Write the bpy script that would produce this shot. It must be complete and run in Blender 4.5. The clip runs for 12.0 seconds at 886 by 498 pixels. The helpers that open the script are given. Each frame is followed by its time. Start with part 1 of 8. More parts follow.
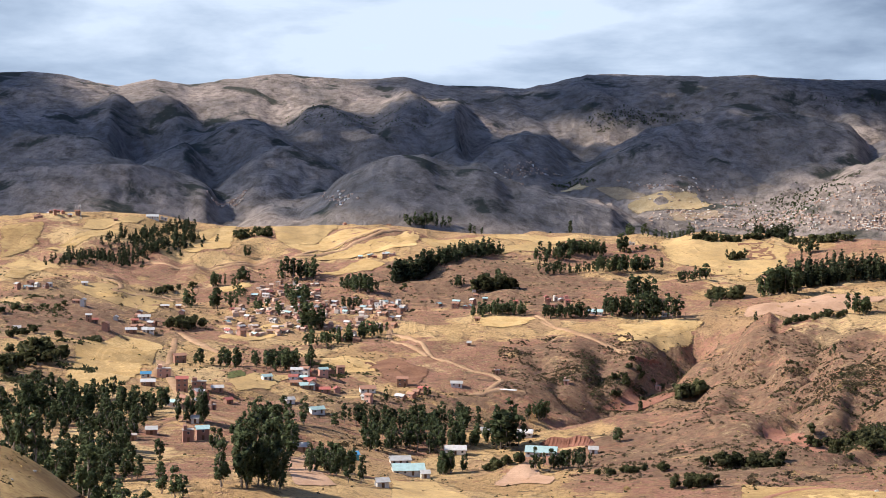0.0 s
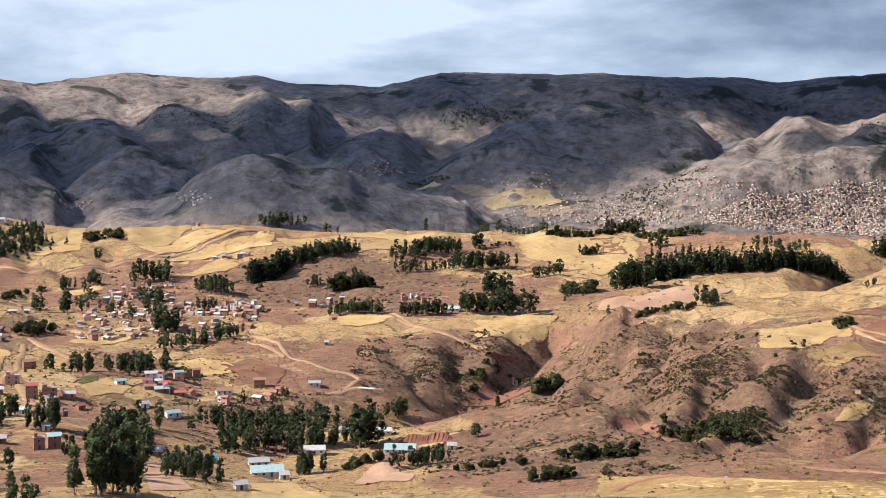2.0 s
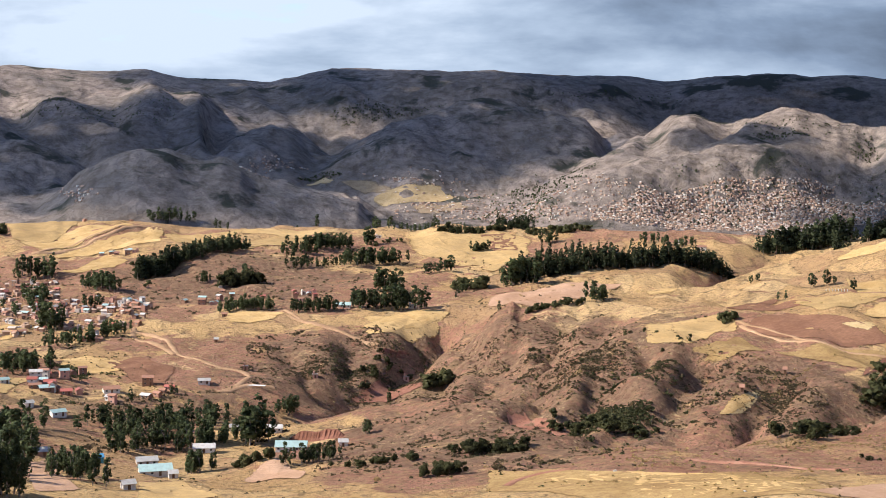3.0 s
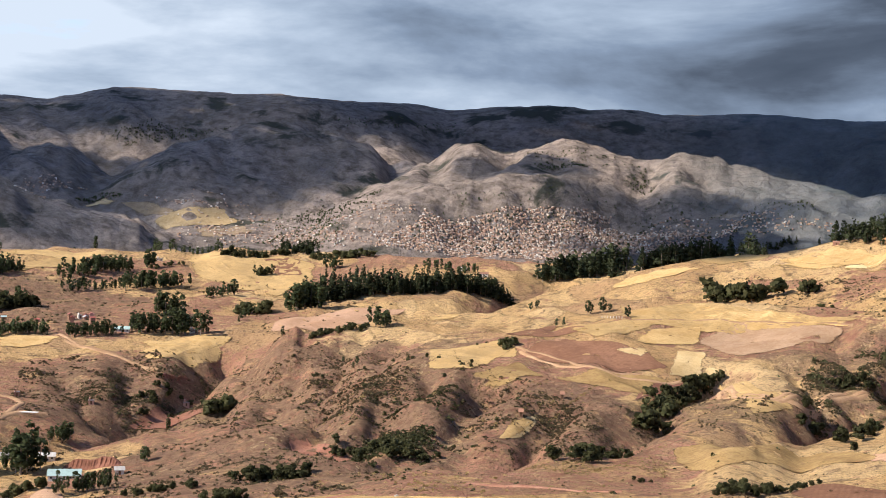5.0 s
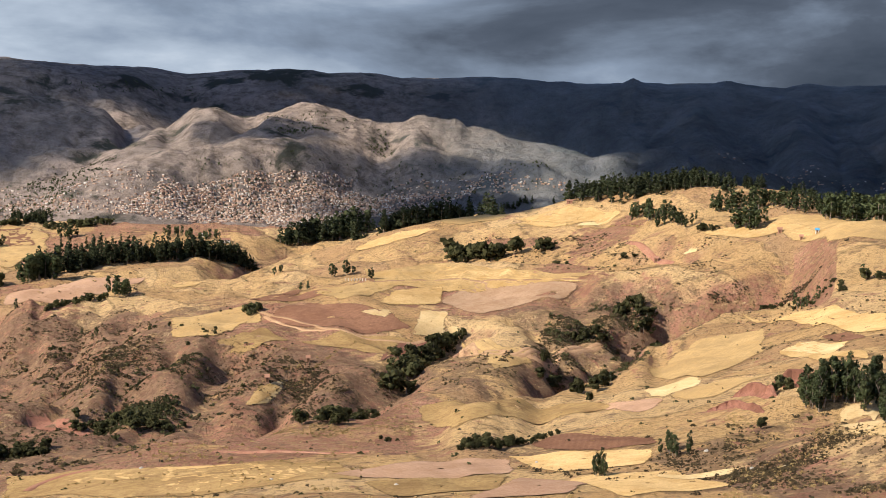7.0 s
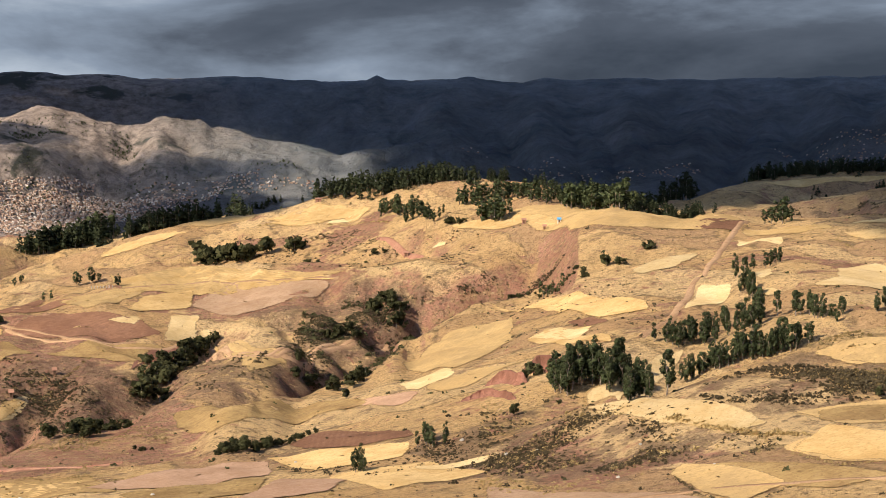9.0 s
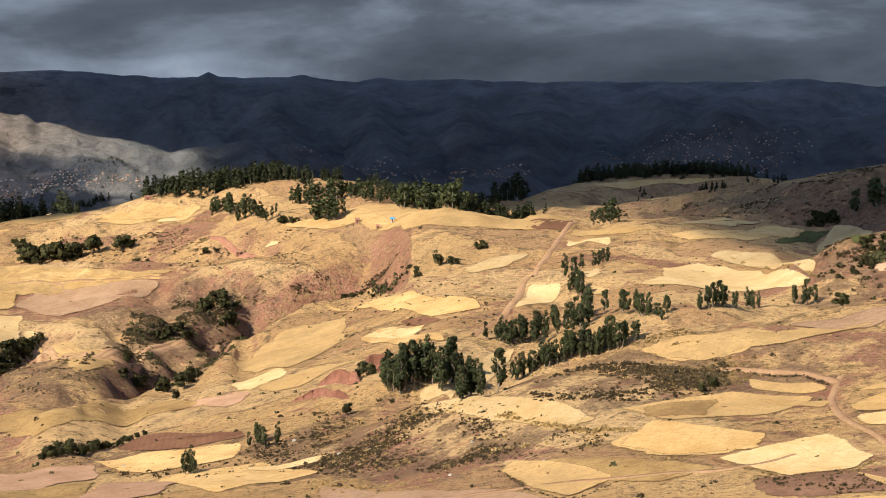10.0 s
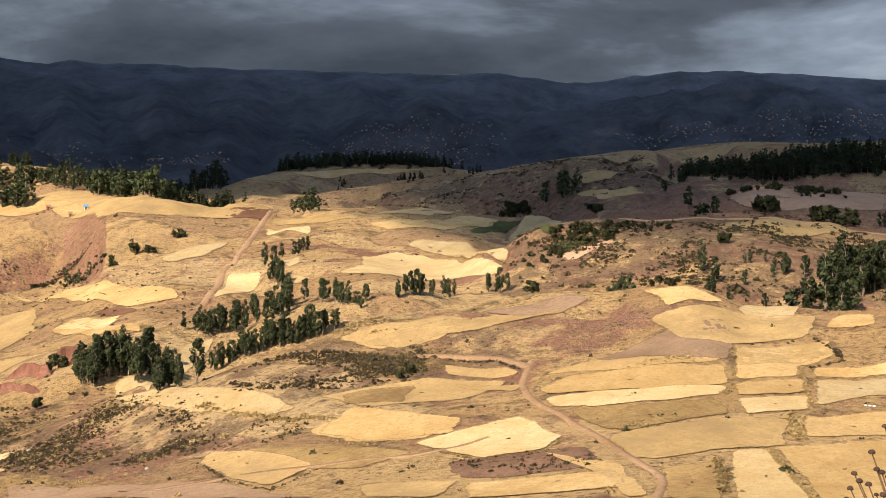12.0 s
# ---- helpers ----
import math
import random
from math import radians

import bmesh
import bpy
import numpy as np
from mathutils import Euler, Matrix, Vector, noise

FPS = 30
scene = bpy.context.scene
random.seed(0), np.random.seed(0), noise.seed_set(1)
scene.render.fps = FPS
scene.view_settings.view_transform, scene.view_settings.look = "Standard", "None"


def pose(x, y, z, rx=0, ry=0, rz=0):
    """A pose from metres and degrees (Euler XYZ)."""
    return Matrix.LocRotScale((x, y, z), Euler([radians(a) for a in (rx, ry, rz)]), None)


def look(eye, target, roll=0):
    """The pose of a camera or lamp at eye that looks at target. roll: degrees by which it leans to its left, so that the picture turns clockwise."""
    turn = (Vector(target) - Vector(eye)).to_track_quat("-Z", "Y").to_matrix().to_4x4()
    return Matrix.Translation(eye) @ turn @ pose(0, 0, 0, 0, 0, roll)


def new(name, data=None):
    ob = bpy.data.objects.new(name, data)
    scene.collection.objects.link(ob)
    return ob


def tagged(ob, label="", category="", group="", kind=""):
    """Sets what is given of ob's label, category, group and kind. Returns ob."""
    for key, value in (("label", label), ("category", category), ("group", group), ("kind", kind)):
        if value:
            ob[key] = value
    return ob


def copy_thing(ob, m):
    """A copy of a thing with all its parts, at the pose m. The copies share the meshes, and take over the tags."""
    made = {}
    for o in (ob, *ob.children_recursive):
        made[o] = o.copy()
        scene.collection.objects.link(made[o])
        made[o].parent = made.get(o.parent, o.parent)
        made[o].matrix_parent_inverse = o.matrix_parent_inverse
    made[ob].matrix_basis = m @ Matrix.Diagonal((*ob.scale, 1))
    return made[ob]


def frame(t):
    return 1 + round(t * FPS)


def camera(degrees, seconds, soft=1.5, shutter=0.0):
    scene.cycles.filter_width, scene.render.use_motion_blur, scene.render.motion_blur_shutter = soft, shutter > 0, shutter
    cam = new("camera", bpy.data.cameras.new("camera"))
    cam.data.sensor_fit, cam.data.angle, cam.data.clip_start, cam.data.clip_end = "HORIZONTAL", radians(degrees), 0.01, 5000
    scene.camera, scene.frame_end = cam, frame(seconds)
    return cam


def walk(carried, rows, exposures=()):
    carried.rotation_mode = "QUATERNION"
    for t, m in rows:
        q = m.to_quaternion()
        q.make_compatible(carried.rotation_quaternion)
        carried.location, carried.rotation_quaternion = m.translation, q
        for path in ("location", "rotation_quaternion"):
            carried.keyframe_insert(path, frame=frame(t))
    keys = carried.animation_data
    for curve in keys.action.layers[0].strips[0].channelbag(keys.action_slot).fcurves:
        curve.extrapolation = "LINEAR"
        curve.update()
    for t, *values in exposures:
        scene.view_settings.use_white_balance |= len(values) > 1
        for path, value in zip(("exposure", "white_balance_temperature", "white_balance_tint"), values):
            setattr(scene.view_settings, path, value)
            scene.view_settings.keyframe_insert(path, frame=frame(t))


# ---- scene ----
cam = camera(35.65, 12.0, soft=0.6)
EYE = Vector((0, 0, 1.7))
# seconds, yaw, pitch, roll of the camera, which turns where it stands on the brow of a hill
ROWS = [
    (0.0, 0.00, -3.61, 0.92), (0.5, -1.48, -3.58, 0.93), (1.0, -2.56, -3.62, 0.67),
    (1.5, -4.15, -3.45, 0.27), (2.0, -5.99, -3.61, 0.44), (2.5, -8.35, -4.01, 0.82),
    (3.0, -10.51, -3.72, 0.75), (3.5, -12.65, -2.96, 1.03), (3.7, -13.81, -2.79, 1.24),
    (5.3, -20.54, -2.37, 1.58), (5.5, -21.32, -2.28, 1.21), (6.0, -23.65, -2.53, 1.20),
    (6.5, -26.78, -3.11, 1.49), (7.0, -30.15, -3.68, 1.20), (7.2, -31.20, -3.78, 1.13),
    (8.8, -39.22, -3.82, -0.24), (9.0, -40.51, -3.68, -0.37), (9.5, -44.00, -3.73, -0.07),
    (10.0, -47.45, -3.71, 0.23), (10.5, -50.85, -3.55, 0.24), (11.0, -54.69, -3.36, 0.44),
    (11.5, -58.18, -3.43, 0.73), (12.0, -59.91, -4.02, 1.16),
]
walk(cam, [(t, Matrix.Translation(EYE) @ pose(0, 0, 0, 0, 0, yaw) @ pose(0, 0, 0, 90 + pitch) @ pose(0, 0, 0, 0, 0, roll)) for t, yaw, pitch, roll in ROWS],
     exposures=[(0.0, 0.66, 5560, 10), (4.5, 0.60, 5700, 10), (8.0, 0.48, 6120, 10), (12.0, 0.53, 6400, 10)])

# ---------------------------------------------------------------- world and sun
SUN_AZ, SUN_EL = -88.0, 39.0            # degrees clockwise from the first view's direction, and above the horizon


def bearing(az, r, z=0.0):
    return Vector((r * math.sin(radians(az)), r * math.cos(radians(az)), z))


def nodes_of(tree):
    tree.nodes.clear()

    def add(kind, **given):
        n = tree.nodes.new(kind)
        for key, value in given.items():
            if key in n.inputs:
                n.inputs[key].default_value = value
        return n
    return add, tree.links.new


def make_world():
    w = bpy.data.worlds.new("sky")
    scene.world = w
    w.use_nodes = True
    add, link = nodes_of(w.node_tree)
    sky = add("ShaderNodeTexSky")
    sky.sky_type, sky.sun_disc = "NISHITA", False
    sky.sun_elevation, sky.sun_rotation, sky.altitude = radians(SUN_EL), radians(SUN_AZ), 3500
    dim = add("ShaderNodeVectorMath")
    dim.operation = "SCALE"
    dim.inputs["Scale"].default_value = 0.15
    link(sky.outputs[0], dim.inputs[0])
    # a layer of stratocumulus: the direction laid out on a flat layer, so that the banks flatten towards the horizon
    co = add("ShaderNodeTexCoord")
    sep = add("ShaderNodeSeparateXYZ")
    link(co.outputs["Generated"], sep.inputs[0])
    up = add("ShaderNodeMath")
    up.operation = "MAXIMUM"
    link(sep.outputs["Z"], up.inputs[0])
    up.inputs[1].default_value = 0.0
    up2 = add("ShaderNodeMath")
    up2.operation = "ADD"
    link(up.outputs[0], up2.inputs[0])
    up2.inputs[1].default_value = 0.16
    flat = []
    for axis in "XY":
        d = add("ShaderNodeMath")
        d.operation = "DIVIDE"
        link(sep.outputs[axis], d.inputs[0])
        link(up2.outputs[0], d.inputs[1])
        flat.append(d)
    lay = add("ShaderNodeCombineXYZ")
    link(flat[0].outputs[0], lay.inputs["X"])
    link(flat[1].outputs[0], lay.inputs["Y"])
    big = add("ShaderNodeTexNoise", Scale=0.75, Detail=7.0, Roughness=0.52, Distortion=0.5)
    small = add("ShaderNodeTexNoise", Scale=3.0, Detail=8.0, Roughness=0.58, Distortion=0.4)
    link(lay.outputs[0], big.inputs["Vector"])
    link(lay.outputs[0], small.inputs["Vector"])
    tall = add("ShaderNodeVectorMath")
    tall.operation = "MULTIPLY"
    tall.inputs[1].default_value = (3.6, 3.6, 13)
    link(co.outputs["Generated"], tall.inputs[0])
    lumps = add("ShaderNodeTexNoise", Scale=1.0, Detail=8.0, Roughness=0.55, Distortion=0.25)
    link(tall.outputs[0], lumps.inputs["Vector"])
    both = add("ShaderNodeMath")
    both.operation = "MULTIPLY_ADD"
    link(small.outputs[0], both.inputs[0])
    both.inputs[1].default_value = 0.10
    lumpy = add("ShaderNodeMath")
    lumpy.operation = "MULTIPLY_ADD"
    link(lumps.outputs[0], lumpy.inputs[0])
    lumpy.inputs[1].default_value = 1.05
    half = add("ShaderNodeMath")
    half.operation = "MULTIPLY"
    link(big.outputs[0], half.inputs[0])
    half.inputs[1].default_value = 0.36
    link(half.outputs[0], lumpy.inputs[2])
    link(lumpy.outputs[0], both.inputs[2])
    # the layer thickens to the east (right): brighter and broken in the west
    thick = add("ShaderNodeMapRange")
    thick.inputs["From Min"].default_value, thick.inputs["From Max"].default_value = 0.18, 0.56
    thick.inputs["To Min"].default_value, thick.inputs["To Max"].default_value = 0.16, -0.20
    link(sep.outputs["X"], thick.inputs["Value"])
    tone = add("ShaderNodeMath")
    tone.operation = "ADD"
    link(both.outputs[0], tone.inputs[0])
    link(thick.outputs[0], tone.inputs[1])
    ramp = add("ShaderNodeValToRGB")
    els = ramp.color_ramp.elements
    els[0].position, els[0].color = 0.38, (0.036, 0.045, 0.060, 1)
    els[1].position, els[1].color = 1.06, (0.52, 0.545, 0.565, 1)
    for p, c in ((0.55, (0.072, 0.085, 0.107, 1)), (0.74, (0.195, 0.231, 0.282, 1)), (0.88, (0.346, 0.385, 0.430, 1))):
        e = els.new(p)
        e.color = c
    link(tone.outputs[0], ramp.inputs[0])
    gaps = add("ShaderNodeMapRange")
    gaps.inputs["From Min"].default_value, gaps.inputs["From Max"].default_value = 1.10, 1.20
    gaps.inputs["To Min"].default_value, gaps.inputs["To Max"].default_value = 1.0, 0.25
    # overhead the layer is more open, and blue shows through
    high = add("ShaderNodeMapRange")
    high.inputs["From Min"].default_value, high.inputs["From Max"].default_value = 0.18, 0.45
    high.inputs["To Min"].default_value, high.inputs["To Max"].default_value = 0.0, 1.0
    link(sep.outputs["Z"], high.inputs["Value"])
    open_ = add("ShaderNodeMath")
    open_.operation = "ADD"
    link(tone.outputs[0], open_.inputs[0])
    link(high.outputs[0], open_.inputs[1])
    link(open_.outputs[0], gaps.inputs["Value"])
    mix = add("ShaderNodeMix")
    mix.data_type = "RGBA"
    link(gaps.outputs[0], mix.inputs[0])
    link(dim.outputs[0], mix.inputs[6])
    link(ramp.outputs[0], mix.inputs[7])
    bg = add("ShaderNodeBackground")
    link(mix.outputs[2], bg.inputs["Color"])
    out = add("ShaderNodeOutputWorld")
    link(bg.outputs[0], out.inputs[0])


make_world()
sun = new("sun", bpy.data.lights.new("sun", "SUN"))
sun.data.energy, sun.data.angle, sun.data.color = 5.25, radians(0.6), (1.0, 0.85, 0.64)
sun.matrix_world = look(bearing(SUN_AZ, 100, 100 * math.tan(radians(SUN_EL))), (0, 0, 0))

# ---------------------------------------------------------------- the lie of the land
def lattice(ix, iy, seed):
    h = (ix.astype(np.int64) * 374761393 + iy.astype(np.int64) * 668265263 + seed * 974634777) & 0xFFFFFFFF
    h = ((h ^ (h >> 13)) * 1274126177) & 0xFFFFFFFF
    return ((h ^ (h >> 16)) & 0xFFFF) / 65535.0 * 2 * np.pi


def perlin(x, y, seed=0):
    ix, iy = np.floor(x), np.floor(y)
    fx, fy = x - ix, y - iy
    u, v = fx * fx * fx * (fx * (fx * 6 - 15) + 10), fy * fy * fy * (fy * (fy * 6 - 15) + 10)
    total = 0.0
    for dx, wx in ((0, 1 - u), (1, u)):
        for dy, wy in ((0, 1 - v), (1, v)):
            a = lattice(ix + dx, iy + dy, seed)
            total = total + wx * wy * (np.cos(a) * (fx - dx) + np.sin(a) * (fy - dy))
    return total * 1.5


def fbm(x, y, octaves, seed=0, gain=0.5):
    total, amp = 0.0, 1.0
    for k in range(octaves):
        total = total + amp * perlin(x * 2 ** k, y * 2 ** k, seed + k)
        amp *= gain
    return total


def ridged(x, y, octaves, seed=0, gain=0.5):
    total, amp, weight = 0.0, 1.0, 1.0
    for k in range(octaves):
        n = (1 - np.abs(perlin(x * 2 ** k, y * 2 ** k, seed + k) * 1.4)) ** 2
        total = total + amp * weight * n
        weight = np.clip(n * 1.4, 0, 1)
        amp *= gain
    return total


# Lines that run across the land, from the brow under the camera out to the far range: bearing, distance, height.
LINES = []
LINES.append([(-24, 150, -44.2), (-18, 150, -44.2), (-10, 150, -47.0), (0, 150, -47.0), (10, 150, -47.0), (17, 150, -47.0), (25, 150, -47.0), (33, 140, -43.8), (40, 130, -40.5), (47, 120, -37.3), (54, 110, -34.0), (62, 100, -30.8), (70, 95, -29.2), (78, 95, -29.2), (84, 95, -29.2)])
LINES.append([(-24, 240, -44.1), (-18, 250, -49.6), (-10, 270, -78.3), (0, 270, -78.3), (10, 270, -78.3), (17, 260, -72.9), (25, 250, -67.6), (33, 240, -64.9), (40, 230, -62.1), (47, 210, -56.5), (54, 190, -51.0), (62, 170, -45.4), (70, 160, -42.7), (78, 160, -42.7), (84, 160, -42.7)])
LINES.append([(-24, 340, -95.0), (-18, 340, -95.0), (-10, 380, -93.0), (0, 420, -104.6), (10, 430, -103.9), (17, 400, -95.1), (25, 380, -88.1), (33, 360, -83.4), (40, 340, -76.8), (47, 310, -68.2), (54, 260, -59.3), (62, 230, -53.9), (70, 220, -50.7), (78, 220, -49.9), (84, 220, -49.9)])
LINES.append([(-24, 520, -106.9), (-18, 520, -106.9), (-10, 560, -112.2), (0, 650, -134.1), (10, 640, -122.7), (17, 560, -104.1), (25, 520, -99.4), (33, 520, -95.6), (40, 430, -81.9), (47, 390, -66.4), (54, 390, -58.0), (62, 320, -51.3), (70, 310, -44.6), (78, 310, -46.3), (84, 310, -46.3)])
LINES.append([(-24, 750, -103.7), (-18, 750, -107.7), (-10, 750, -121.1), (0, 820, -131.1), (10, 800, -127.9), (17, 760, -105.1), (25, 680, -99.9), (33, 650, -93.1), (40, 540, -85.8), (47, 550, -65.8), (54, 520, -54.8), (62, 420, -42.8), (70, 390, -35.5), (78, 400, -39.3), (84, 400, -39.3)])
LINES.append([(-24, 1000, -99.9), (-18, 1000, -103.4), (-10, 1000, -121.1), (0, 1050, -123.5), (10, 1000, -117.5), (17, 1000, -103.4), (25, 860, -88.7), (33, 820, -84.5), (40, 700, -78.1), (47, 720, -55.0), (54, 690, -46.5), (62, 500, -57.0), (70, 460, -54.0), (78, 465, -54.0), (84, 465, -54.0)])
LINES.append([(-24, 1350, -90.3), (-18, 1350, -90.3), (-10, 1350, -106.9), (0, 1350, -102.2), (10, 1350, -102.2), (17, 1350, -95.1), (25, 1100, -82.9), (33, 1000, -68.2), (40, 900, -59.7), (47, 900, -30.5), (54, 900, -37.6), (62, 660, -43.3), (70, 600, -32.9), (78, 600, -35.0), (84, 600, -35.0)])
LINES.append([(-24, 1600, -62.6), (-18, 1600, -64.0), (-10, 1620, -74.1), (0, 1650, -73.8), (10, 1700, -80.0), (17, 1700, -85.0), (25, 1380, -71.8), (33, 1250, -36.5), (40, 1150, -22.0), (47, 1060, -23.3), (54, 1080, -52.0), (62, 900, -34.4), (70, 780, -31.0), (78, 800, -27.6), (84, 800, -27.6)])
LINES.append([(-24, 1900, -110.0), (-18, 1900, -110.0), (-10, 1950, -120.0), (0, 2000, -120.0), (10, 2050, -120.0), (17, 2050, -120.0), (25, 1800, -110.0), (33, 1700, -90.0), (40, 1600, -80.0), (47, 1500, -75.0), (54, 1420, -21.8), (62, 1400, -10.5), (70, 1300, 10.8), (78, 1300, 15.3), (84, 1300, 15.3)])
LINES.append([(-24, 2500, -190.0), (-18, 2500, -190.0), (-10, 2500, -190.0), (0, 2550, -190.0), (10, 2550, -185.0), (17, 2550, -180.0), (25, 2500, -185.0), (33, 2400, -180.0), (40, 2300, -180.0), (47, 2300, -180.0), (54, 1900, -120.0), (62, 1900, -120.0), (70, 1800, -80.0), (78, 1800, -60.0), (84, 1800, -60.0)])
LINES.append([(-24, 3000, -140.0), (-18, 3000, -140.0), (-10, 3000, -140.0), (0, 3050, -140.0), (10, 3150, -108.3), (17, 3150, -102.8), (25, 3050, -136.8), (33, 3050, -136.8), (40, 3100, -130.0), (47, 3100, -130.0), (54, 2900, -150.0), (62, 2900, -150.0), (70, 2900, -140.0), (78, 2900, -140.0), (84, 2900, -140.0)])
LINES.append([(-24, 3900, 60.0), (-18, 3900, 60.0), (-10, 3900, 50.0), (0, 3900, 30.0), (10, 3950, 8.6), (17, 4000, 29.6), (25, 4000, 15.7), (33, 4000, -12.3), (40, 4000, 22.6), (47, 4000, 22.6), (54, 4000, 15.7), (62, 4000, 15.7), (70, 4000, 22.6), (78, 4000, 22.6), (84, 4000, 22.6)])
# the far range's skyline: bearing and degrees above the eye
SKYLINE = [
    (-24, 3.1), (-17.8, 3.20), (-15.7, 3.25), (-13.3, 2.79), (-11.9, 3.16), (-10.5, 2.93), (-9.0, 3.24), (-6.9, 3.41), (-4.4, 3.30), (-1.7, 3.44), (0.0, 3.15), (3.3, 3.06), (5.8, 3.66), (7.9, 3.59), (10.4, 3.53), (13.6, 3.39), (17.6, 3.45), (20.1, 3.35), (23.0, 3.65), (24.8, 3.59), (28.6, 3.39), (32.0, 3.46), (34.2, 3.39), (36.2, 3.26), (37.4, 3.35), (37.8, 3.56), (38.2, 3.36), (39.2, 3.25), (41.6, 3.40), (43.9, 3.14), (44.8, 3.37), (46.0, 3.23), (48.6, 3.26), (52.0, 3.19), (56.6, 3.22), (58.7, 3.11), (62.2, 3.25), (65.7, 3.05), (67.6, 3.38), (71.2, 3.60), (73.9, 3.48), (77.5, 3.29), (84, 3.2),
]
# Hills in front of the range: bearing, distance, height over their foot, half-width across and along, and lean of the axis
HILLS = []
HILLS.append((-2.0, 3000, 137, 165, 200, 0))
HILLS.append((1.4, 2950, 96, 140, 200, 10))
HILLS.append((-7.4, 3250, 81, 200, 230, 0))
HILLS.append((-13.5, 3150, 71, 260, 220, 0))
HILLS.append((-17.6, 3100, 73, 240, 220, 0))
HILLS.append((-8.3, 3900, 86, 170, 280, -20))
HILLS.append((-4.4, 3850, 69, 150, 250, 10))
HILLS.append((0.7, 4000, 112, 150, 260, -10))
HILLS.append((9.2, 3850, 117, 190, 260, 20))
HILLS.append((12.9, 4330, 88, 330, 260, 0))
HILLS.append((14.8, 3850, 71, 170, 260, -15))
HILLS.append((20.6, 4050, 69, 130, 260, 0))
HILLS.append((20.7, 3600, 95, 150, 330, 25))
HILLS.append((24.7, 4000, 104, 240, 280, 0))
HILLS.append((29.3, 3780, 126, 210, 260, 0))
HILLS.append((31.4, 3700, 18, 180, 250, 25))
HILLS.append((33.4, 3620, 64, 160, 220, 25))
HILLS.append((36.3, 3580, 18, 150, 180, 0))
HILLS.append((38.7, 3750, 18, 200, 220, 0))
HILLS.append((72.6, 4200, 97, 300, 280, 0))
HILLS.append((40.9, 3700, 5, 200, 250, 0))
HILLS.append((48.6, 4000, 12, 260, 260, 10))
HILLS.append((60.2, 3950, 78, 240, 260, -10))
# crests of the spurs of the range: steepness of the flanks, and places on the crest
RIDGES = []
RIDGES.append((0.5, [(-926, 2878, -34), (-813, 2851, -21), (-695, 2896, -14), (-591, 2971, -18), (-479, 3029, -52)]))
RIDGES.append((0.5, [(-1217, 3781, 93), (-1070, 3598, 65), (-896, 3494, 54), (-796, 3494, 24), (-674, 3386, -13)]))
RIDGES.append((0.5, [(-972, 4119, 182), (-849, 3941, 144), (-727, 3652, 82), (-635, 3399, 22), (-538, 3162, -23)]))
RIDGES.append((0.5, [(-846, 4163, 203), (-590, 3731, 117), (-456, 3521, 73), (-369, 3148, 28), (-311, 3087, -19), (-230, 2878, -52)]))
RIDGES.append((0.55, [(-402, 4315, 192), (-290, 3785, 123), (-206, 3677, 76), (-101, 3697, 37)]))
RIDGES.append((0.55, [(-135, 4508, 251), (-78, 4007, 175), (-120, 3810, 111), (-146, 3692, 62), (-160, 3668, 24)]))
RIDGES.append((0.55, [(2, 4496, 225), (34, 3879, 147), (94, 3679, 81), (165, 3565, 32), (217, 3570, -13)]))
RIDGES.append((0.55, [(185, 4474, 227), (236, 4232, 164), (320, 3972, 91), (338, 3712, 40), (359, 3611, 3)]))
RIDGES.append((0.5, [(430, 4506, 266), (481, 4300, 230), (436, 4200, 181), (324, 4067, 115), (236, 3705, 58), (187, 3620, 12)]))
RIDGES.append((0.5, [(1136, 4378, 275), (905, 4101, 212), (699, 3742, 143), (549, 3572, 75), (452, 3509, 28), (387, 3567, -1)]))
RIDGES.append((0.5, [(905, 4101, 212), (780, 3746, 130), (731, 3580, 52), (691, 3522, -22)]))
RIDGES.append((0.5, [(1136, 4378, 275), (1057, 4001, 181), (972, 3617, 103), (898, 3449, 25), (880, 3431, -25)]))
RIDGES.append((0.5, [(1181, 4334, 270), (1209, 4039, 178), (1207, 3884, 115), (1069, 3562, 44)]))
RIDGES.append((0.5, [(1459, 4027, 184), (1294, 3858, 124), (1156, 3744, 91), (1040, 3572, 43)]))
RIDGES.append((0.45, [(1408, 3778, 139), (1282, 3659, 93), (1043, 3261, 22), (942, 3200, -22), (831, 3082, -79)]))
RIDGES.append((0.45, [(1670, 3614, 149), (1503, 3395, 97), (1322, 3226, 39), (1182, 3094, -17), (1063, 2992, -81)]))
RIDGES.append((0.5, [(1743, 3300, 93), (1635, 3187, 40), (1532, 3108, -25), (1461, 3056, -88)]))
RIDGES.append((0.5, [(2051, 3663, 116), (1710, 3080, 32), (1672, 2953, -34), (1653, 2890, -81)]))
RIDGES.append((0.45, [(1743, 3300, 93), (2029, 3624, 115), (2113, 3599, 104), (2237, 3475, 69), (2000, 2881, 39), (2097, 2833, 14)]))
RIDGES.append((0.45, [(2096, 3407, 79), (1800, 2993, 8), (1736, 2923, -47), (1671, 2839, -86)]))
RIDGES.append((0.45, [(2192, 3316, 61), (1860, 2762, -1), (1809, 2637, -53)]))
RIDGES.append((0.45, [(2097, 2833, 14), (2123, 2728, 25), (2292, 2792, 37), (2314, 2674, 21), (2402, 2604, -18)]))
RIDGES.append((0.5, [(-265, 2876, -70), (-194, 2860, -22), (-112, 2846, 11), (-59, 2842, -8), (-29, 2828, -48)]))
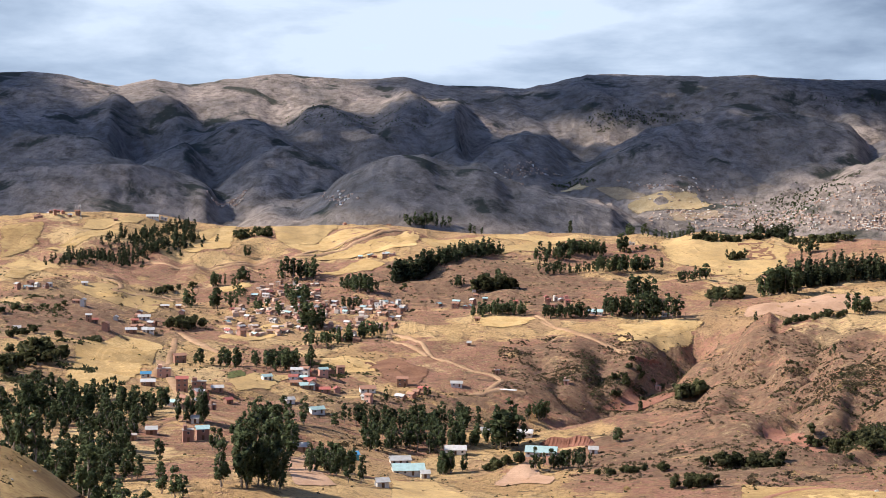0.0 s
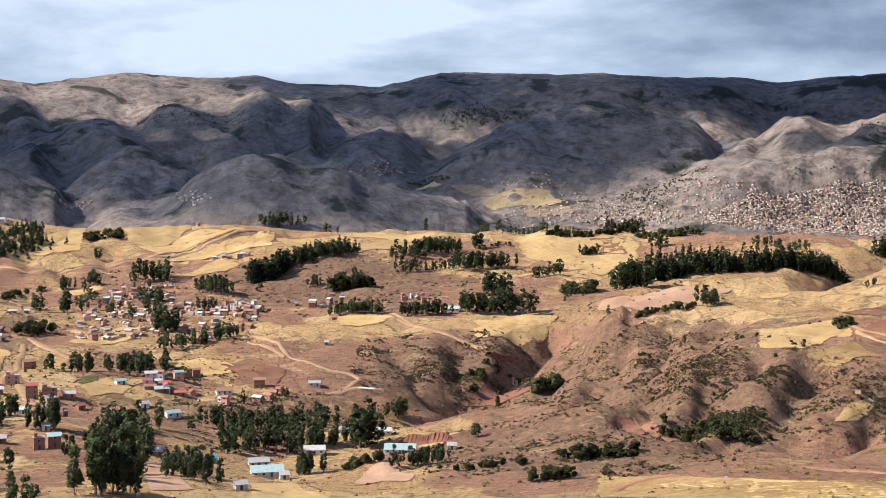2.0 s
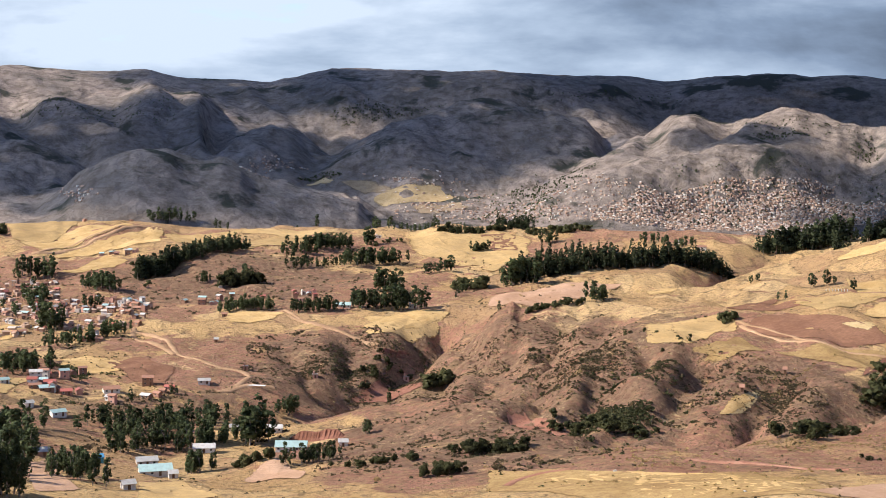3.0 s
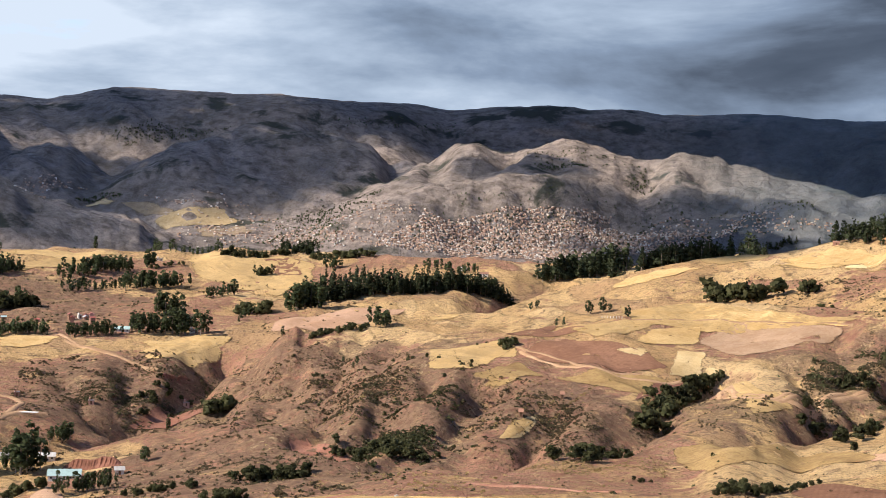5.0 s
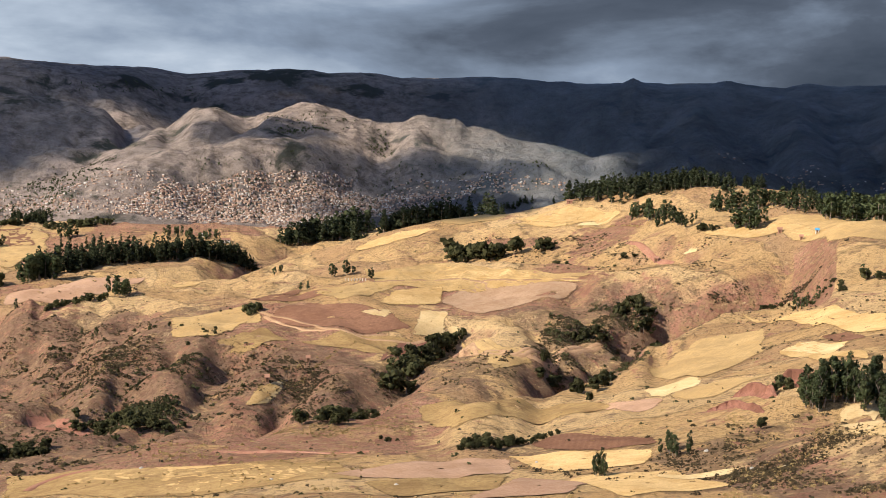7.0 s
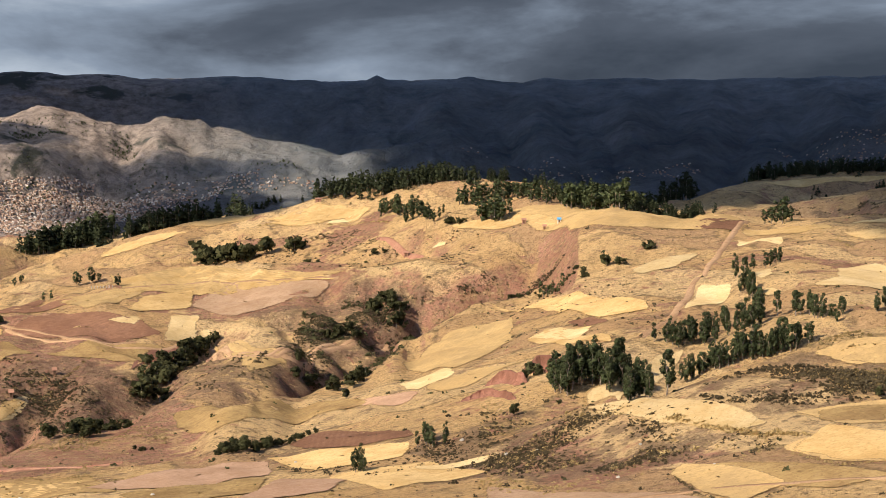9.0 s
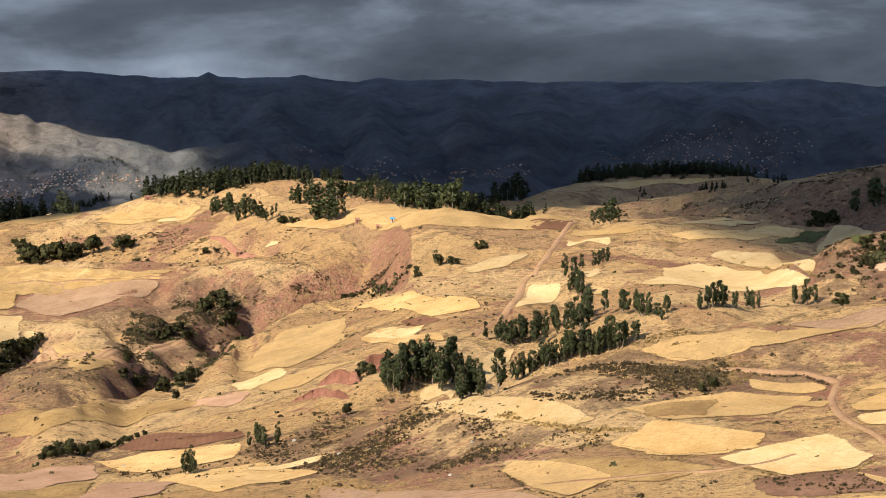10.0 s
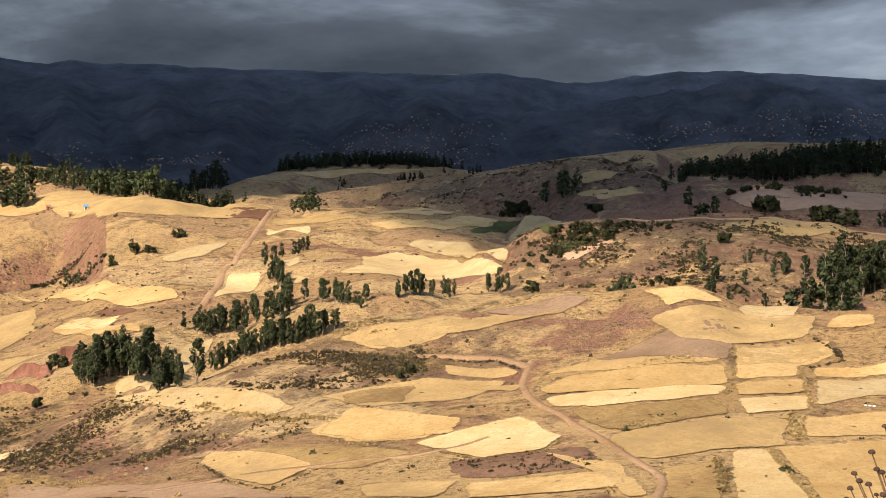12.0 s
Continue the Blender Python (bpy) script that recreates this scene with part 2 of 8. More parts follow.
RIDGES.append((0.5, [(-18, 2831, -48), (15, 2828, -16), (75, 3439, -13), (134, 2873, -40), (258, 3247, -77), (340, 3020, -113)]))
# ravines and spurs: depth, width and the line on the plan
CUTS = []
CUTS.append((-6, 10, [(211, 874), (185, 782), (153, 656)]))
CUTS.append((-7, 11, [(220, 757), (181, 652), (150, 564)]))
CUTS.append((-7, 11, [(235, 686), (194, 597), (161, 522)]))
CUTS.append((-7, 11, [(256, 645), (217, 574), (179, 503)]))
CUTS.append((-6, 10, [(265, 596), (228, 535), (189, 470)]))
CUTS.append((-6, 11, [(224, 930), (194, 835), (152, 678)]))
CUTS.append((6, 11, [(29, 556), (38, 551)]))
CUTS.append((-20, 30, [(185, 1001), (144, 901), (109, 833), (73, 775), (50, 763)]))
CUTS.append((11, 60, [(374, 823), (276, 751), (202, 664), (160, 628)]))
CUTS.append((-6, 18, [(287, 277), (319, 277), (371, 299), (469, 356)]))
CUTS.append((-13, 32, [(168, 869), (125, 820), (75, 758)]))
CUTS.append((-9, 22, [(218, 539), (177, 512), (144, 520)]))
CUTS.append((9, 38, [(534, 254), (635, 266), (695, 259), (765, 234), (740, 161)]))
CUTS.append((-9, 30, [(843, 322), (849, 279), (868, 230), (887, 193)]))
CUTS.append((9, 42, [(914, 498), (959, 449), (1086, 456), (997, 372)]))
CUTS.append((-7, 20, [(881, 386), (733, 342), (650, 336)]))
CUTS.append((5, 30, [(277, 220), (310, 212), (326, 192)]))
CUTS.append((-24, 17, [(548, 599), (525, 603), (506, 605), (482, 596), (441, 569), (406, 547), (380, 534)]))
CUTS.append((-11, 12, [(528, 642), (513, 616), (492, 604)]))
CUTS.append((-12, 13, [(507, 664), (485, 616), (475, 593)]))
CUTS.append((-10, 12, [(491, 683), (453, 618), (415, 552)]))
CUTS.append((-8, 10, [(441, 657), (405, 583), (394, 549)]))
CUTS.append((-15, 15, [(398, 662), (373, 645), (336, 603), (309, 568), (261, 520), (242, 510)]))
CUTS.append((-7, 10, [(230, 844), (166, 649), (144, 591)]))
CUTS.append((-8, 11, [(222, 666), (184, 598), (159, 563)]))
CUTS.append((-8, 11, [(258, 646), (210, 578), (177, 541)]))
CUTS.append((-7, 10, [(280, 597), (249, 567), (227, 540)]))
CUTS.append((-7, 10, [(219, 990), (173, 898), (126, 698)]))
CUTS.append((-9, 13, [(189, 1020), (165, 951), (126, 898), (95, 845)]))
CUTS.append((-7, 11, [(118, 959), (105, 912), (96, 861)]))
CUTS.append((-6, 10, [(68, 925), (79, 873), (95, 853)]))
CUTS.append((-6, 10, [(220, 936), (194, 871), (138, 653)]))
CUTS.append((-6, 10, [(247, 897), (182, 689), (150, 602)]))
CUTS.append((-6, 10, [(270, 864), (193, 630), (168, 572)]))


CRESTS = []


def crest(dip, length, front, line):
    """A brow that hides what lies behind it: how deep and how far back the ground dips, the width of its front, and its line as bearing, distance, degrees above the eye."""
    CRESTS.append((dip, length, front, line))


# the sunlit hill beyond the valley
crest(110, 420, 300, [(18.7, 3800, 1.02), (19.7, 3788, 1.75), (20.4, 3780, 1.93), (21.4, 3770, 1.71), (21.9, 3763, 1.54), (23.0, 3751, 1.77), (23.9, 3741, 2.12), (24.6, 3733, 2.23), (25.6, 3722, 1.94), (26.3, 3714, 1.70), (27.5, 3701, 1.49), (28.6, 3688, 1.53), (29.3, 3680, 1.66), (30.0, 3672, 1.54), (30.6, 3666, 1.50), (31.2, 3659, 1.23), (32.1, 3649, 1.09), (33.2, 3636, 0.90), (34.4, 3623, 0.71), (35.5, 3610, 0.48), (36.4, 3600, 0.25)])
# its dark low neighbour
crest(70, 350, 220, [(36.2, 3500, 0.20), (37.8, 3468, 0.50), (38.1, 3461, 0.45), (39.5, 3432, 0.58), (40.2, 3418, 0.52), (41.6, 3389, 0.33), (42.5, 3369, -0.04), (43.4, 3350, -0.42)])
# the terraced shoulder above the town
crest(14, 110, 260, [(15.0, 3050, -1.54), (16.3, 3096, -0.82), (17.4, 3139, -0.47), (19.3, 3208, -0.06), (20.7, 3259, 0.20), (22.1, 3311, 0.47), (23.0, 3346, 0.63), (24.4, 3398, 0.66), (25.8, 3450, 0.61)])
# the great dark dome
crest(55, 260, 330, [(5.8, 3750, 0.11), (7.1, 3767, 0.74), (8.1, 3781, 1.29), (9.0, 3793, 1.58), (10.1, 3808, 1.96), (10.8, 3816, 2.18), (11.7, 3828, 2.39), (12.8, 3843, 2.33), (14.2, 3862, 2.14), (15.3, 3877, 1.92), (16.5, 3892, 1.51), (17.1, 3900, 0.87)])
# the twin-topped foothill
crest(45, 260, 190, [(-6.0, 2850, -2.17), (-5.0, 2857, -1.43), (-4.4, 2862, -0.79), (-3.4, 2869, -0.24), (-2.5, 2875, 0.15), (-1.7, 2881, 0.28), (-0.9, 2887, 0.15), (-0.3, 2892, -0.09), (0.3, 2896, -0.25), (1.5, 2905, -0.28), (2.3, 2911, -0.50), (3.1, 2917, -0.83), (4.1, 2924, -1.12), (5.5, 2934, -1.42), (6.9, 2944, -1.72), (7.7, 2950, -2.17)])
# a foothill behind it
crest(45, 240, 170, [(-9.8, 3150, -1.49), (-9.0, 3157, -0.86), (-8.1, 3165, -0.19), (-7.2, 3173, 0.28), (-6.3, 3180, 0.48), (-5.5, 3187, 0.20), (-4.6, 3195, -0.19), (-4.1, 3200, -0.48)])
# the low western foothill
crest(45, 260, 200, [(-17.8, 3050, -0.48), (-15.7, 3050, -0.36), (-13.5, 3050, -0.28), (-11.5, 3050, -0.41), (-10.1, 3050, -0.87), (-9.2, 3050, -1.48)])
# a spur of the range
crest(30, 200, 200, [(1.1, 3850, 0.07), (2.2, 3850, 0.90), (3.3, 3850, 1.27), (4.5, 3850, 0.94), (5.8, 3850, 0.07)])
# the western spur
crest(35, 220, 220, [(-12.8, 3900, -0.50), (-11.5, 3922, 0.26), (-10.4, 3940, 0.81), (-9.2, 3959, 1.22), (-8.3, 3974, 1.58), (-7.4, 3989, 1.39), (-6.7, 4000, 0.99)])
# a dark ridge under the clouded eastern summit
crest(70, 300, 300, [(63.9, 4150, 1.59), (66.0, 4150, 2.02), (68.3, 4150, 2.35), (70.5, 4150, 2.70), (72.3, 4150, 2.92), (74.3, 4150, 2.65), (76.1, 4150, 2.33), (77.5, 4150, 1.90)])
# the rim of the village upland
crest(55, 170, 140, [(-17.9, 1560, -2.53), (-16.6, 1580, -2.35), (-15.0, 1589, -2.23), (-13.5, 1599, -2.24), (-11.7, 1609, -2.36), (-10.6, 1616, -2.54), (-9.0, 1626, -2.76), (-6.7, 1640, -2.78), (-4.3, 1648, -2.68), (-2.0, 1656, -2.68), (0.4, 1664, -2.90), (2.7, 1672, -2.95), (5.1, 1680, -2.86), (7.4, 1688, -2.93), (8.0, 1690, -2.83), (9.7, 1669, -2.92), (10.2, 1664, -2.74), (12.0, 1642, -2.79), (13.1, 1628, -2.71), (14.2, 1615, -2.84), (15.8, 1595, -2.79), (18.4, 1565, -2.84), (21.7, 1525, -2.85), (23.8, 1500, -2.97)])
# the low ridge with the conifer plantation
crest(40, 130, 110, [(50.6, 1400, -1.70), (52.1, 1403, -1.16), (53.2, 1405, -0.98), (55.1, 1408, -0.80), (57.4, 1412, -0.69), (59.7, 1417, -0.71), (61.6, 1420, -0.84)])
# the pale field hill beyond the outcrops
crest(60, 200, 130, [(68.1, 1520, 0.16), (69.5, 1517, 0.39), (72.2, 1511, 0.67), (74.4, 1507, 0.67), (77.6, 1500, 0.79)])
# the brown rocky hill
crest(45, 110, 120, [(54.3, 1220, -2.03), (55.5, 1217, -1.78), (57.4, 1212, -1.37), (58.8, 1209, -1.15), (60.2, 1205, -0.98), (62.1, 1200, -0.67), (64.0, 1196, -0.30), (66.3, 1190, 0.05), (67.9, 1186, 0.25), (69.0, 1183, 0.11), (69.7, 1181, -0.32), (70.2, 1180, -0.84)])
# the dark wooded ridge
crest(12, 60, 80, [(69.5, 1080, -0.92), (70.9, 1080, -0.52), (72.2, 1080, -0.24), (74.0, 1080, 0.00), (76.2, 1080, 0.27), (77.6, 1080, 0.41)])
# the edge of the pink ploughland
crest(10, 45, 60, [(70.8, 880, -1.58), (71.8, 883, -1.24), (72.7, 886, -1.05), (74.0, 889, -1.09), (75.8, 894, -1.22), (77.7, 900, -1.28)])
# the western foot of the golden upland
crest(6, 40, 70, [(13.1, 955, -6.33), (14.7, 985, -6.09), (16.6, 1020, -5.71), (18.4, 1053, -5.46), (20.3, 1085, -5.20), (21.7, 1110, -5.01)])
# the long brow of the golden upland
crest(40, 110, 110, [(21.5, 1110, -5.08), (22.7, 1155, -4.59), (23.8, 1200, -4.15), (25.0, 1198, -3.79), (26.4, 1196, -3.41), (28.3, 1192, -2.89), (30.1, 1189, -2.52), (32.2, 1185, -2.25), (34.2, 1182, -1.87), (35.3, 1180, -1.52), (36.7, 1161, -1.34), (38.3, 1138, -1.11), (39.7, 1119, -0.93), (41.1, 1099, -0.84), (42.5, 1080, -0.84), (44.1, 1053, -0.96), (45.6, 1029, -1.29), (46.7, 1010, -1.59), (47.9, 999, -1.85), (49.3, 986, -2.01), (51.4, 967, -2.19), (53.2, 950, -2.35), (54.6, 930, -2.41), (56.0, 910, -2.40), (58.0, 880, -2.25), (59.9, 860, -2.41), (61.8, 840, -2.59), (64.7, 780, -2.76)])
# the inner ridge
crest(12, 50, 50, [(22.7, 880, -5.86), (24.8, 901, -5.32), (26.4, 917, -4.93), (28.3, 936, -4.53), (29.7, 950, -4.31), (30.5, 943, -4.25), (31.8, 931, -4.23), (33.4, 916, -4.21), (35.0, 902, -4.25), (36.9, 885, -4.30), (38.3, 873, -4.20), (39.7, 860, -4.11)])
# the heath ridge
crest(15, 55, 70, [(62.4, 600, -3.94), (63.3, 606, -3.33), (65.0, 616, -2.85), (66.3, 625, -2.65), (68.4, 638, -2.64), (70.3, 650, -2.38), (71.8, 660, -2.22), (74.1, 668, -2.34), (76.3, 675, -2.52), (77.7, 680, -2.82)])
# the lip of the ravine
crest(10, 45, 90, [(31.7, 520, -10.06), (33.3, 552, -9.87), (34.5, 575, -9.77), (35.2, 591, -9.51), (36.4, 618, -9.03), (37.5, 645, -8.57), (38.7, 672, -7.77), (39.7, 693, -7.20), (40.6, 715, -6.65), (41.8, 738, -6.12), (43.2, 767, -5.82), (44.4, 790, -5.61)])
# the near brow with the wheat fields
crest(20, 50, 50, [(49.4, 350, -9.90), (50.5, 354, -9.40), (52.1, 360, -8.76), (53.8, 366, -8.13), (55.3, 371, -7.59), (56.6, 376, -7.10), (58.0, 381, -6.76), (60.3, 390, -6.45), (61.7, 395, -6.21), (63.4, 394, -5.98), (65.0, 392, -5.77), (66.4, 391, -5.73), (68.5, 389, -5.43), (70.3, 388, -5.29), (71.3, 387, -5.58), (72.2, 386, -5.96), (74.2, 384, -6.00), (76.0, 382, -6.03), (77.9, 380, -5.84)])


def smooth_table(az, xs, ys):
    """Cubic (Catmull-Rom) through the table."""
    xs, ys = np.asarray(xs, float), np.asarray(ys, float)
    m = np.gradient(ys, xs)
    i = np.clip(np.searchsorted(xs, az) - 1, 0, len(xs) - 2)
    h = xs[i + 1] - xs[i]
    s = np.clip((az - xs[i]) / h, 0, 1)
    return ((2 * s ** 3 - 3 * s ** 2 + 1) * ys[i] + (s ** 3 - 2 * s ** 2 + s) * h * m[i]
            + (-2 * s ** 3 + 3 * s ** 2) * ys[i + 1] + (s ** 3 - s ** 2) * h * m[i + 1])


AZ_FINE = np.arange(-23.0, 83.01, 0.11)
AZ_ALL = np.concatenate([np.arange(-180, -23, 3.0), AZ_FINE, np.arange(86, 178.0, 3.0)])
R_ALL = np.concatenate([np.linspace(1.5, 90, 30), np.geomspace(92, 1750, 340), np.geomspace(1765, 2900, 40), np.geomspace(2915, 4900, 122), np.geomspace(4960, 12000, 14)])


def profile():
    """Heights on the polar net."""
    az = np.clip(AZ_ALL, -24, 84)
    off = np.abs(AZ_ALL - az)
    knots_r = [np.full(az.shape, 0.0), np.full(az.shape, 3.0), np.full(az.shape, 14.0)]
    knots_z = [np.full(az.shape, 0.0), np.full(az.shape, -0.25), np.full(az.shape, -3.6)]
    for line in LINES:
        t = np.array(line, float)
        knots_r.append(smooth_table(az, t[:, 0], t[:, 1]))
        knots_z.append(smooth_table(az, t[:, 0], t[:, 2]))
    s = np.array(SKYLINE, float)
    top = np.interp(az, s[:, 0], s[:, 1]) 
    knots_r.append(np.full(az.shape, 4780.0))
    knots_z.append(1.7 + 4780.0 * np.tan(np.radians(top)))
    knots_r.append(np.full(az.shape, 6500.0))
    knots_z.append(np.full(az.shape, 60.0))
    knots_r.append(np.full(az.shape, 12500.0))
    knots_z.append(np.full(az.shape, 0.0))
    kr, kz = np.array(knots_r), np.array(knots_z)
    # monotone cubic along each bearing
    h = np.diff(kr, axis=0)
    d = np.diff(kz, axis=0) / h
    m = np.zeros_like(kz)
    same = d[:-1] * d[1:] > 0
    w1, w2 = 2 * h[1:] + h[:-1], h[1:] + 2 * h[:-1]
    with np.errstate(divide="ignore", invalid="ignore"):
        hm = (w1 + w2) / (w1 / d[:-1] + w2 / d[1:])
    m[1:-1] = np.where(same, hm, 0.0)
    m[0], m[-1] = d[0], d[-1]
    z = np.zeros((len(R_ALL), len(az)))
    cols = np.arange(len(az))
    for j, r in enumerate(R_ALL):
        i = np.clip((kr <= r).sum(axis=0) - 1, 0, len(kr) - 2)
        hh = h[i, cols]
        t = (r - kr[i, cols]) / hh
        z[j] = ((2 * t ** 3 - 3 * t ** 2 + 1) * kz[i, cols] + (t ** 3 - 2 * t ** 2 + t) * hh * m[i, cols]
                + (-2 * t ** 3 + 3 * t ** 2) * kz[i + 1, cols] + (t ** 3 - t ** 2) * hh * m[i + 1, cols])
    rr, aa = np.meshgrid(R_ALL, np.radians(AZ_ALL), indexing="ij")
    x, y = rr * np.sin(aa), rr * np.cos(aa)
    # foothills
    for haz, hr, hh, across, along, lean in HILLS:
        c = bearing(haz, hr)
        u = np.radians(haz + lean)
        dx, dy = x - c.x, y - c.y
        a, b = dx * np.cos(u) - dy * np.sin(u), dx * np.sin(u) + dy * np.cos(u)
        q = np.sqrt((a / across) ** 2 + (b / along) ** 2)
        z += hh * np.exp(-np.clip(q, 0, 6) ** 1.6)
    # spurs: a crest line each, with flanks that meet in sharp ravines
    wave = 16 * perlin(x / 150, y / 150, 31) + 7 * perlin(x / 55, y / 55, 32)
    wave2 = 16 * perlin(x / 150, y / 150, 33) + 7 * perlin(x / 55, y / 55, 34)
    spurs = [(slope, line, False) for slope, line in RIDGES]
    rng = random.Random(12)
    for k in range(26):
        a0 = 34.5 + k * 1.95 + rng.uniform(-0.4, 0.4)
        turn, far_end, line = rng.uniform(-2.6, 2.6), 4500 if k % 2 else 4250, []
        for n in range(6):
            c = bearing(a0 + turn * (n / 5) ** 1.3 + rng.uniform(-0.25, 0.25), far_end - n * rng.uniform(270, 300))
            line.append((c.x, c.y, (12, 60, 72, 66, 50, 15)[n] * (1.0 if k % 2 else 0.8)))
        spurs.append((0.52, line, True))
        for n in (1, 2, 3):
            c, s_ = line[n], rng.choice((-1, 1))
            d = bearing(a0 + s_ * rng.uniform(50, 75) + 180, rng.uniform(150, 240))
            spurs.append((0.6, [(c[0], c[1], c[2] * 0.95), (c[0] + d.x * 0.5, c[1] + d.y * 0.5, 38), (c[0] + d.x, c[1] + d.y, 4)], True))
    start = z.copy()
    for slope, line, over in spurs:
        ys, xs = [q[1] for q in line], [q[0] for q in line]
        pick = (y > min(ys) - 330) & (y < max(ys) + 330) & (x > min(xs) - 330) & (x < max(xs) + 330)
        px, py = x[pick] + wave[pick], y[pick] + wave2[pick]
        best, crest = np.full(px.shape, 1e9), np.zeros(px.shape)
        for (x0, y0, z0), (x1, y1, z1) in zip(line, line[1:]):
            q = np.clip(((px - x0) * (x1 - x0) + (py - y0) * (y1 - y0)) / ((x1 - x0) ** 2 + (y1 - y0) ** 2), 0, 1)
            d = np.hypot(px - x0 - q * (x1 - x0), py - y0 - q * (y1 - y0))
            zc = z0 + q * (z1 - z0)
            nearer = zc - slope * d > crest - slope * best
            best, crest = np.where(nearer, d, best), np.where(nearer, zc, crest)
        rise = crest - slope * (np.sqrt(best ** 2 + 400) - 20)
        if over:
            rise = rise + start[pick]
        old = z[pick]
        soft = np.clip(0.5 + (rise - old) / 16, 0, 1)
        z[pick] = old + (rise - old) * soft + 8 * soft * (1 - soft)
    # spurs with rounded backs and sharp ravines on the range: none on the skyline itself
    wx, wy = x + 110 * fbm(x / 600, y / 600, 3, 11), y + 110 * fbm(x / 600, y / 600, 3, 17)
    far = np.clip((rr - 2350) / 600, 0, 1) * (1 - np.clip((rr - 4350) / 400, 0, 1))
    carve = np.abs(perlin(wx / 560, wy / 560, 23)) * 0.30 + np.abs(perlin(wx / 250, wy / 250, 24)) * 0.27 + np.abs(perlin(wx / 105, wy / 105, 25)) * 0.10
    z += far * (carve - 0.20) * 60 + far * (6 * (np.abs(perlin(wx / 60, wy / 60, 27)) - 0.25) + 3.0 * fbm(x / 38, y / 38, 3, 29))
    rim = np.clip((rr - 4250) / 400, 0, 1) * (1 - np.clip((rr - 4900) / 400, 0, 1))
    z += rim * (3.0 * fbm(x / 70, y / 70, 4, 41) + 14 * (np.abs(perlin(wx / 230, wy / 230, 43)) - 0.3))
    # rolling ground, rills and banks nearer by
    near = np.clip((rr - 60) / 240, 0, 1) * (1 - np.clip((rr - 2100) / 500, 0, 1))
    size = np.clip(rr / 900, 0.2, 1.2)
    z += near * size * (3.6 * fbm(wx / 190, wy / 190, 3, 51) + 6.5 * (np.abs(perlin(wx / 120, wy / 120, 61)) - 0.25) + 4.2 * (np.abs(perlin(wx / 45, wy / 45, 62)) - 0.25) + 1.5 * (np.abs(perlin(x / 21, y / 21, 63)) - 0.25) + 0.35 * fbm(x / 11, y / 11, 3, 71))
    z += np.clip(rr / 60, 0, 1) * (1 - near) * 0.1 * fbm(x / 9, y / 9, 2, 77) * (rr < 300)
    # ravines (negative) and spurs along lines on the plan
    for depth, width, line in CUTS:
        low, high = min(p[1] for p in line) - 4 * width, max(p[1] for p in line) + 4 * width
        d = np.full(x.shape, 1e9)
        part_of = (y > low) & (y < high)
        px, py = x[part_of] + 10 * perlin(x[part_of] / 30, y[part_of] / 30, 81), y[part_of] + 10 * perlin(x[part_of] / 30, y[part_of] / 30, 83)
        best = np.full(px.shape, 1e9)
        for (x0, y0), (x1, y1) in zip(line, line[1:]):
            q = np.clip(((px - x0) * (x1 - x0) + (py - y0) * (y1 - y0)) / ((x1 - x0) ** 2 + (y1 - y0) ** 2), 0, 1)
            best = np.minimum(best, np.hypot(px - x0 - q * (x1 - x0), py - y0 - q * (y1 - y0)))
        z[part_of] += depth * np.exp(-(best / width) ** 1.5)
    for turn in range(2):
        for dip, length, front, line in CRESTS:
            t = np.array(line, float)
            rc, ec = np.interp(AZ_ALL, t[:, 0], t[:, 1]), smooth_table(AZ_ALL, t[:, 0], t[:, 2])
            end = min(2.6, (t[-1, 0] - t[0, 0]) * 0.22)
            fade = np.clip((AZ_ALL - t[0, 0]) / end + 0.7, 0, 1) * np.clip((t[-1, 0] - AZ_ALL) / end + 0.7, 0, 1)
            fade = fade * fade * (3 - 2 * fade)
            use = fade > 0
            at = np.array([np.interp(rc[i], R_ALL, z[:, i]) if use[i] else 0.0 for i in range(len(rc))])
            delta = np.where(use, 1.7 + rc * np.tan(np.radians(ec)) - at, 0.0) * fade
            u = rr - rc
            z += delta * np.exp(-np.where(u < 0, u / front, u / (front * 0.8)) ** 2)
            if turn == 0:
                v = np.clip(u / length, 0, 9) ** 2
                z -= fade * dip * v * np.exp(1 - v)
            limit = 1.7 + rr * np.tan(np.radians(ec)) + 0.010 * u
            z = np.where((u < 0) & (u > -2.5 * front) & (z > limit), z + (limit - z) * fade, z)
    return x, y, z


GX, GY, GZ = profile()


def ground(x, y):
    """The ground's height at places on the plan."""
    x, y = np.asarray(x, float), np.asarray(y, float)
    r, a = np.hypot(x, y), np.degrees(np.arctan2(x, y))
    j = np.clip(np.searchsorted(R_ALL, r) - 1, 0, len(R_ALL) - 2)
    i = np.clip(np.searchsorted(AZ_ALL, a) - 1, 0, len(AZ_ALL) - 2)
    v, u = np.clip((r - R_ALL[j]) / (R_ALL[j + 1] - R_ALL[j]), 0, 1), np.clip((a - AZ_ALL[i]) / (AZ_ALL[i + 1] - AZ_ALL[i]), 0, 1)
    return (GZ[j, i] * (1 - v) + GZ[j + 1, i] * v) * (1 - u) + (GZ[j, i + 1] * (1 - v) + GZ[j + 1, i + 1] * v) * u


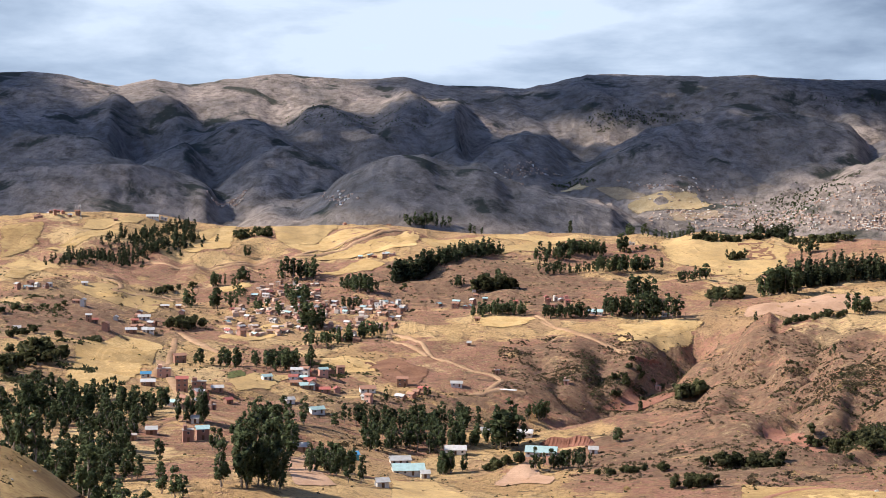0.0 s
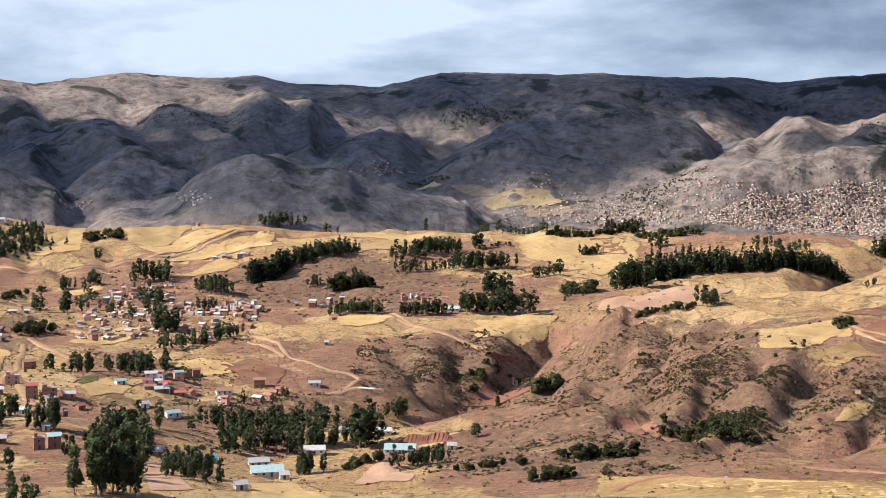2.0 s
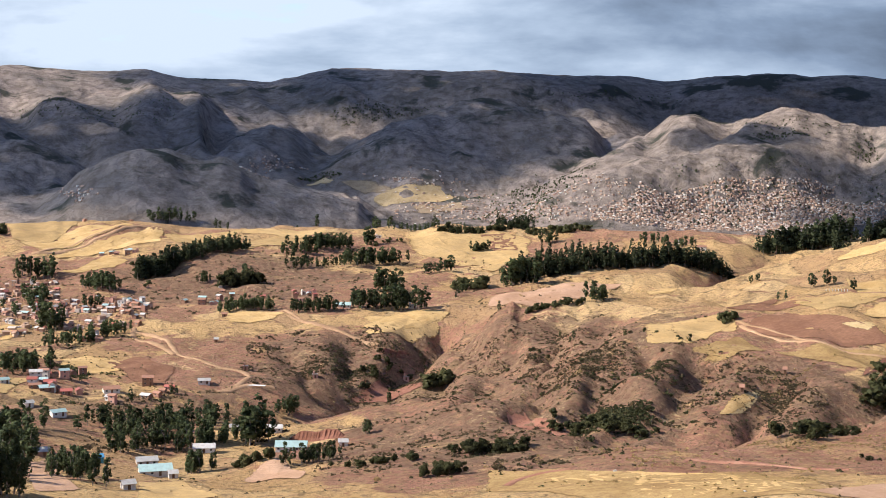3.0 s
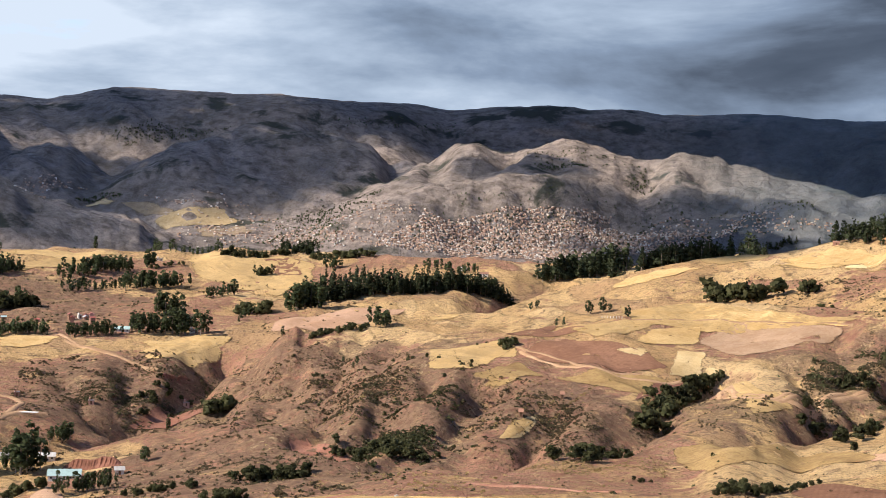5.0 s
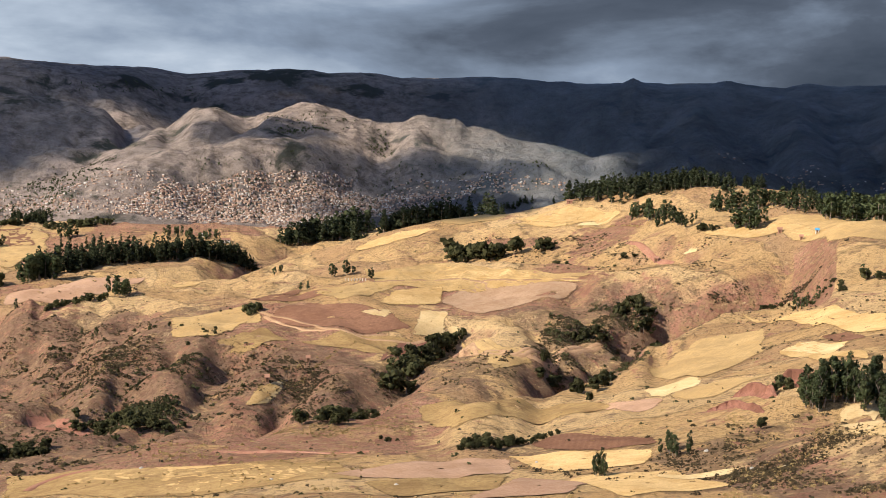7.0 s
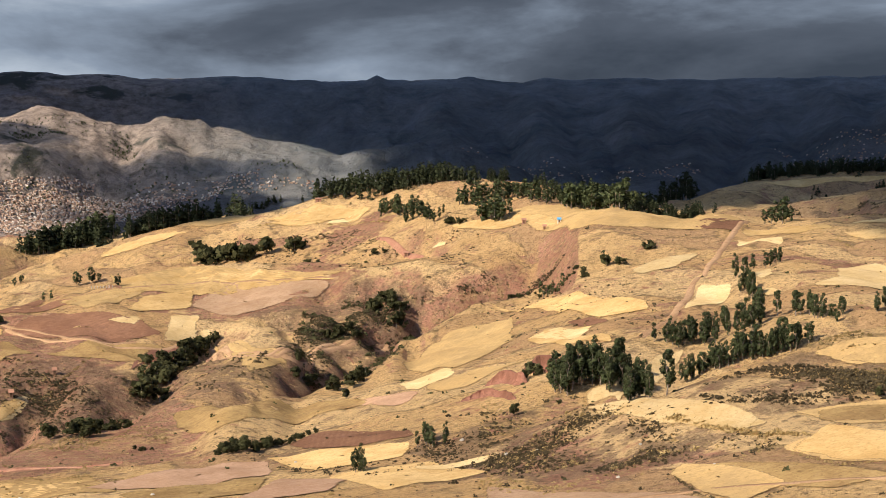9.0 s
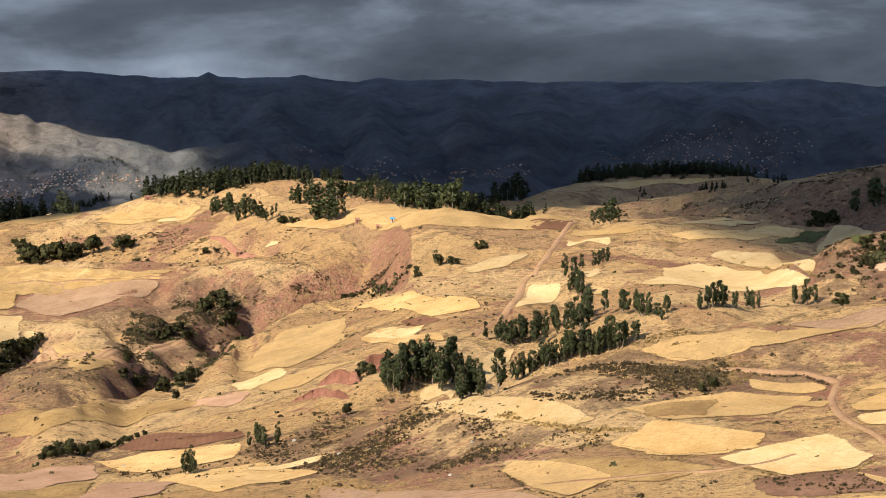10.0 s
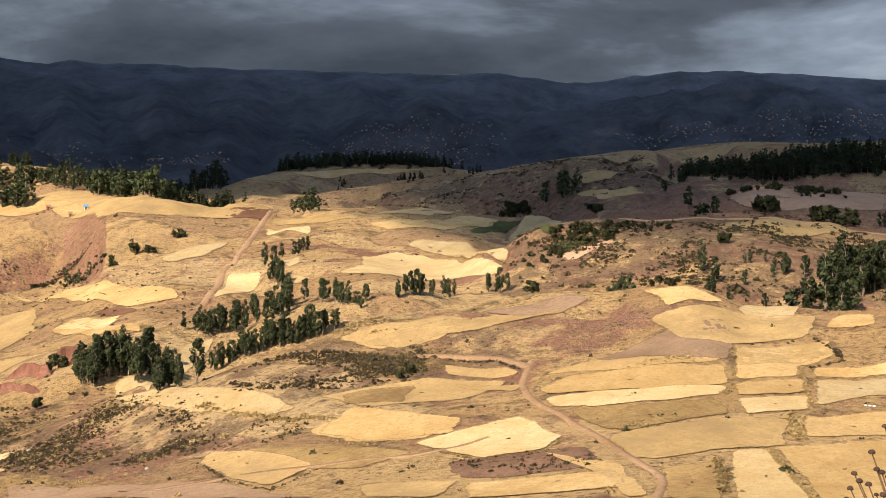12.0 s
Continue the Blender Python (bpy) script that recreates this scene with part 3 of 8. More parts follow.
def patches(x, y, polys, soft):
    """How far each place lies in any of the patches, 0 to 1, with frayed edges."""
    px, py = x + soft * 1.6 * fbm(x / (soft * 3), y / (soft * 3), 4, 131), y + soft * 1.6 * fbm(x / (soft * 3), y / (soft * 3), 4, 137)
    best = np.zeros(x.shape)
    for poly in polys:
        p = np.array(poly, float)
        odd, dist = np.zeros(x.shape, bool), np.full(x.shape, 1e9)
        for a, b in zip(p, np.roll(p, -1, axis=0)):
            cross = (a[1] > py) != (b[1] > py)
            odd ^= cross & (px < (b[0] - a[0]) * (py - a[1]) / ((b[1] - a[1]) or 1e-9) + a[0])
            q = np.clip(((px - a[0]) * (b[0] - a[0]) + (py - a[1]) * (b[1] - a[1])) / (((b - a) ** 2).sum() + 1e-9), 0, 1)
            dist = np.minimum(dist, np.hypot(px - a[0] - q * (b[0] - a[0]), py - a[1] - q * (b[1] - a[1])))
        best = np.maximum(best, np.clip(0.5 + np.where(odd, dist, -dist) / soft, 0, 1))
    return best


# stretches of bare red soil, and of dark heath
SOIL = []
SOIL.append([(199, 913), (227, 760), (267, 671), (294, 630), (323, 600), (281, 529), (212, 453), (155, 452), (140, 542), (127, 584)])
SOIL.append([(281, 311), (241, 213), (234, 166), (206, 175), (209, 232)])
SOIL.append([(317, 170), (340, 126), (349, 114), (295, 137)])
SOIL.append([(583, 421), (584, 386), (519, 331), (483, 343)])
SOIL.append([(-38, 995), (39, 949), (196, 1015), (150, 862), (39, 781), (-26, 784)])
SOIL.append([(75, 816), (167, 858), (244, 757), (131, 403), (41, 451)])
SOIL.append([(-57, 770), (23, 790), (19, 648), (-41, 615)])
SOIL.append([(9, 1315), (112, 1258), (192, 1117), (55, 1134)])
SOIL.append([(-356, 1107), (-210, 1017), (-199, 907), (-255, 792)])
SOIL.append([(-477, 1479), (-412, 1426), (-369, 1240), (-371, 1152)])
SOIL.append([(-97, 459), (-84, 513), (-65, 416), (-84, 410)])
SOIL.append([(699, 362), (966, 406), (998, 222), (618, 137), (564, 210), (517, 241)])
SOIL.append([(528, 196), (566, 150), (513, 135), (493, 161)])
SOIL.append([(-112, 716), (-53, 710), (-37, 638), (-89, 650)])
SOIL.append([(97, 1330), (172, 1325), (146, 1125), (29, 1160)])
SOIL.append([(227, 597), (259, 581), (223, 414), (160, 436)])
SOIL.append([(97, 444), (125, 389), (213, 395), (214, 422), (117, 536)])
SOIL.append([(523, 271), (542, 232), (530, 176), (509, 144), (483, 157), (507, 200)])
SOIL.append([(899, 466), (920, 431), (951, 377), (716, 254), (676, 283)])
SOIL.append([(483, 343), (558, 382), (593, 378), (480, 318)])
SOIL.append([(288, 167), (304, 157), (322, 121), (350, 115), (308, 121), (291, 146)])
SOIL.append([(243, 269), (238, 227), (217, 186), (192, 175), (192, 213)])
SOIL.append([(224, 880), (264, 661), (358, 650), (297, 559), (241, 561), (219, 655)])
SOIL.append([(131, 591), (165, 604), (151, 535), (132, 565)])
SOIL.append([(172, 429), (207, 436), (227, 427), (272, 487), (273, 476), (197, 370), (175, 389)])
SOIL.append([(-32, 965), (49, 993), (160, 970), (132, 885), (41, 822), (-7, 867)])
SOIL.append([(-52, 891), (-8, 928), (7, 827), (-27, 803)])
SOIL.append([(149, 899), (181, 704), (171, 589), (136, 547), (89, 671)])
SOIL.append([(-263, 1323), (-47, 1371), (63, 1303), (240, 1249), (203, 1053), (52, 1076), (-177, 1122)])
SOIL.append([(-458, 1422), (-411, 1440), (-400, 1345), (-396, 1228)])
SOIL.append([(-216, 986), (-168, 1068), (-139, 934), (-174, 876)])
SOIL.append([(241, 1480), (376, 1485), (422, 1310), (379, 1175), (266, 1248)])
SOIL.append([(397, 810), (471, 800), (523, 697), (520, 648), (457, 653), (415, 738)])
SOIL.append([(574, 948), (618, 823), (595, 742), (570, 813)])
SOIL.append([(-183, 1418), (37, 1387), (162, 1297), (275, 1166), (211, 1048), (29, 1068), (-138, 1065)])
SOIL.append([(181, 1028), (261, 935), (309, 743), (365, 672), (240, 440), (204, 548), (162, 684)])
SOIL.append([(-144, 1586), (29, 1561), (40, 1474), (-121, 1455)])
SOIL.append([(34, 977), (181, 1030), (176, 908), (94, 864), (28, 800)])
SOIL.append([(88, 1310), (189, 1259), (194, 1106), (84, 1102)])
SOIL.append([(725, 2777), (1057, 2706), (552, 1290), (390, 1399)])
SOIL.append([(-234, 1564), (-56, 1613), (-15, 1481), (-167, 1429)])
SOIL.append([(-14, 1432), (234, 1559), (241, 1409), (64, 1335)])
SOIL.append([(-380, 1351), (-254, 1424), (-221, 1332), (-310, 1135)])
SOIL.append([(-142, 899), (-89, 975), (-45, 786), (-91, 738)])
SOIL.append([(-146, 607), (-107, 681), (-66, 616), (-50, 435), (-94, 435)])
HEATH = []
HEATH.append([(261, 202), (287, 170), (311, 160), (302, 181), (291, 200)])
HEATH.append([(286, 614), (325, 604), (299, 562), (216, 463), (246, 576)])
HEATH.append([(453, 662), (502, 681), (535, 625), (443, 583), (372, 543), (330, 516)])
HEATH.append([(39, 949), (194, 1025), (156, 941), (101, 866), (44, 890)])
HEATH.append([(281, 311), (245, 180), (216, 184), (229, 254)])
HEATH.append([(523, 271), (689, 262), (591, 194), (494, 230)])
HEATH.append([(195, 892), (220, 688), (264, 618), (281, 579), (219, 549), (165, 549), (133, 613)])
HEATH.append([(-235, 731), (-224, 834), (-175, 679), (-206, 640)])
HEATH.append([(62, 672), (196, 606), (138, 426), (67, 496)])
HEATH.append([(272, 221), (292, 214), (290, 181), (287, 170), (272, 170), (258, 206)])
HEATH.append([(503, 260), (544, 254), (595, 222), (590, 181), (608, 132), (499, 107), (478, 152), (486, 180), (478, 223), (485, 246)])
HEATH.append([(991, 704), (990, 524), (1040, 423), (914, 333), (881, 412), (726, 455)])
HEATH.append([(273, 303), (259, 246), (247, 197), (227, 199), (221, 223), (238, 264)])
HEATH.append([(453, 658), (509, 679), (524, 638), (521, 618), (396, 494), (350, 467), (375, 546), (366, 555)])
HEATH.append([(247, 298), (274, 290), (244, 203), (226, 186), (214, 218), (217, 258)])
HEATH.append([(242, 362), (268, 383), (271, 339), (247, 325), (239, 337)])
HEATH.append([(93, 911), (118, 940), (240, 883), (221, 661), (235, 586), (208, 559), (160, 586), (132, 619), (85, 827)])
HEATH.append([(187, 1009), (233, 915), (295, 911), (200, 612), (181, 704), (178, 830)])
HEATH.append([(76, 929), (165, 1001), (172, 927), (118, 890), (79, 870)])
HEATH.append([(-69, 759), (27, 823), (39, 776), (-22, 663), (-62, 684)])
HEATH.append([(194, 693), (270, 648), (299, 584), (252, 572), (164, 584)])
HEATH.append([(32, 899), (177, 1002), (163, 881), (77, 833), (33, 828)])
HEATH.append([(-357, 1107), (-235, 1182), (-165, 924), (-236, 840), (-255, 792)])
HEATH.append([(-91, 738), (-45, 786), (-38, 664), (-64, 594)])
HEATH.append([(-82, 1384), (124, 1392), (167, 1281), (99, 1105), (-40, 1165)])
HEATH.append([(351, 654), (396, 673), (370, 561), (373, 546), (294, 501), (303, 569)])
HEATH.append([(435, 678), (502, 699), (527, 657), (522, 625), (478, 637)])
HEATH.append([(202, 922), (284, 875), (270, 648), (221, 595), (181, 698)])


# ---------------------------------------------------------------- materials
def material(name, rough=0.9, metallic=0.0, spec=0.2):
    m = bpy.data.materials.new(name)
    m.use_nodes = True
    add, link = nodes_of(m.node_tree)
    out = add("ShaderNodeOutputMaterial")
    b = add("ShaderNodeBsdfPrincipled", Roughness=rough, Metallic=metallic)
    b.inputs["Specular IOR Level"].default_value = spec
    link(b.outputs[0], out.inputs[0])
    return m, add, link, b


def noise_at(add, link, where, scale, detail=5.0, rough=0.55, low=0.35, high=0.65, distort=0.0):
    n = add("ShaderNodeTexNoise", Scale=scale, Detail=detail, Roughness=rough, Distortion=distort)
    link(where, n.inputs["Vector"])
    r = add("ShaderNodeMapRange")
    r.inputs["From Min"].default_value, r.inputs["From Max"].default_value = low, high
    link(n.outputs[0], r.inputs["Value"])
    return r.outputs[0]


def mixed(add, link, fac, a, b, blend="MIX"):
    m = add("ShaderNodeMix")
    m.data_type, m.blend_type = "RGBA", blend
    for socket, v in ((m.inputs[0], fac), (m.inputs[6], a), (m.inputs[7], b)):
        if isinstance(v, bpy.types.NodeSocket):
            link(v, socket)
        elif isinstance(v, (int, float)):
            socket.default_value = v
        else:
            socket.default_value = (*v, 1)
    return m.outputs[2]


def calc(add, link, op, a, b):
    m = add("ShaderNodeMath")
    m.operation = op
    for socket, v in zip(m.inputs, (a, b)):
        if isinstance(v, bpy.types.NodeSocket):
            link(v, socket)
        else:
            socket.default_value = v
    return m.outputs[0]


def ranged(add, link, v, a, b, c=0.0, d=1.0):
    m = add("ShaderNodeMapRange")
    m.interpolation_type = "SMOOTHSTEP"
    for k, q in (("From Min", a), ("From Max", b), ("To Min", c), ("To Max", d)):
        m.inputs[k].default_value = q
    link(v, m.inputs["Value"])
    return m.outputs[0]


def ground_material():
    m, add, link, b = material("dry_upland_ground", 0.95, spec=0.05)
    geo = add("ShaderNodeNewGeometry")
    p = geo.outputs["Position"]
    nrm = add("ShaderNodeSeparateXYZ")
    link(geo.outputs["Normal"], nrm.inputs[0])
    steep = ranged(add, link, nrm.outputs["Z"], 0.90, 0.78)
    straw = mixed(add, link, noise_at(add, link, p, 0.03, 6), (0.49, 0.31, 0.142), (0.69, 0.46, 0.225))
    straw = mixed(add, link, noise_at(add, link, p, 0.28, 8, 0.75, 0.50, 0.70), straw, (0.31, 0.185, 0.085))
    soil = mixed(add, link, noise_at(add, link, p, 0.05, 6), (0.285, 0.140, 0.094), (0.47, 0.245, 0.168))
    soil = mixed(add, link, noise_at(add, link, p, 0.2, 8, 0.75, 0.46, 0.62), soil, (0.37, 0.24, 0.125))
    heath = mixed(add, link, noise_at(add, link, p, 0.2, 5), (0.15, 0.098, 0.064), (0.27, 0.175, 0.115))
    # plots of old fields, each its own tone, with darker banks between
    bend = add("ShaderNodeTexNoise", Scale=0.012, Detail=3.0)
    link(p, bend.inputs["Vector"])
    shift = add("ShaderNodeVectorMath")
    shift.operation = "MULTIPLY_ADD"
    link(bend.outputs["Color"], shift.inputs[0])
    shift.inputs[1].default_value = (55, 55, 0)
    link(p, shift.inputs[2])
    flat = add("ShaderNodeVectorMath")
    flat.operation = "MULTIPLY"
    flat.inputs[1].default_value = (0.021, 0.012, 0)
    link(shift.outputs[0], flat.inputs[0])
    cells, edges = add("ShaderNodeTexVoronoi", Scale=1.0), add("ShaderNodeTexVoronoi", Scale=1.0)
    edges.feature = "DISTANCE_TO_EDGE"
    for v in (cells, edges):
        link(flat.outputs[0], v.inputs["Vector"])
    tone = add("ShaderNodeSeparateColor")
    link(cells.outputs["Color"], tone.inputs[0])
    plots = add("ShaderNodeValToRGB")
    pe = plots.color_ramp.elements
    pe[0].position, pe[0].color = 0.0, (0.40, 0.245, 0.14, 1)
    pe[1].position, pe[1].color = 1.0, (0.71, 0.50, 0.26, 1)
    for at, col in ((0.25, (0.50, 0.305, 0.142, 1)), (0.5, (0.60, 0.39, 0.176, 1)), (0.75, (0.66, 0.445, 0.213, 1))):
        pe.new(at).color = col
    link(tone.outputs[0], plots.inputs[0])
    straw = mixed(add, link, 0.65, straw, plots.outputs[0])
    bank = calc(add, link, "MULTIPLY", ranged(add, link, edges.outputs["Distance"], 0.035, 0.012), noise_at(add, link, p, 0.15, 5, 0.7, 0.42, 0.6))
    straw = mixed(add, link, calc(add, link, "MULTIPLY", bank, 0.8), straw, (0.15, 0.105, 0.055))
    soil_at, heath_at = add("ShaderNodeAttribute"), add("ShaderNodeAttribute")
    soil_at.attribute_name, heath_at.attribute_name = "soil", "heath"
    thin = ranged(add, link, calc(add, link, "ADD", calc(add, link, "MULTIPLY", soil_at.outputs["Fac"], 0.24), calc(add, link, "ADD", calc(add, link, "MULTIPLY", noise_at(add, link, p, 0.02, 8, 0.68, 0.2, 0.8), 0.55), calc(add, link, "MULTIPLY", noise_at(add, link, p, 0.075, 8, 0.7, 0.2, 0.8), 0.45))), 0.57, 0.70)
    bare = calc(add, link, "MAXIMUM", steep, thin)
    c = mixed(add, link, bare, straw, soil)
    # straw stripes of old terraces and paths
    rough = ranged(add, link, calc(add, link, "ADD", calc(add, link, "MULTIPLY", heath_at.outputs["Fac"], 0.27), noise_at(add, link, p, 0.11, 8, 0.72, 0.2, 0.8)), 0.56, 0.74)
    c = mixed(add, link, calc(add, link, "MULTIPLY", rough, 0.72), c, heath)
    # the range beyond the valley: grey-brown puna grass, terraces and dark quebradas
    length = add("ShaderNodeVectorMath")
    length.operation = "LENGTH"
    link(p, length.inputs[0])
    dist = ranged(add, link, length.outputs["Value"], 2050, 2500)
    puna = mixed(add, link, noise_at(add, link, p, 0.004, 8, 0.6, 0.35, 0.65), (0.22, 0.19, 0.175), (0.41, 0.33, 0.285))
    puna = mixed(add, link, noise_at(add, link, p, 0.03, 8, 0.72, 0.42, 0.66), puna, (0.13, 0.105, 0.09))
    puna = mixed(add, link, noise_at(add, link, p, 0.0055, 7, 0.62, 0.56, 0.62, 0.4), puna, (0.065, 0.066, 0.055))
    # eastern range: dark green-grey scrub, its colour pushed to blue to stand for haze
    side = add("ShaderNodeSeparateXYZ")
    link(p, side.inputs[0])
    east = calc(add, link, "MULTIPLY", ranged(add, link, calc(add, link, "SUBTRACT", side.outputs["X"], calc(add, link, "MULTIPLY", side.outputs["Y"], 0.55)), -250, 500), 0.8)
    hazy_scrub = mixed(add, link, noise_at(add, link, p, 0.006, 8, 0.68, 0.38, 0.62), (0.098, 0.120, 0.135), (0.205, 0.228, 0.25))
    puna = mixed(add, link, east, puna, hazy_scrub)
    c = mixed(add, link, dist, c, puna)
    speck = calc(add, link, "MULTIPLY", noise_at(add, link, p, 0.75, 4, 0.7, 0.52, 0.66), noise_at(add, link, p, 0.05, 4, 0.6, 0.35, 0.6))
    c = mixed(add, link, calc(add, link, "MULTIPLY", speck, 0.9), c, (0.07, 0.048, 0.03))
    # single tufts and stones between them
    tuft = calc(add, link, "MULTIPLY", noise_at(add, link, p, 0.42, 6, 0.78, 0.53, 0.60), noise_at(add, link, p, 0.035, 5, 0.65, 0.38, 0.55))
    near_by = calc(add, link, "SUBTRACT", 1.0, dist)
    c = mixed(add, link, calc(add, link, "MULTIPLY", calc(add, link, "MULTIPLY", tuft, 0.55), near_by), c, (0.15, 0.095, 0.05))
    pale = calc(add, link, "MULTIPLY", noise_at(add, link, p, 0.33, 6, 0.78, 0.55, 0.62, 0.5), noise_at(add, link, p, 0.028, 5, 0.65, 0.45, 0.62))
    c = mixed(add, link, calc(add, link, "MULTIPLY", calc(add, link, "MULTIPLY", pale, 0.6), near_by), c, (0.62, 0.46, 0.25))
    # low bushes in drifts, and red scars where the turf has slipped
    drift = calc(add, link, "MULTIPLY", noise_at(add, link, p, 0.19, 6, 0.75, 0.56, 0.64), noise_at(add, link, p, 0.013, 4, 0.6, 0.45, 0.6))
    c = mixed(add, link, calc(add, link, "MULTIPLY", calc(add, link, "MULTIPLY", drift, 0.75), calc(add, link, "SUBTRACT", 1.0, dist)), c, (0.10, 0.078, 0.045))
    scar = calc(add, link, "MULTIPLY", noise_at(add, link, p, 0.06, 7, 0.7, 0.60, 0.66, 1.5), calc(add, link, "SUBTRACT", 1.0, dist))
    c = mixed(add, link, calc(add, link, "MULTIPLY", scar, 0.7), c, (0.36, 0.16, 0.11))
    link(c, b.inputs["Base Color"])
    wide = add("ShaderNodeBump", Strength=0.8, Distance=9.0)
    link(calc(add, link, "MULTIPLY", noise_at(add, link, p, 0.035, 6, 0.62, 0.2, 0.8), ranged(add, link, length.outputs["Value"], 300, 2500, 0.35, 1.05)), wide.inputs["Height"])
    bump = add("ShaderNodeBump", Strength=0.9, Distance=1.8)
    link(noise_at(add, link, p, 0.5, 8, 0.7, 0.2, 0.8), bump.inputs["Height"])
    link(wide.outputs[0], bump.inputs["Normal"])
    link(bump.outputs[0], b.inputs["Normal"])
    return m


MAT_GROUND = ground_material()


# ---------------------------------------------------------------- the ground: one sheet out past the range
def build_ground():
    nr, na = GZ.shape
    co = np.stack([GX, GY, GZ], -1).reshape(-1, 3)
    co = np.vstack([co, [[0, 0, 0.0]]])
    j, i = np.meshgrid(np.arange(nr - 1), np.arange(na), indexing="ij")
    k = (i + 1) % na
    quads = np.stack([j * na + i, (j + 1) * na + i, (j + 1) * na + k, j * na + k], -1).reshape(-1, 4)[:, ::-1]
    hub = len(co) - 1
    tris = np.stack([np.full(na, hub), np.arange(na), (np.arange(na) + 1) % na], -1)[:, ::-1]
    me = bpy.data.meshes.new("ground")
    me.vertices.add(len(co))
    me.vertices.foreach_set("co", co.ravel())
    nl = quads.size + tris.size
    me.loops.add(nl)
    me.loops.foreach_set("vertex_index", np.concatenate([quads.ravel(), tris.ravel()]).astype(np.int32))
    starts = np.concatenate([np.arange(len(quads)) * 4, quads.size + np.arange(len(tris)) * 3]).astype(np.int32)
    me.polygons.add(len(starts))
    me.polygons.foreach_set("loop_start", starts)
    me.polygons.foreach_set("use_smooth", np.ones(len(starts), bool))
    me.update(calc_edges=True)
    me.validate()
    me.materials.append(MAT_GROUND)
    for key, polys, soft in (("soil", SOIL, 26.0), ("heath", HEATH, 18.0)):
        v = np.zeros(len(co), np.float32)
        pick = (np.hypot(co[:, 0], co[:, 1]) < 1900) & (co[:, 1] > -60) & (co[:, 0] > -700)
        v[pick] = patches(co[pick, 0], co[pick, 1], polys, soft)
        me.attributes.new(key, "FLOAT", "POINT").data.foreach_set("value", v)
    return tagged(new("ground", me), "dry rolling upland of straw grass and red soil, with a mountain range", "ground", kind="structure")


build_ground()


# ---------------------------------------------------------------- clouds: the broken layer overhead, unseen banks added to cast shade on the land
CLOUD_BASE = 900.0
BACK = bearing(SUN_AZ, CLOUD_BASE / math.tan(radians(SUN_EL)))


def sheet(name, co, faces, mats, smooth=False, index=None, normals=None):
    """A mesh from arrays of places and of triangles or quads."""
    co, faces = np.asarray(co, np.float32), np.asarray(faces, np.int32)
    me = bpy.data.meshes.new(name)
    me.vertices.add(len(co))
    me.vertices.foreach_set("co", co.ravel())
    me.loops.add(faces.size)
    me.loops.foreach_set("vertex_index", faces.ravel())
    me.polygons.add(len(faces))
    me.polygons.foreach_set("loop_start", (np.arange(len(faces)) * faces.shape[1]).astype(np.int32))
    me.polygons.foreach_set("use_smooth", np.full(len(faces), smooth))
    for m in (mats if isinstance(mats, (list, tuple)) else [mats]):
        me.materials.append(m)
    if index is not None:
        me.polygons.foreach_set("material_index", np.asarray(index, np.int32))
    me.update(calc_edges=True)
    if normals is not None:
        me.normals_split_custom_set_from_vertices(np.asarray(normals, np.float32))
    return me


def part(name, me, parent, label=""):
    ob = new(name, me)
    ob.parent = parent
    return tagged(ob, label)


def cloud_material(name, least):
    m, add, link, b = material(name, 1.0, spec=0.0)
    co = add("ShaderNodeTexCoord")
    length = add("ShaderNodeVectorMath")
    length.operation = "LENGTH"
    flat = add("ShaderNodeVectorMath")
    flat.operation = "MULTIPLY"
    flat.inputs[1].default_value = (1, 1, 0)
    link(co.outputs["Object"], flat.inputs[0])
    link(flat.outputs[0], length.inputs[0])
    wisp = noise_at(add, link, co.outputs["Object"], 2.6, 6, 0.6, 0.25, 0.75)
    edge = calc(add, link, "ADD", length.outputs["Value"], calc(add, link, "MULTIPLY", wisp, 0.5))
    thin = ranged(add, link, edge, 0.86, 1.28, least, 1.0)
    # blue instead of cloud grey, to cool the light under the banks
    b.inputs["Base Color"].default_value = (0.36, 0.52, 0.84, 1)
    tr = add("ShaderNodeBsdfTranslucent")
    tr.inputs["Color"].default_value = (0.20, 0.34, 0.64, 1)
    clear = add("ShaderNodeBsdfTransparent")
    # blue tint added to the sun let through, so the shaded range looks bluer
    link(mixed(add, link, ranged(add, link, edge, 0.86, 1.28), (0.84, 0.91, 1.0), (1, 1, 1)), clear.inputs["Color"])
    m1, m2 = add("ShaderNodeMixShader", Fac=0.3), add("ShaderNodeMixShader")
    link(b.outputs[0], m1.inputs[1])
    link(tr.outputs[0], m1.inputs[2])
    link(thin, m2.inputs[0])
    link(m1.outputs[0], m2.inputs[1])
    link(clear.outputs[0], m2.inputs[2])
    out = [n for n in m.node_tree.nodes if n.type == "OUTPUT_MATERIAL"][0]
    link(m2.outputs[0], out.inputs[0])
    return m


MAT_CLOUD = {k: cloud_material("cloud_" + k, v) for k, v in (("thick", 0.07), ("thin", 0.40), ("veil", 0.60))}


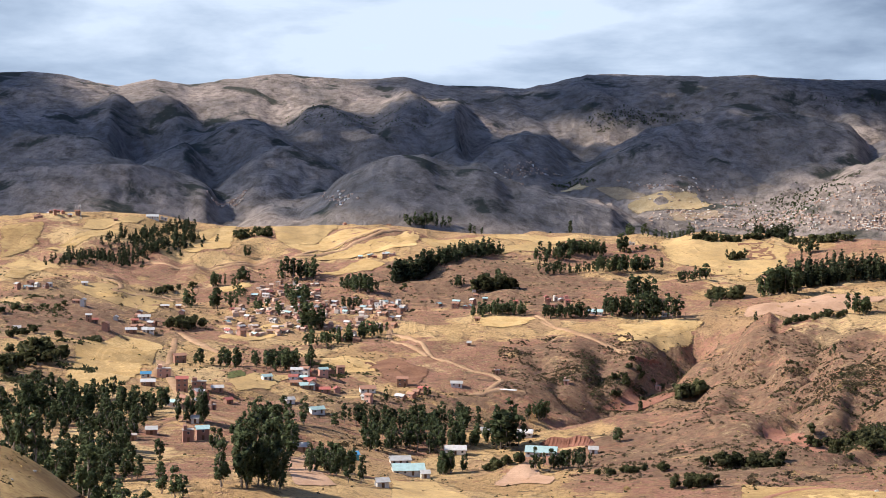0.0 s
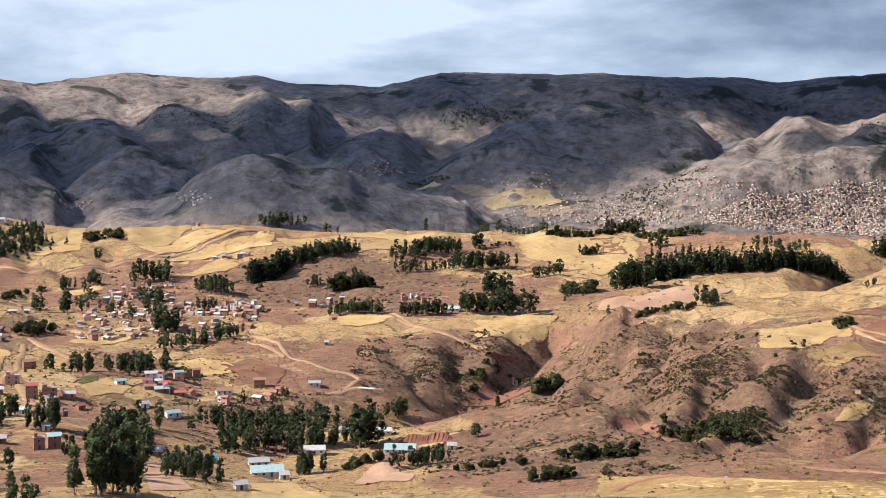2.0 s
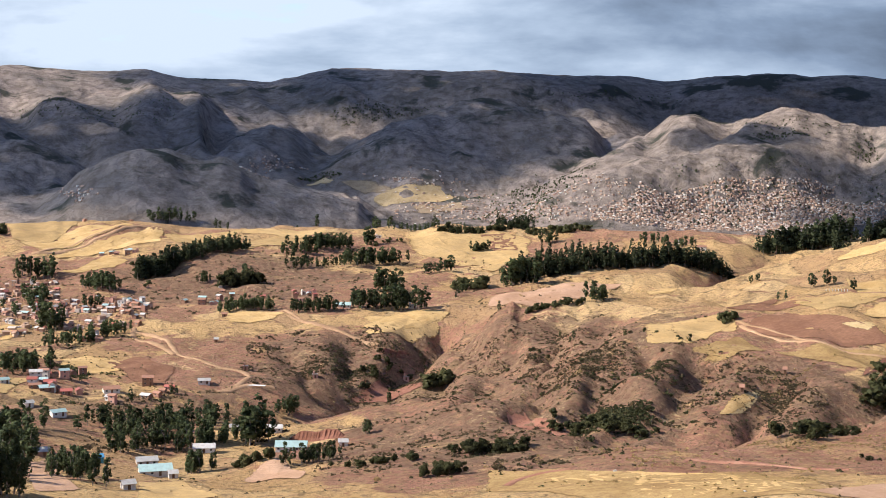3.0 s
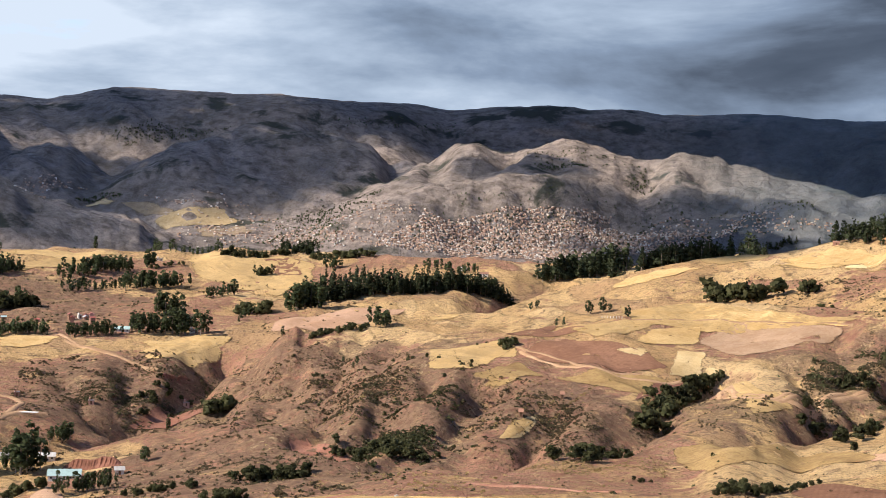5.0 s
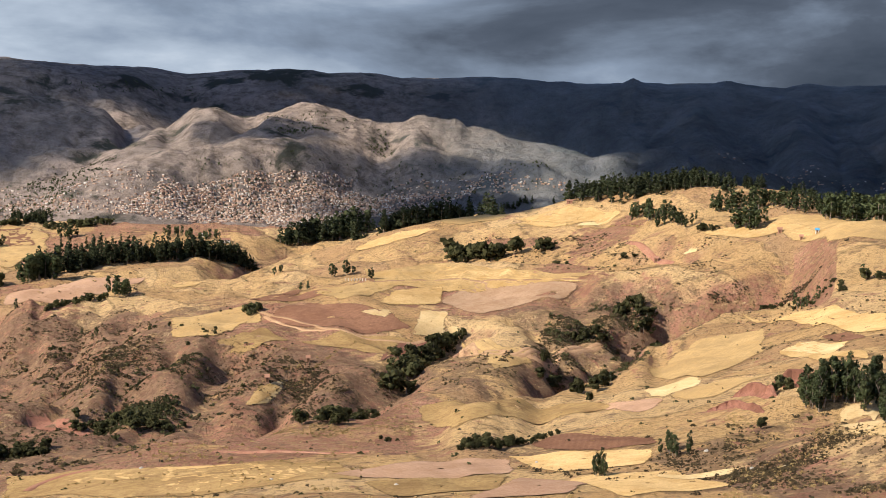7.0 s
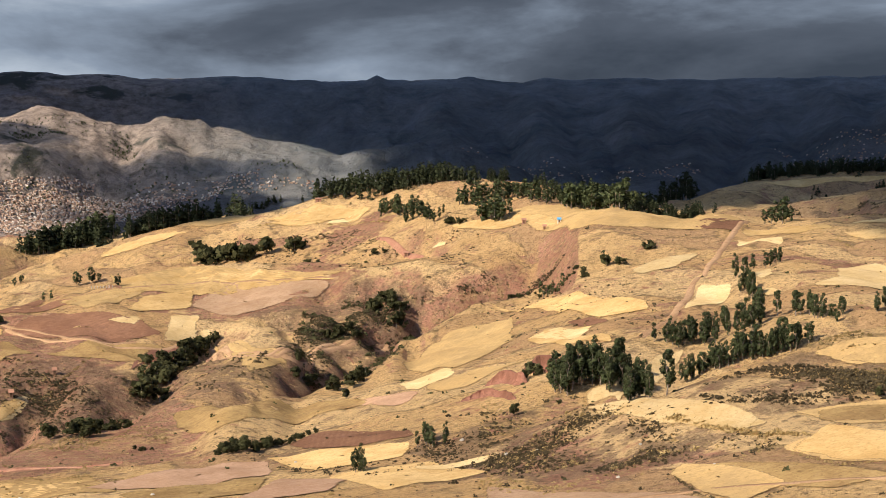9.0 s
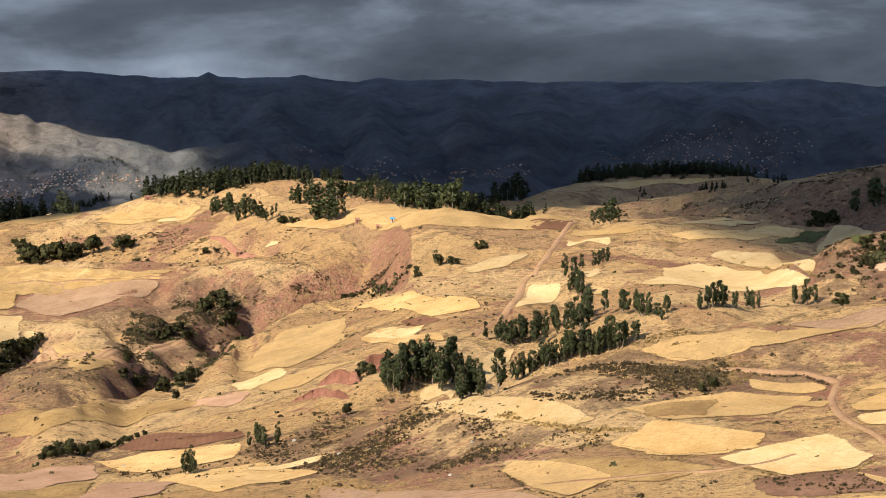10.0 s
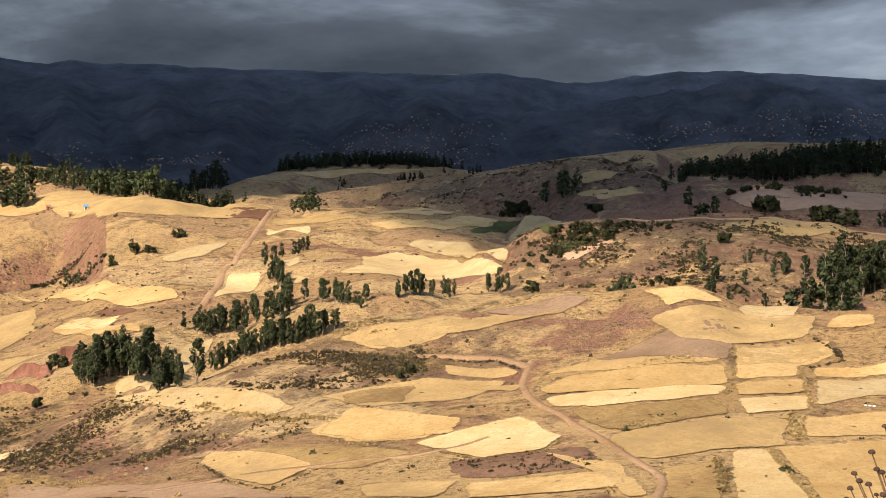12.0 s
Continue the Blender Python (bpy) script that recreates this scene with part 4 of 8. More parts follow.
def cloud(depth, az, r, across, along, seed):
    """A flat-based bank of cloud, out of view, placed to shade the land at this bearing."""
    n, k = 56, 14
    v, u = np.meshgrid(np.linspace(0.02, 0.98, k) * np.pi, np.arange(n) / n * 2 * np.pi, indexing="ij")
    wob = 1 + 0.22 * perlin(np.cos(u) * 1.7 + seed * 7, np.sin(u) * 1.7, 5) + 0.10 * perlin(np.cos(u) * 5 + seed, np.sin(u) * 5, 6)
    x, y = np.sin(v) * np.cos(u) * wob, np.sin(v) * np.sin(u) * wob
    z = np.where(np.cos(v) > 0, np.cos(v) * (0.22 + 0.10 * perlin(x * 4 + seed, y * 4, 7)), np.cos(v) * 0.06)
    co = np.stack([x, y, z], -1).reshape(-1, 3)
    j, i = np.meshgrid(np.arange(k - 1), np.arange(n), indexing="ij")
    q = np.stack([j * n + i, (j + 1) * n + i, (j + 1) * n + (i + 1) % n, j * n + (i + 1) % n], -1).reshape(-1, 4)
    ob = new("cloud", sheet("cloud", co, q, MAT_CLOUD[depth], True))
    at = bearing(az, r) + BACK
    ob.matrix_world = Matrix.LocRotScale((at.x, at.y, CLOUD_BASE), Euler((0, 0, -radians(az))), (across, along, 420))
    tagged(ob, "broad unseen bank of blue-tinted cloud with ragged edges, placed to shade the land", "cloud", "banks of cloud")


# none of these is in view; each is set by the land it should darken
cloud("veil", -3, 2850, 430, 260, 0)
cloud("thin", -10, 3950, 330, 280, 1)
cloud("thin", -20, 3500, 950, 850, 2)
cloud("thin", -4, 3680, 760, 500, 3)
cloud("thin", 6, 3700, 520, 470, 4)
cloud("thin", 13, 4450, 560, 380, 5)
cloud("thin", 13, 3800, 440, 430, 6)
cloud("thin", -17, 4200, 430, 480, 7)
cloud("thin", -17.5, 4600, 520, 420, 8)
cloud("thin", -21, 4550, 750, 480, 9)
cloud("thin", 6, 4560, 520, 430, 10)
cloud("thick", 46, 1320, 300, 150, 11)
cloud("thick", 32, 1250, 220, 110, 12)
cloud("thick", 43, 3350, 400, 420, 13)
cloud("thick", 27, 2950, 300, 280, 14)
cloud("thin", 63, 880, 130, 280, 15)
cloud("thick", 50, 4760, 800, 420, 16)
cloud("thick", 38, 4700, 500, 420, 17)
cloud("thick", 27, 4600, 1000, 480, 18)
cloud("thick", 42, 4350, 720, 800, 19)
cloud("thick", 52, 3800, 1050, 1250, 20)
cloud("thick", 66, 3800, 1050, 1300, 21)
cloud("thick", 82, 3500, 1100, 1400, 22)
cloud("thin", 65, 1480, 470, 500, 23)
cloud("thin", 76, 1250, 520, 480, 24)
cloud("thin", 52, 1650, 430, 330, 25)
cloud("thin", 73, 860, 270, 330, 26)
cloud("thick", 58, 4700, 1200, 500, 27)
cloud("thick", 74, 4700, 1200, 500, 28)
cloud("thin", 56, 1450, 330, 170, 29)
cloud("thin", 64, 1120, 160, 120, 30)
cloud("thin", -6.8, 3120, 260, 200, 43)
cloud("thick", 52.0, 3793, 260, 260, 44)
cloud("thick", 52, 3250, 520, 420, 40)
cloud("thin", 28.5, 3280, 330, 200, 41)
cloud("thin", 23.5, 3520, 180, 130, 42)


# ---------------------------------------------------------------- fields and tracks, laid over the ground
def field_material(name, a, b_, dark, furrow=0.0, spots=0.0):
    m, add, link, b = material(name, 0.95, spec=0.05)
    geo = add("ShaderNodeNewGeometry")
    info = add("ShaderNodeObjectInfo")
    p = geo.outputs["Position"]
    c = mixed(add, link, noise_at(add, link, p, 0.03, 7, 0.65, 0.38, 0.62), a, b_)
    c = mixed(add, link, calc(add, link, "MULTIPLY", noise_at(add, link, p, 0.07, 8, 0.72, 0.46, 0.64), 0.75), c, dark)
    c = mixed(add, link, calc(add, link, "MULTIPLY", noise_at(add, link, p, 0.35, 7, 0.75, 0.46, 0.66), 0.65), c, dark)
    c = mixed(add, link, calc(add, link, "MULTIPLY", noise_at(add, link, p, 1.3, 4, 0.7, 0.52, 0.66), 0.5), c, [v * 0.6 for v in dark])
    if furrow:
        turn = add("ShaderNodeVectorRotate")
        turn.rotation_type = "Z_AXIS"
        link(p, turn.inputs["Vector"])
        link(calc(add, link, "MULTIPLY", info.outputs["Random"], 3.1), turn.inputs["Angle"])
        w = add("ShaderNodeTexWave", Scale=0.16, Distortion=2.5, Detail=3.0)
        w.inputs["Detail Scale"].default_value = 0.4
        link(turn.outputs[0], w.inputs["Vector"])
        c = mixed(add, link, calc(add, link, "MULTIPLY", w.outputs["Fac"], furrow), c, dark)
    light = add("ShaderNodeMapRange")
    light.inputs["To Min"].default_value, light.inputs["To Max"].default_value = 0.82, 1.12
    link(info.outputs["Random"], light.inputs["Value"])
    hsv = add("ShaderNodeHueSaturation")
    link(light.outputs[0], hsv.inputs["Value"])
    link(c, hsv.inputs["Color"])
    link(hsv.outputs[0], b.inputs["Base Color"])
    bump = add("ShaderNodeBump", Strength=0.5, Distance=0.3)
    link(noise_at(add, link, p, 1.5, 5, 0.7, 0.2, 0.8), bump.inputs["Height"])
    link(bump.outputs[0], b.inputs["Normal"])
    # the edges are worn, and the ground shows between the last stalks
    worn = add("ShaderNodeAttribute")
    worn.attribute_name = "worn"
    bare = ranged(add, link, calc(add, link, "ADD", worn.outputs["Fac"], calc(add, link, "MULTIPLY", noise_at(add, link, p, 0.45, 6, 0.7, 0.25, 0.75), 0.5)), 0.95, 1.12)
    clear, both = add("ShaderNodeBsdfTransparent"), add("ShaderNodeMixShader")
    link(bare, both.inputs[0])
    link(b.outputs[0], both.inputs[1])
    link(clear.outputs[0], both.inputs[2])
    link(both.outputs[0], [n for n in m.node_tree.nodes if n.type == "OUTPUT_MATERIAL"][0].inputs[0])
    return m


FIELDS = {
    "straw": (field_material("ripe_straw", (0.58, 0.385, 0.168), (0.66, 0.46, 0.218), (0.44, 0.275, 0.105), 0.12), "golden field of dry straw on the slope"),
    "pale": (field_material("cut_stubble", (0.62, 0.45, 0.23), (0.69, 0.53, 0.295), (0.51, 0.345, 0.15), 0.12), "pale field of freshly cut stubble"),
    "stubble": (field_material("thin_stubble", (0.51, 0.335, 0.142), (0.595, 0.405, 0.18), (0.37, 0.25, 0.12), 0.18), "dull yellow field of thin stubble"),
    "rough": (field_material("rough_grazing", (0.36, 0.24, 0.10), (0.47, 0.32, 0.14), (0.22, 0.13, 0.06), 0.15), "brown rough field with dry tufts"),
    "tan": (field_material("fallow_earth", (0.36, 0.24, 0.15), (0.42, 0.28, 0.18), (0.28, 0.17, 0.10), 0.1), "greyish tan fallow field"),
    "plough": (field_material("ploughed_earth", (0.24, 0.125, 0.075), (0.31, 0.165, 0.10), (0.16, 0.08, 0.05), 0.35), "brown ploughed field with furrows"),
    "heath": (field_material("weedy_earth", (0.22, 0.125, 0.085), (0.29, 0.17, 0.11), (0.14, 0.08, 0.05), 0.1), "purplish weedy field with small bushes"),
    "red": (field_material("red_earth", (0.31, 0.145, 0.098), (0.39, 0.20, 0.14), (0.22, 0.10, 0.065), 0.1), "bare patch of red earth"),
    "pink": (field_material("pale_red_earth", (0.47, 0.29, 0.19), (0.54, 0.35, 0.235), (0.37, 0.22, 0.13), 0.25), "pinkish bare field with faint furrows"),
    "green": (field_material("green_crop", (0.085, 0.10, 0.035), (0.16, 0.15, 0.06), (0.06, 0.06, 0.025), 0.2), "small dark green cropped plot"),
    "vstraw": (field_material("valley_straw", (0.50, 0.37, 0.20), (0.60, 0.45, 0.26), (0.36, 0.25, 0.13), 0.0), "straw-coloured field on the valley floor"),
    "vtan": (field_material("valley_fallow", (0.33, 0.25, 0.17), (0.42, 0.32, 0.21), (0.24, 0.17, 0.11), 0.0), "brownish field on the valley floor"),
}
laid, tilled = [], []


def field(sort, corners):
    """A field with uneven edges that follows the ground, a hand above it."""
    c = np.array(corners, float)
    mid = c.mean(axis=0)
    if np.cross(c[1] - c[0], c[2] - c[1]) < 0:
        c = c[::-1]
    far_off = np.hypot(*mid)
    step = max(1.5, far_off / 160)
    rim = []
    for a, b in zip(c, np.roll(c, -1, axis=0)):
        n = max(3, int(np.hypot(*(b - a)) / step))
        rim.extend(a + (b - a) * k / n for k in range(n))
    rim = np.array(rim)
    for _ in range(1):
        rim = (np.roll(rim, 1, axis=0) + 2 * rim + np.roll(rim, -1, axis=0)) / 4
    out = (rim - mid) / np.hypot(*(rim - mid).T)[:, None]
    wave = 1.6 * perlin(rim[:, 0] / 16 + 3, rim[:, 1] / 14, 91) + 0.8 * perlin(rim[:, 0] / 5, rim[:, 1] / 5, 92) + 0.8
    fray = max(3.5, far_off / 100)
    rim = rim + out * (wave * max(0.5, far_off / 600))[:, None]
    n = len(rim)
    rings = max(4, int(np.median(np.hypot(*(rim - mid).T)) / step))
    laid.append(sort)
    if sort in ("pale", "straw", "stubble", "pink", "tan"):
        tilled.append(c)
    lift = 0.05 + far_off * 0.0003 + 0.012 * (len(laid) % 11)
    t = 1 - (1 - np.linspace(0.03, 1, rings)) ** 1.25
    co = (mid + (rim[None] - mid) * t[:, None, None]).reshape(-1, 2)
    z = ground(co[:, 0], co[:, 1]) + lift
    co = np.column_stack([co, z])
    j, i = np.meshgrid(np.arange(rings - 1), np.arange(n), indexing="ij")
    q = np.stack([j * n + i, (j + 1) * n + i, (j + 1) * n + (i + 1) % n, j * n + (i + 1) % n], -1).reshape(-1, 4)
    mat, label = FIELDS[sort]
    me = sheet("field", co, q, mat, True)
    reach = np.hypot(*(rim - mid).T)
    me.attributes.new("worn", "FLOAT", "POINT").data.foreach_set("value", np.clip(1 - (1 - t)[:, None] * reach[None] / fray, 0, 1).astype(np.float32).ravel())
    tagged(new("field", me), label, "field", "fields", "structure")


MAT_DIRT = field_material("dirt_track", (0.40, 0.25, 0.145), (0.48, 0.31, 0.185), (0.32, 0.19, 0.105))
MAT_RED_DIRT = field_material("red_dirt_track", (0.38, 0.19, 0.125), (0.45, 0.25, 0.165), (0.30, 0.13, 0.085))


def track(sort, width, line):
    p = np.array(line, float)
    s = np.concatenate([[0], np.cumsum(np.hypot(*np.diff(p, axis=0).T))])
    u = np.linspace(0, s[-1], max(8, int(s[-1] / 4)))
    way = np.column_stack([smooth_table(u, s, p[:, 0]), smooth_table(u, s, p[:, 1])])
    d = np.gradient(way, axis=0)
    d /= np.hypot(*d.T)[:, None]
    side = np.column_stack([-d[:, 1], d[:, 0]])
    w = width / 2 * (1 + 0.18 * perlin(u / 14, u * 0 + 0.5, 95))
    rows = [way + side * (w * k)[:, None] for k in (-1.25, -0.8, 0, 0.8, 1.25)]
    lift = 0.14 + np.hypot(*way.T) * 0.0004
    co = [np.column_stack([r, ground(r[:, 0], r[:, 1]) + (lift if 0 < k < 4 else -0.2)]) for k, r in enumerate(rows)]
    n = len(u)
    co = np.vstack(co)
    j, i = np.meshgrid(np.arange(4), np.arange(n - 1), indexing="ij")
    q = np.stack([j * n + i, j * n + i + 1, (j + 1) * n + i + 1, (j + 1) * n + i], -1).reshape(-1, 4)[:, ::-1]
    me = sheet("track", co, q, MAT_DIRT if sort == "dirt" else MAT_RED_DIRT, True)
    tagged(new("track", me), "unpaved track of pale reddish earth" if sort == "dirt" else "wide track of bare red earth", "road", "tracks", "structure")


field("rough", [(-74.4, 230.4), (-147.6, 495.4), (-125.2, 465.8), (-106.8, 437.7), (-89.1, 395.4), (-59.6, 218.2), (-61.5, 190.3)])
field("straw", [(-185.1, 673.0), (-202.0, 775.0), (-220.6, 833.4), (-206.5, 907.4), (-180.5, 890.0), (-167.7, 772.3), (-164.9, 705.4), (-172.8, 663.2)])
field("stubble", [(126.4, 1010.5), (160.0, 1054.5), (198.1, 1050.0), (189.9, 1026.2), (164.2, 996.9), (127.9, 972.5)])
field("stubble", [(247.7, 1563.5), (308.0, 1544.1), (375.8, 1485.5), (340.6, 1366.2), (280.7, 1247.3), (260.0, 1355.5), (235.0, 1442.3)])
field("plough", [(323.6, 1492.0), (362.9, 1508.4), (344.1, 1423.0), (313.3, 1432.2)])
field("straw", [(454.7, 919.1), (474.2, 805.4), (508.5, 702.6), (473.9, 737.3), (402.0, 775.8)])
field("pale", [(266.2, 254.2), (266.8, 231.2), (256.7, 190.0), (246.9, 185.8), (250.3, 218.6)])
field("tan", [(293.8, 128.8), (341.8, 113.0), (318.2, 103.5), (300.5, 99.0)])
field("stubble", [(296.2, 195.1), (326.2, 178.7), (339.2, 157.8), (316.5, 169.9), (297.2, 185.6)])
field("stubble", [(223.3, 107.6), (217.4, 89.7), (198.1, 77.2), (195.3, 79.6), (200.2, 83.3), (209.0, 85.4)])
field("tan", [(202.0, 222.4), (204.9, 172.8), (190.6, 134.5), (190.3, 209.6)])
field("rough", [(102.7, 463.3), (138.4, 402.6), (181.1, 375.7), (165.0, 324.8), (119.7, 347.8), (91.5, 412.3)])
field("straw", [(210.0, 294.1), (233.7, 277.2), (217.2, 237.9), (189.4, 243.7)])
field("stubble", [(470.9, 931.3), (471.7, 799.3), (519.7, 699.6), (514.4, 703.2), (419.4, 782.1)])
field("stubble", [(263.8, 767.5), (310.0, 762.2), (311.7, 740.3), (254.7, 671.7), (237.4, 690.2)])
field("straw", [(272.0, 132.5), (282.2, 130.9), (297.4, 98.3), (284.5, 92.7), (276.2, 101.7), (267.6, 128.6)])
field("pale", [(265.3, 128.2), (282.3, 92.6), (273.1, 90.7), (257.5, 112.8), (257.5, 122.5)])
field("rough", [(254.9, 118.0), (269.6, 90.7), (260.6, 84.1), (240.5, 98.3), (242.6, 103.8)])
field("stubble", [(237.7, 101.1), (256.0, 83.7), (259.7, 72.6), (239.4, 67.3), (220.3, 89.9)])
field("pale", [(271.5, 87.8), (284.2, 75.9), (271.6, 72.0), (260.1, 81.7)])
field("straw", [(285.5, 92.2), (297.5, 80.4), (286.2, 76.9), (273.7, 88.2)])
field("straw", [(317.0, 102.6), (334.9, 85.4), (324.4, 80.7), (308.8, 85.4), (298.1, 82.5), (287.9, 93.0)])
field("straw", [(311.6, 83.0), (321.6, 64.7), (315.1, 63.3), (300.5, 79.4)])
field("pale", [(297.6, 78.4), (312.8, 62.7), (296.8, 59.4), (275.9, 71.9)])
field("straw", [(264.0, 71.3), (279.9, 55.9), (260.9, 51.9), (246.5, 66.6)])
field("straw", [(237.2, 68.8), (257.7, 51.2), (216.3, 39.3), (206.1, 52.1), (225.9, 62.4)])
field("pale", [(230.8, 75.0), (236.0, 70.6), (220.5, 61.5), (204.9, 53.4), (197.6, 62.6)])
field("rough", [(217.0, 82.2), (223.7, 75.2), (198.8, 65.5), (195.8, 73.2)])
field("pale", [(229.5, 139.4), (250.9, 126.3), (246.0, 118.7), (236.1, 109.8), (225.2, 108.6), (218.1, 117.6)])
field("straw", [(234.7, 165.5), (251.9, 168.7), (247.2, 137.1), (236.7, 134.4), (229.6, 149.8)])
field("stubble", [(220.4, 185.5), (227.5, 188.5), (221.1, 167.3), (212.6, 150.7), (200.2, 151.5), (205.0, 165.8)])
field("straw", [(201.7, 112.2), (209.4, 95.6), (213.6, 89.3), (209.3, 85.8), (201.6, 84.1), (190.3, 105.5)])
field("heath", [(214.9, 122.9), (229.4, 101.6), (215.9, 91.6), (206.0, 107.7), (204.8, 114.2)])
field("pale", [(261.9, 249.2), (258.5, 223.5), (255.0, 218.7), (251.6, 221.0)])
field("pale", [(254.8, 214.7), (258.4, 192.5), (251.1, 183.4), (246.2, 191.1), (250.8, 209.6)])
field("stubble", [(293.0, 169.4), (291.2, 149.9), (288.0, 145.0), (284.2, 147.8), (286.1, 164.5)])
field("straw", [(280.0, 158.7), (278.0, 139.0), (269.2, 136.7), (274.8, 152.8)])
field("tan", [(337.9, 183.6), (356.9, 161.2), (340.9, 158.6), (329.6, 173.5)])
field("straw", [(348.8, 90.1), (365.0, 90.9), (366.1, 82.0), (351.3, 77.4), (348.2, 84.1)])
field("pale", [(358.4, 116.4), (485.5, 121.8), (354.0, 100.0), (353.3, 111.6)])
field("rough", [(262.6, 178.9), (277.9, 167.5), (257.2, 157.8), (253.6, 171.2)])
field("straw", [(225.9, 560.5), (238.2, 577.8), (250.1, 586.3), (256.6, 586.8), (245.8, 575.8), (233.0, 564.7)])
field("plough", [(314.0, 772.2), (378.7, 889.9), (366.1, 811.2), (360.3, 800.8)])
field("straw", [(614.0, 949.0), (654.2, 920.0), (667.8, 886.4), (621.0, 872.8)])
field("pale", [(622.5, 872.0), (659.7, 870.5), (652.4, 851.5), (628.9, 861.6)])
field("pink", [(226.3, 1035.2), (249.9, 1103.6), (309.6, 1096.2), (354.3, 1078.2), (329.5, 1055.7), (264.4, 1025.9)])
field("straw", [(354.6, 1059.7), (380.8, 1020.4), (365.0, 1000.1), (342.6, 997.4)])
field("straw", [(-217.1, 810.1), (-211.1, 879.9), (-174.5, 840.4), (-172.3, 813.4), (-162.2, 712.9), (-176.8, 678.4), (-194.6, 704.2), (-206.0, 768.7)])
field("straw", [(-146.1, 932.6), (-121.5, 1045.8), (-108.8, 1039.2), (-131.4, 932.0)])
field("straw", [(-77.5, 858.0), (-67.5, 902.6), (-45.4, 907.6), (-37.6, 885.4), (-57.0, 858.0)])
field("straw", [(-136.8, 1405.4), (-58.8, 1515.7), (-29.1, 1527.8), (-83.9, 1420.2)])
field("stubble", [(-17.7, 498.5), (-1.6, 515.1), (12.4, 453.0), (-15.4, 436.6)])
field("straw", [(-286.3, 1444.8), (-239.3, 1598.5), (-219.6, 1429.1), (-260.2, 1400.7)])
field("stubble", [(-388.9, 2686.6), (-122.5, 1616.4), (-135.8, 1474.9), (-176.7, 1471.9)])
field("straw", [(-202.4, 1226.2), (-180.3, 1276.6), (-170.4, 1236.0), (-194.2, 1207.3)])
field("straw", [(-124.1, 1304.8), (-83.5, 1413.5), (-54.2, 1379.6), (-68.8, 1355.0)])
field("stubble", [(-1.1, 1409.2), (110.1, 1524.3), (131.4, 1494.5), (68.0, 1425.2)])
field("stubble", [(242.9, 1565.1), (265.1, 1552.8), (311.4, 1499.1), (283.4, 1388.3), (254.8, 1490.0)])
field("plough", [(315.9, 1500.2), (359.3, 1511.5), (340.8, 1444.3), (316.1, 1456.3)])
field("straw", [(-26.6, 1526.9), (61.8, 1573.5), (46.1, 1478.1), (-13.0, 1436.4)])
field("stubble", [(-385.1, 1482.5), (-329.0, 1527.1), (-330.6, 1506.2), (-374.1, 1417.8)])
field("straw", [(133.0, 1040.7), (176.8, 1051.3), (190.9, 1037.5), (167.1, 1016.4), (133.6, 1011.1)])
field("straw", [(26.6, 1079.2), (77.5, 1068.1), (59.0, 1036.6), (29.9, 1035.3)])
field("plough", [(-51.1, 891.1), (-30.7, 919.6), (-8.1, 866.4), (-13.4, 806.7), (-29.9, 820.5)])
field("red", [(102.9, 880.4), (133.0, 919.0), (158.4, 894.9), (149.5, 881.1), (110.1, 878.6)])
field("red", [(141.8, 608.5), (152.2, 611.8), (157.4, 592.4), (164.8, 576.2), (142.3, 552.7)])
field("pink", [(-58.2, 514.3), (-54.8, 566.7), (-44.6, 493.5), (-33.0, 447.0), (-45.8, 429.0)])
field("stubble", [(-118.2, 751.8), (-107.9, 789.5), (-86.8, 806.4), (-93.7, 755.1), (-107.8, 723.8)])
field("green", [(-124.0, 778.6), (-114.5, 790.0), (-109.5, 777.8), (-117.4, 756.6)])
field("stubble", [(-395.9, 1228.5), (-391.0, 1314.1), (-343.2, 1239.2), (-360.0, 1146.3)])
field("stubble", [(-213.1, 1118.2), (-221.1, 1008.1), (-302.0, 1106.7), (-287.3, 1157.5)])
field("vstraw", [(430.0, 3300.8), (616.7, 3280.9), (630.2, 3205.4), (471.0, 3223.2)])
field("vstraw", [(278.0, 3429.2), (342.8, 3438.4), (354.8, 3390.3)])
field("vtan", [(358.2, 3397.0), (435.6, 3369.7), (503.8, 3263.4), (405.1, 3343.9)])
field("vtan", [(511.8, 3142.5), (627.2, 3189.9), (625.5, 3047.1), (505.5, 3023.9)])
field("pink", [(20.2, 526.0), (29.1, 551.7), (38.4, 554.1), (45.2, 524.7), (41.4, 504.1)])
track("dirt", 3.6, [(-38.6, 1021.5), (-16.6, 970.8), (-4.1, 919.1), (18.0, 880.4), (33.0, 873.1), (30.0, 826.0), (16.8, 809.6)])
track("dirt", 5, [(-304.8, 1363.3), (-246.5, 1321.1), (-198.5, 1365.3), (-163.6, 1402.5), (-131.2, 1425.9), (-88.1, 1487.2), (-43.8, 1554.9)])
track("dirt", 4, [(-303.7, 1184.4), (-275.2, 1167.0), (-264.0, 1109.3), (-245.1, 1138.7), (-221.3, 1161.6)])
track("dirt", 4, [(-172.3, 925.1), (-154.6, 899.4), (-146.2, 894.2)])
track("dirt", 5, [(-169.9, 829.6), (-149.7, 753.6), (-132.8, 698.1), (-109.1, 636.2), (-88.7, 622.4)])
track("dirt", 2.5, [(311.7, 740.3), (319.0, 685.8), (352.9, 656.8), (396.3, 669.8)])
track("dirt", 2.5, [(398.5, 667.1), (370.0, 570.0), (425.5, 600.1), (465.5, 613.1), (487.1, 615.1)])
track("dirt", 3, [(74.2, 1075.3), (98.0, 1002.9), (126.7, 967.7)])
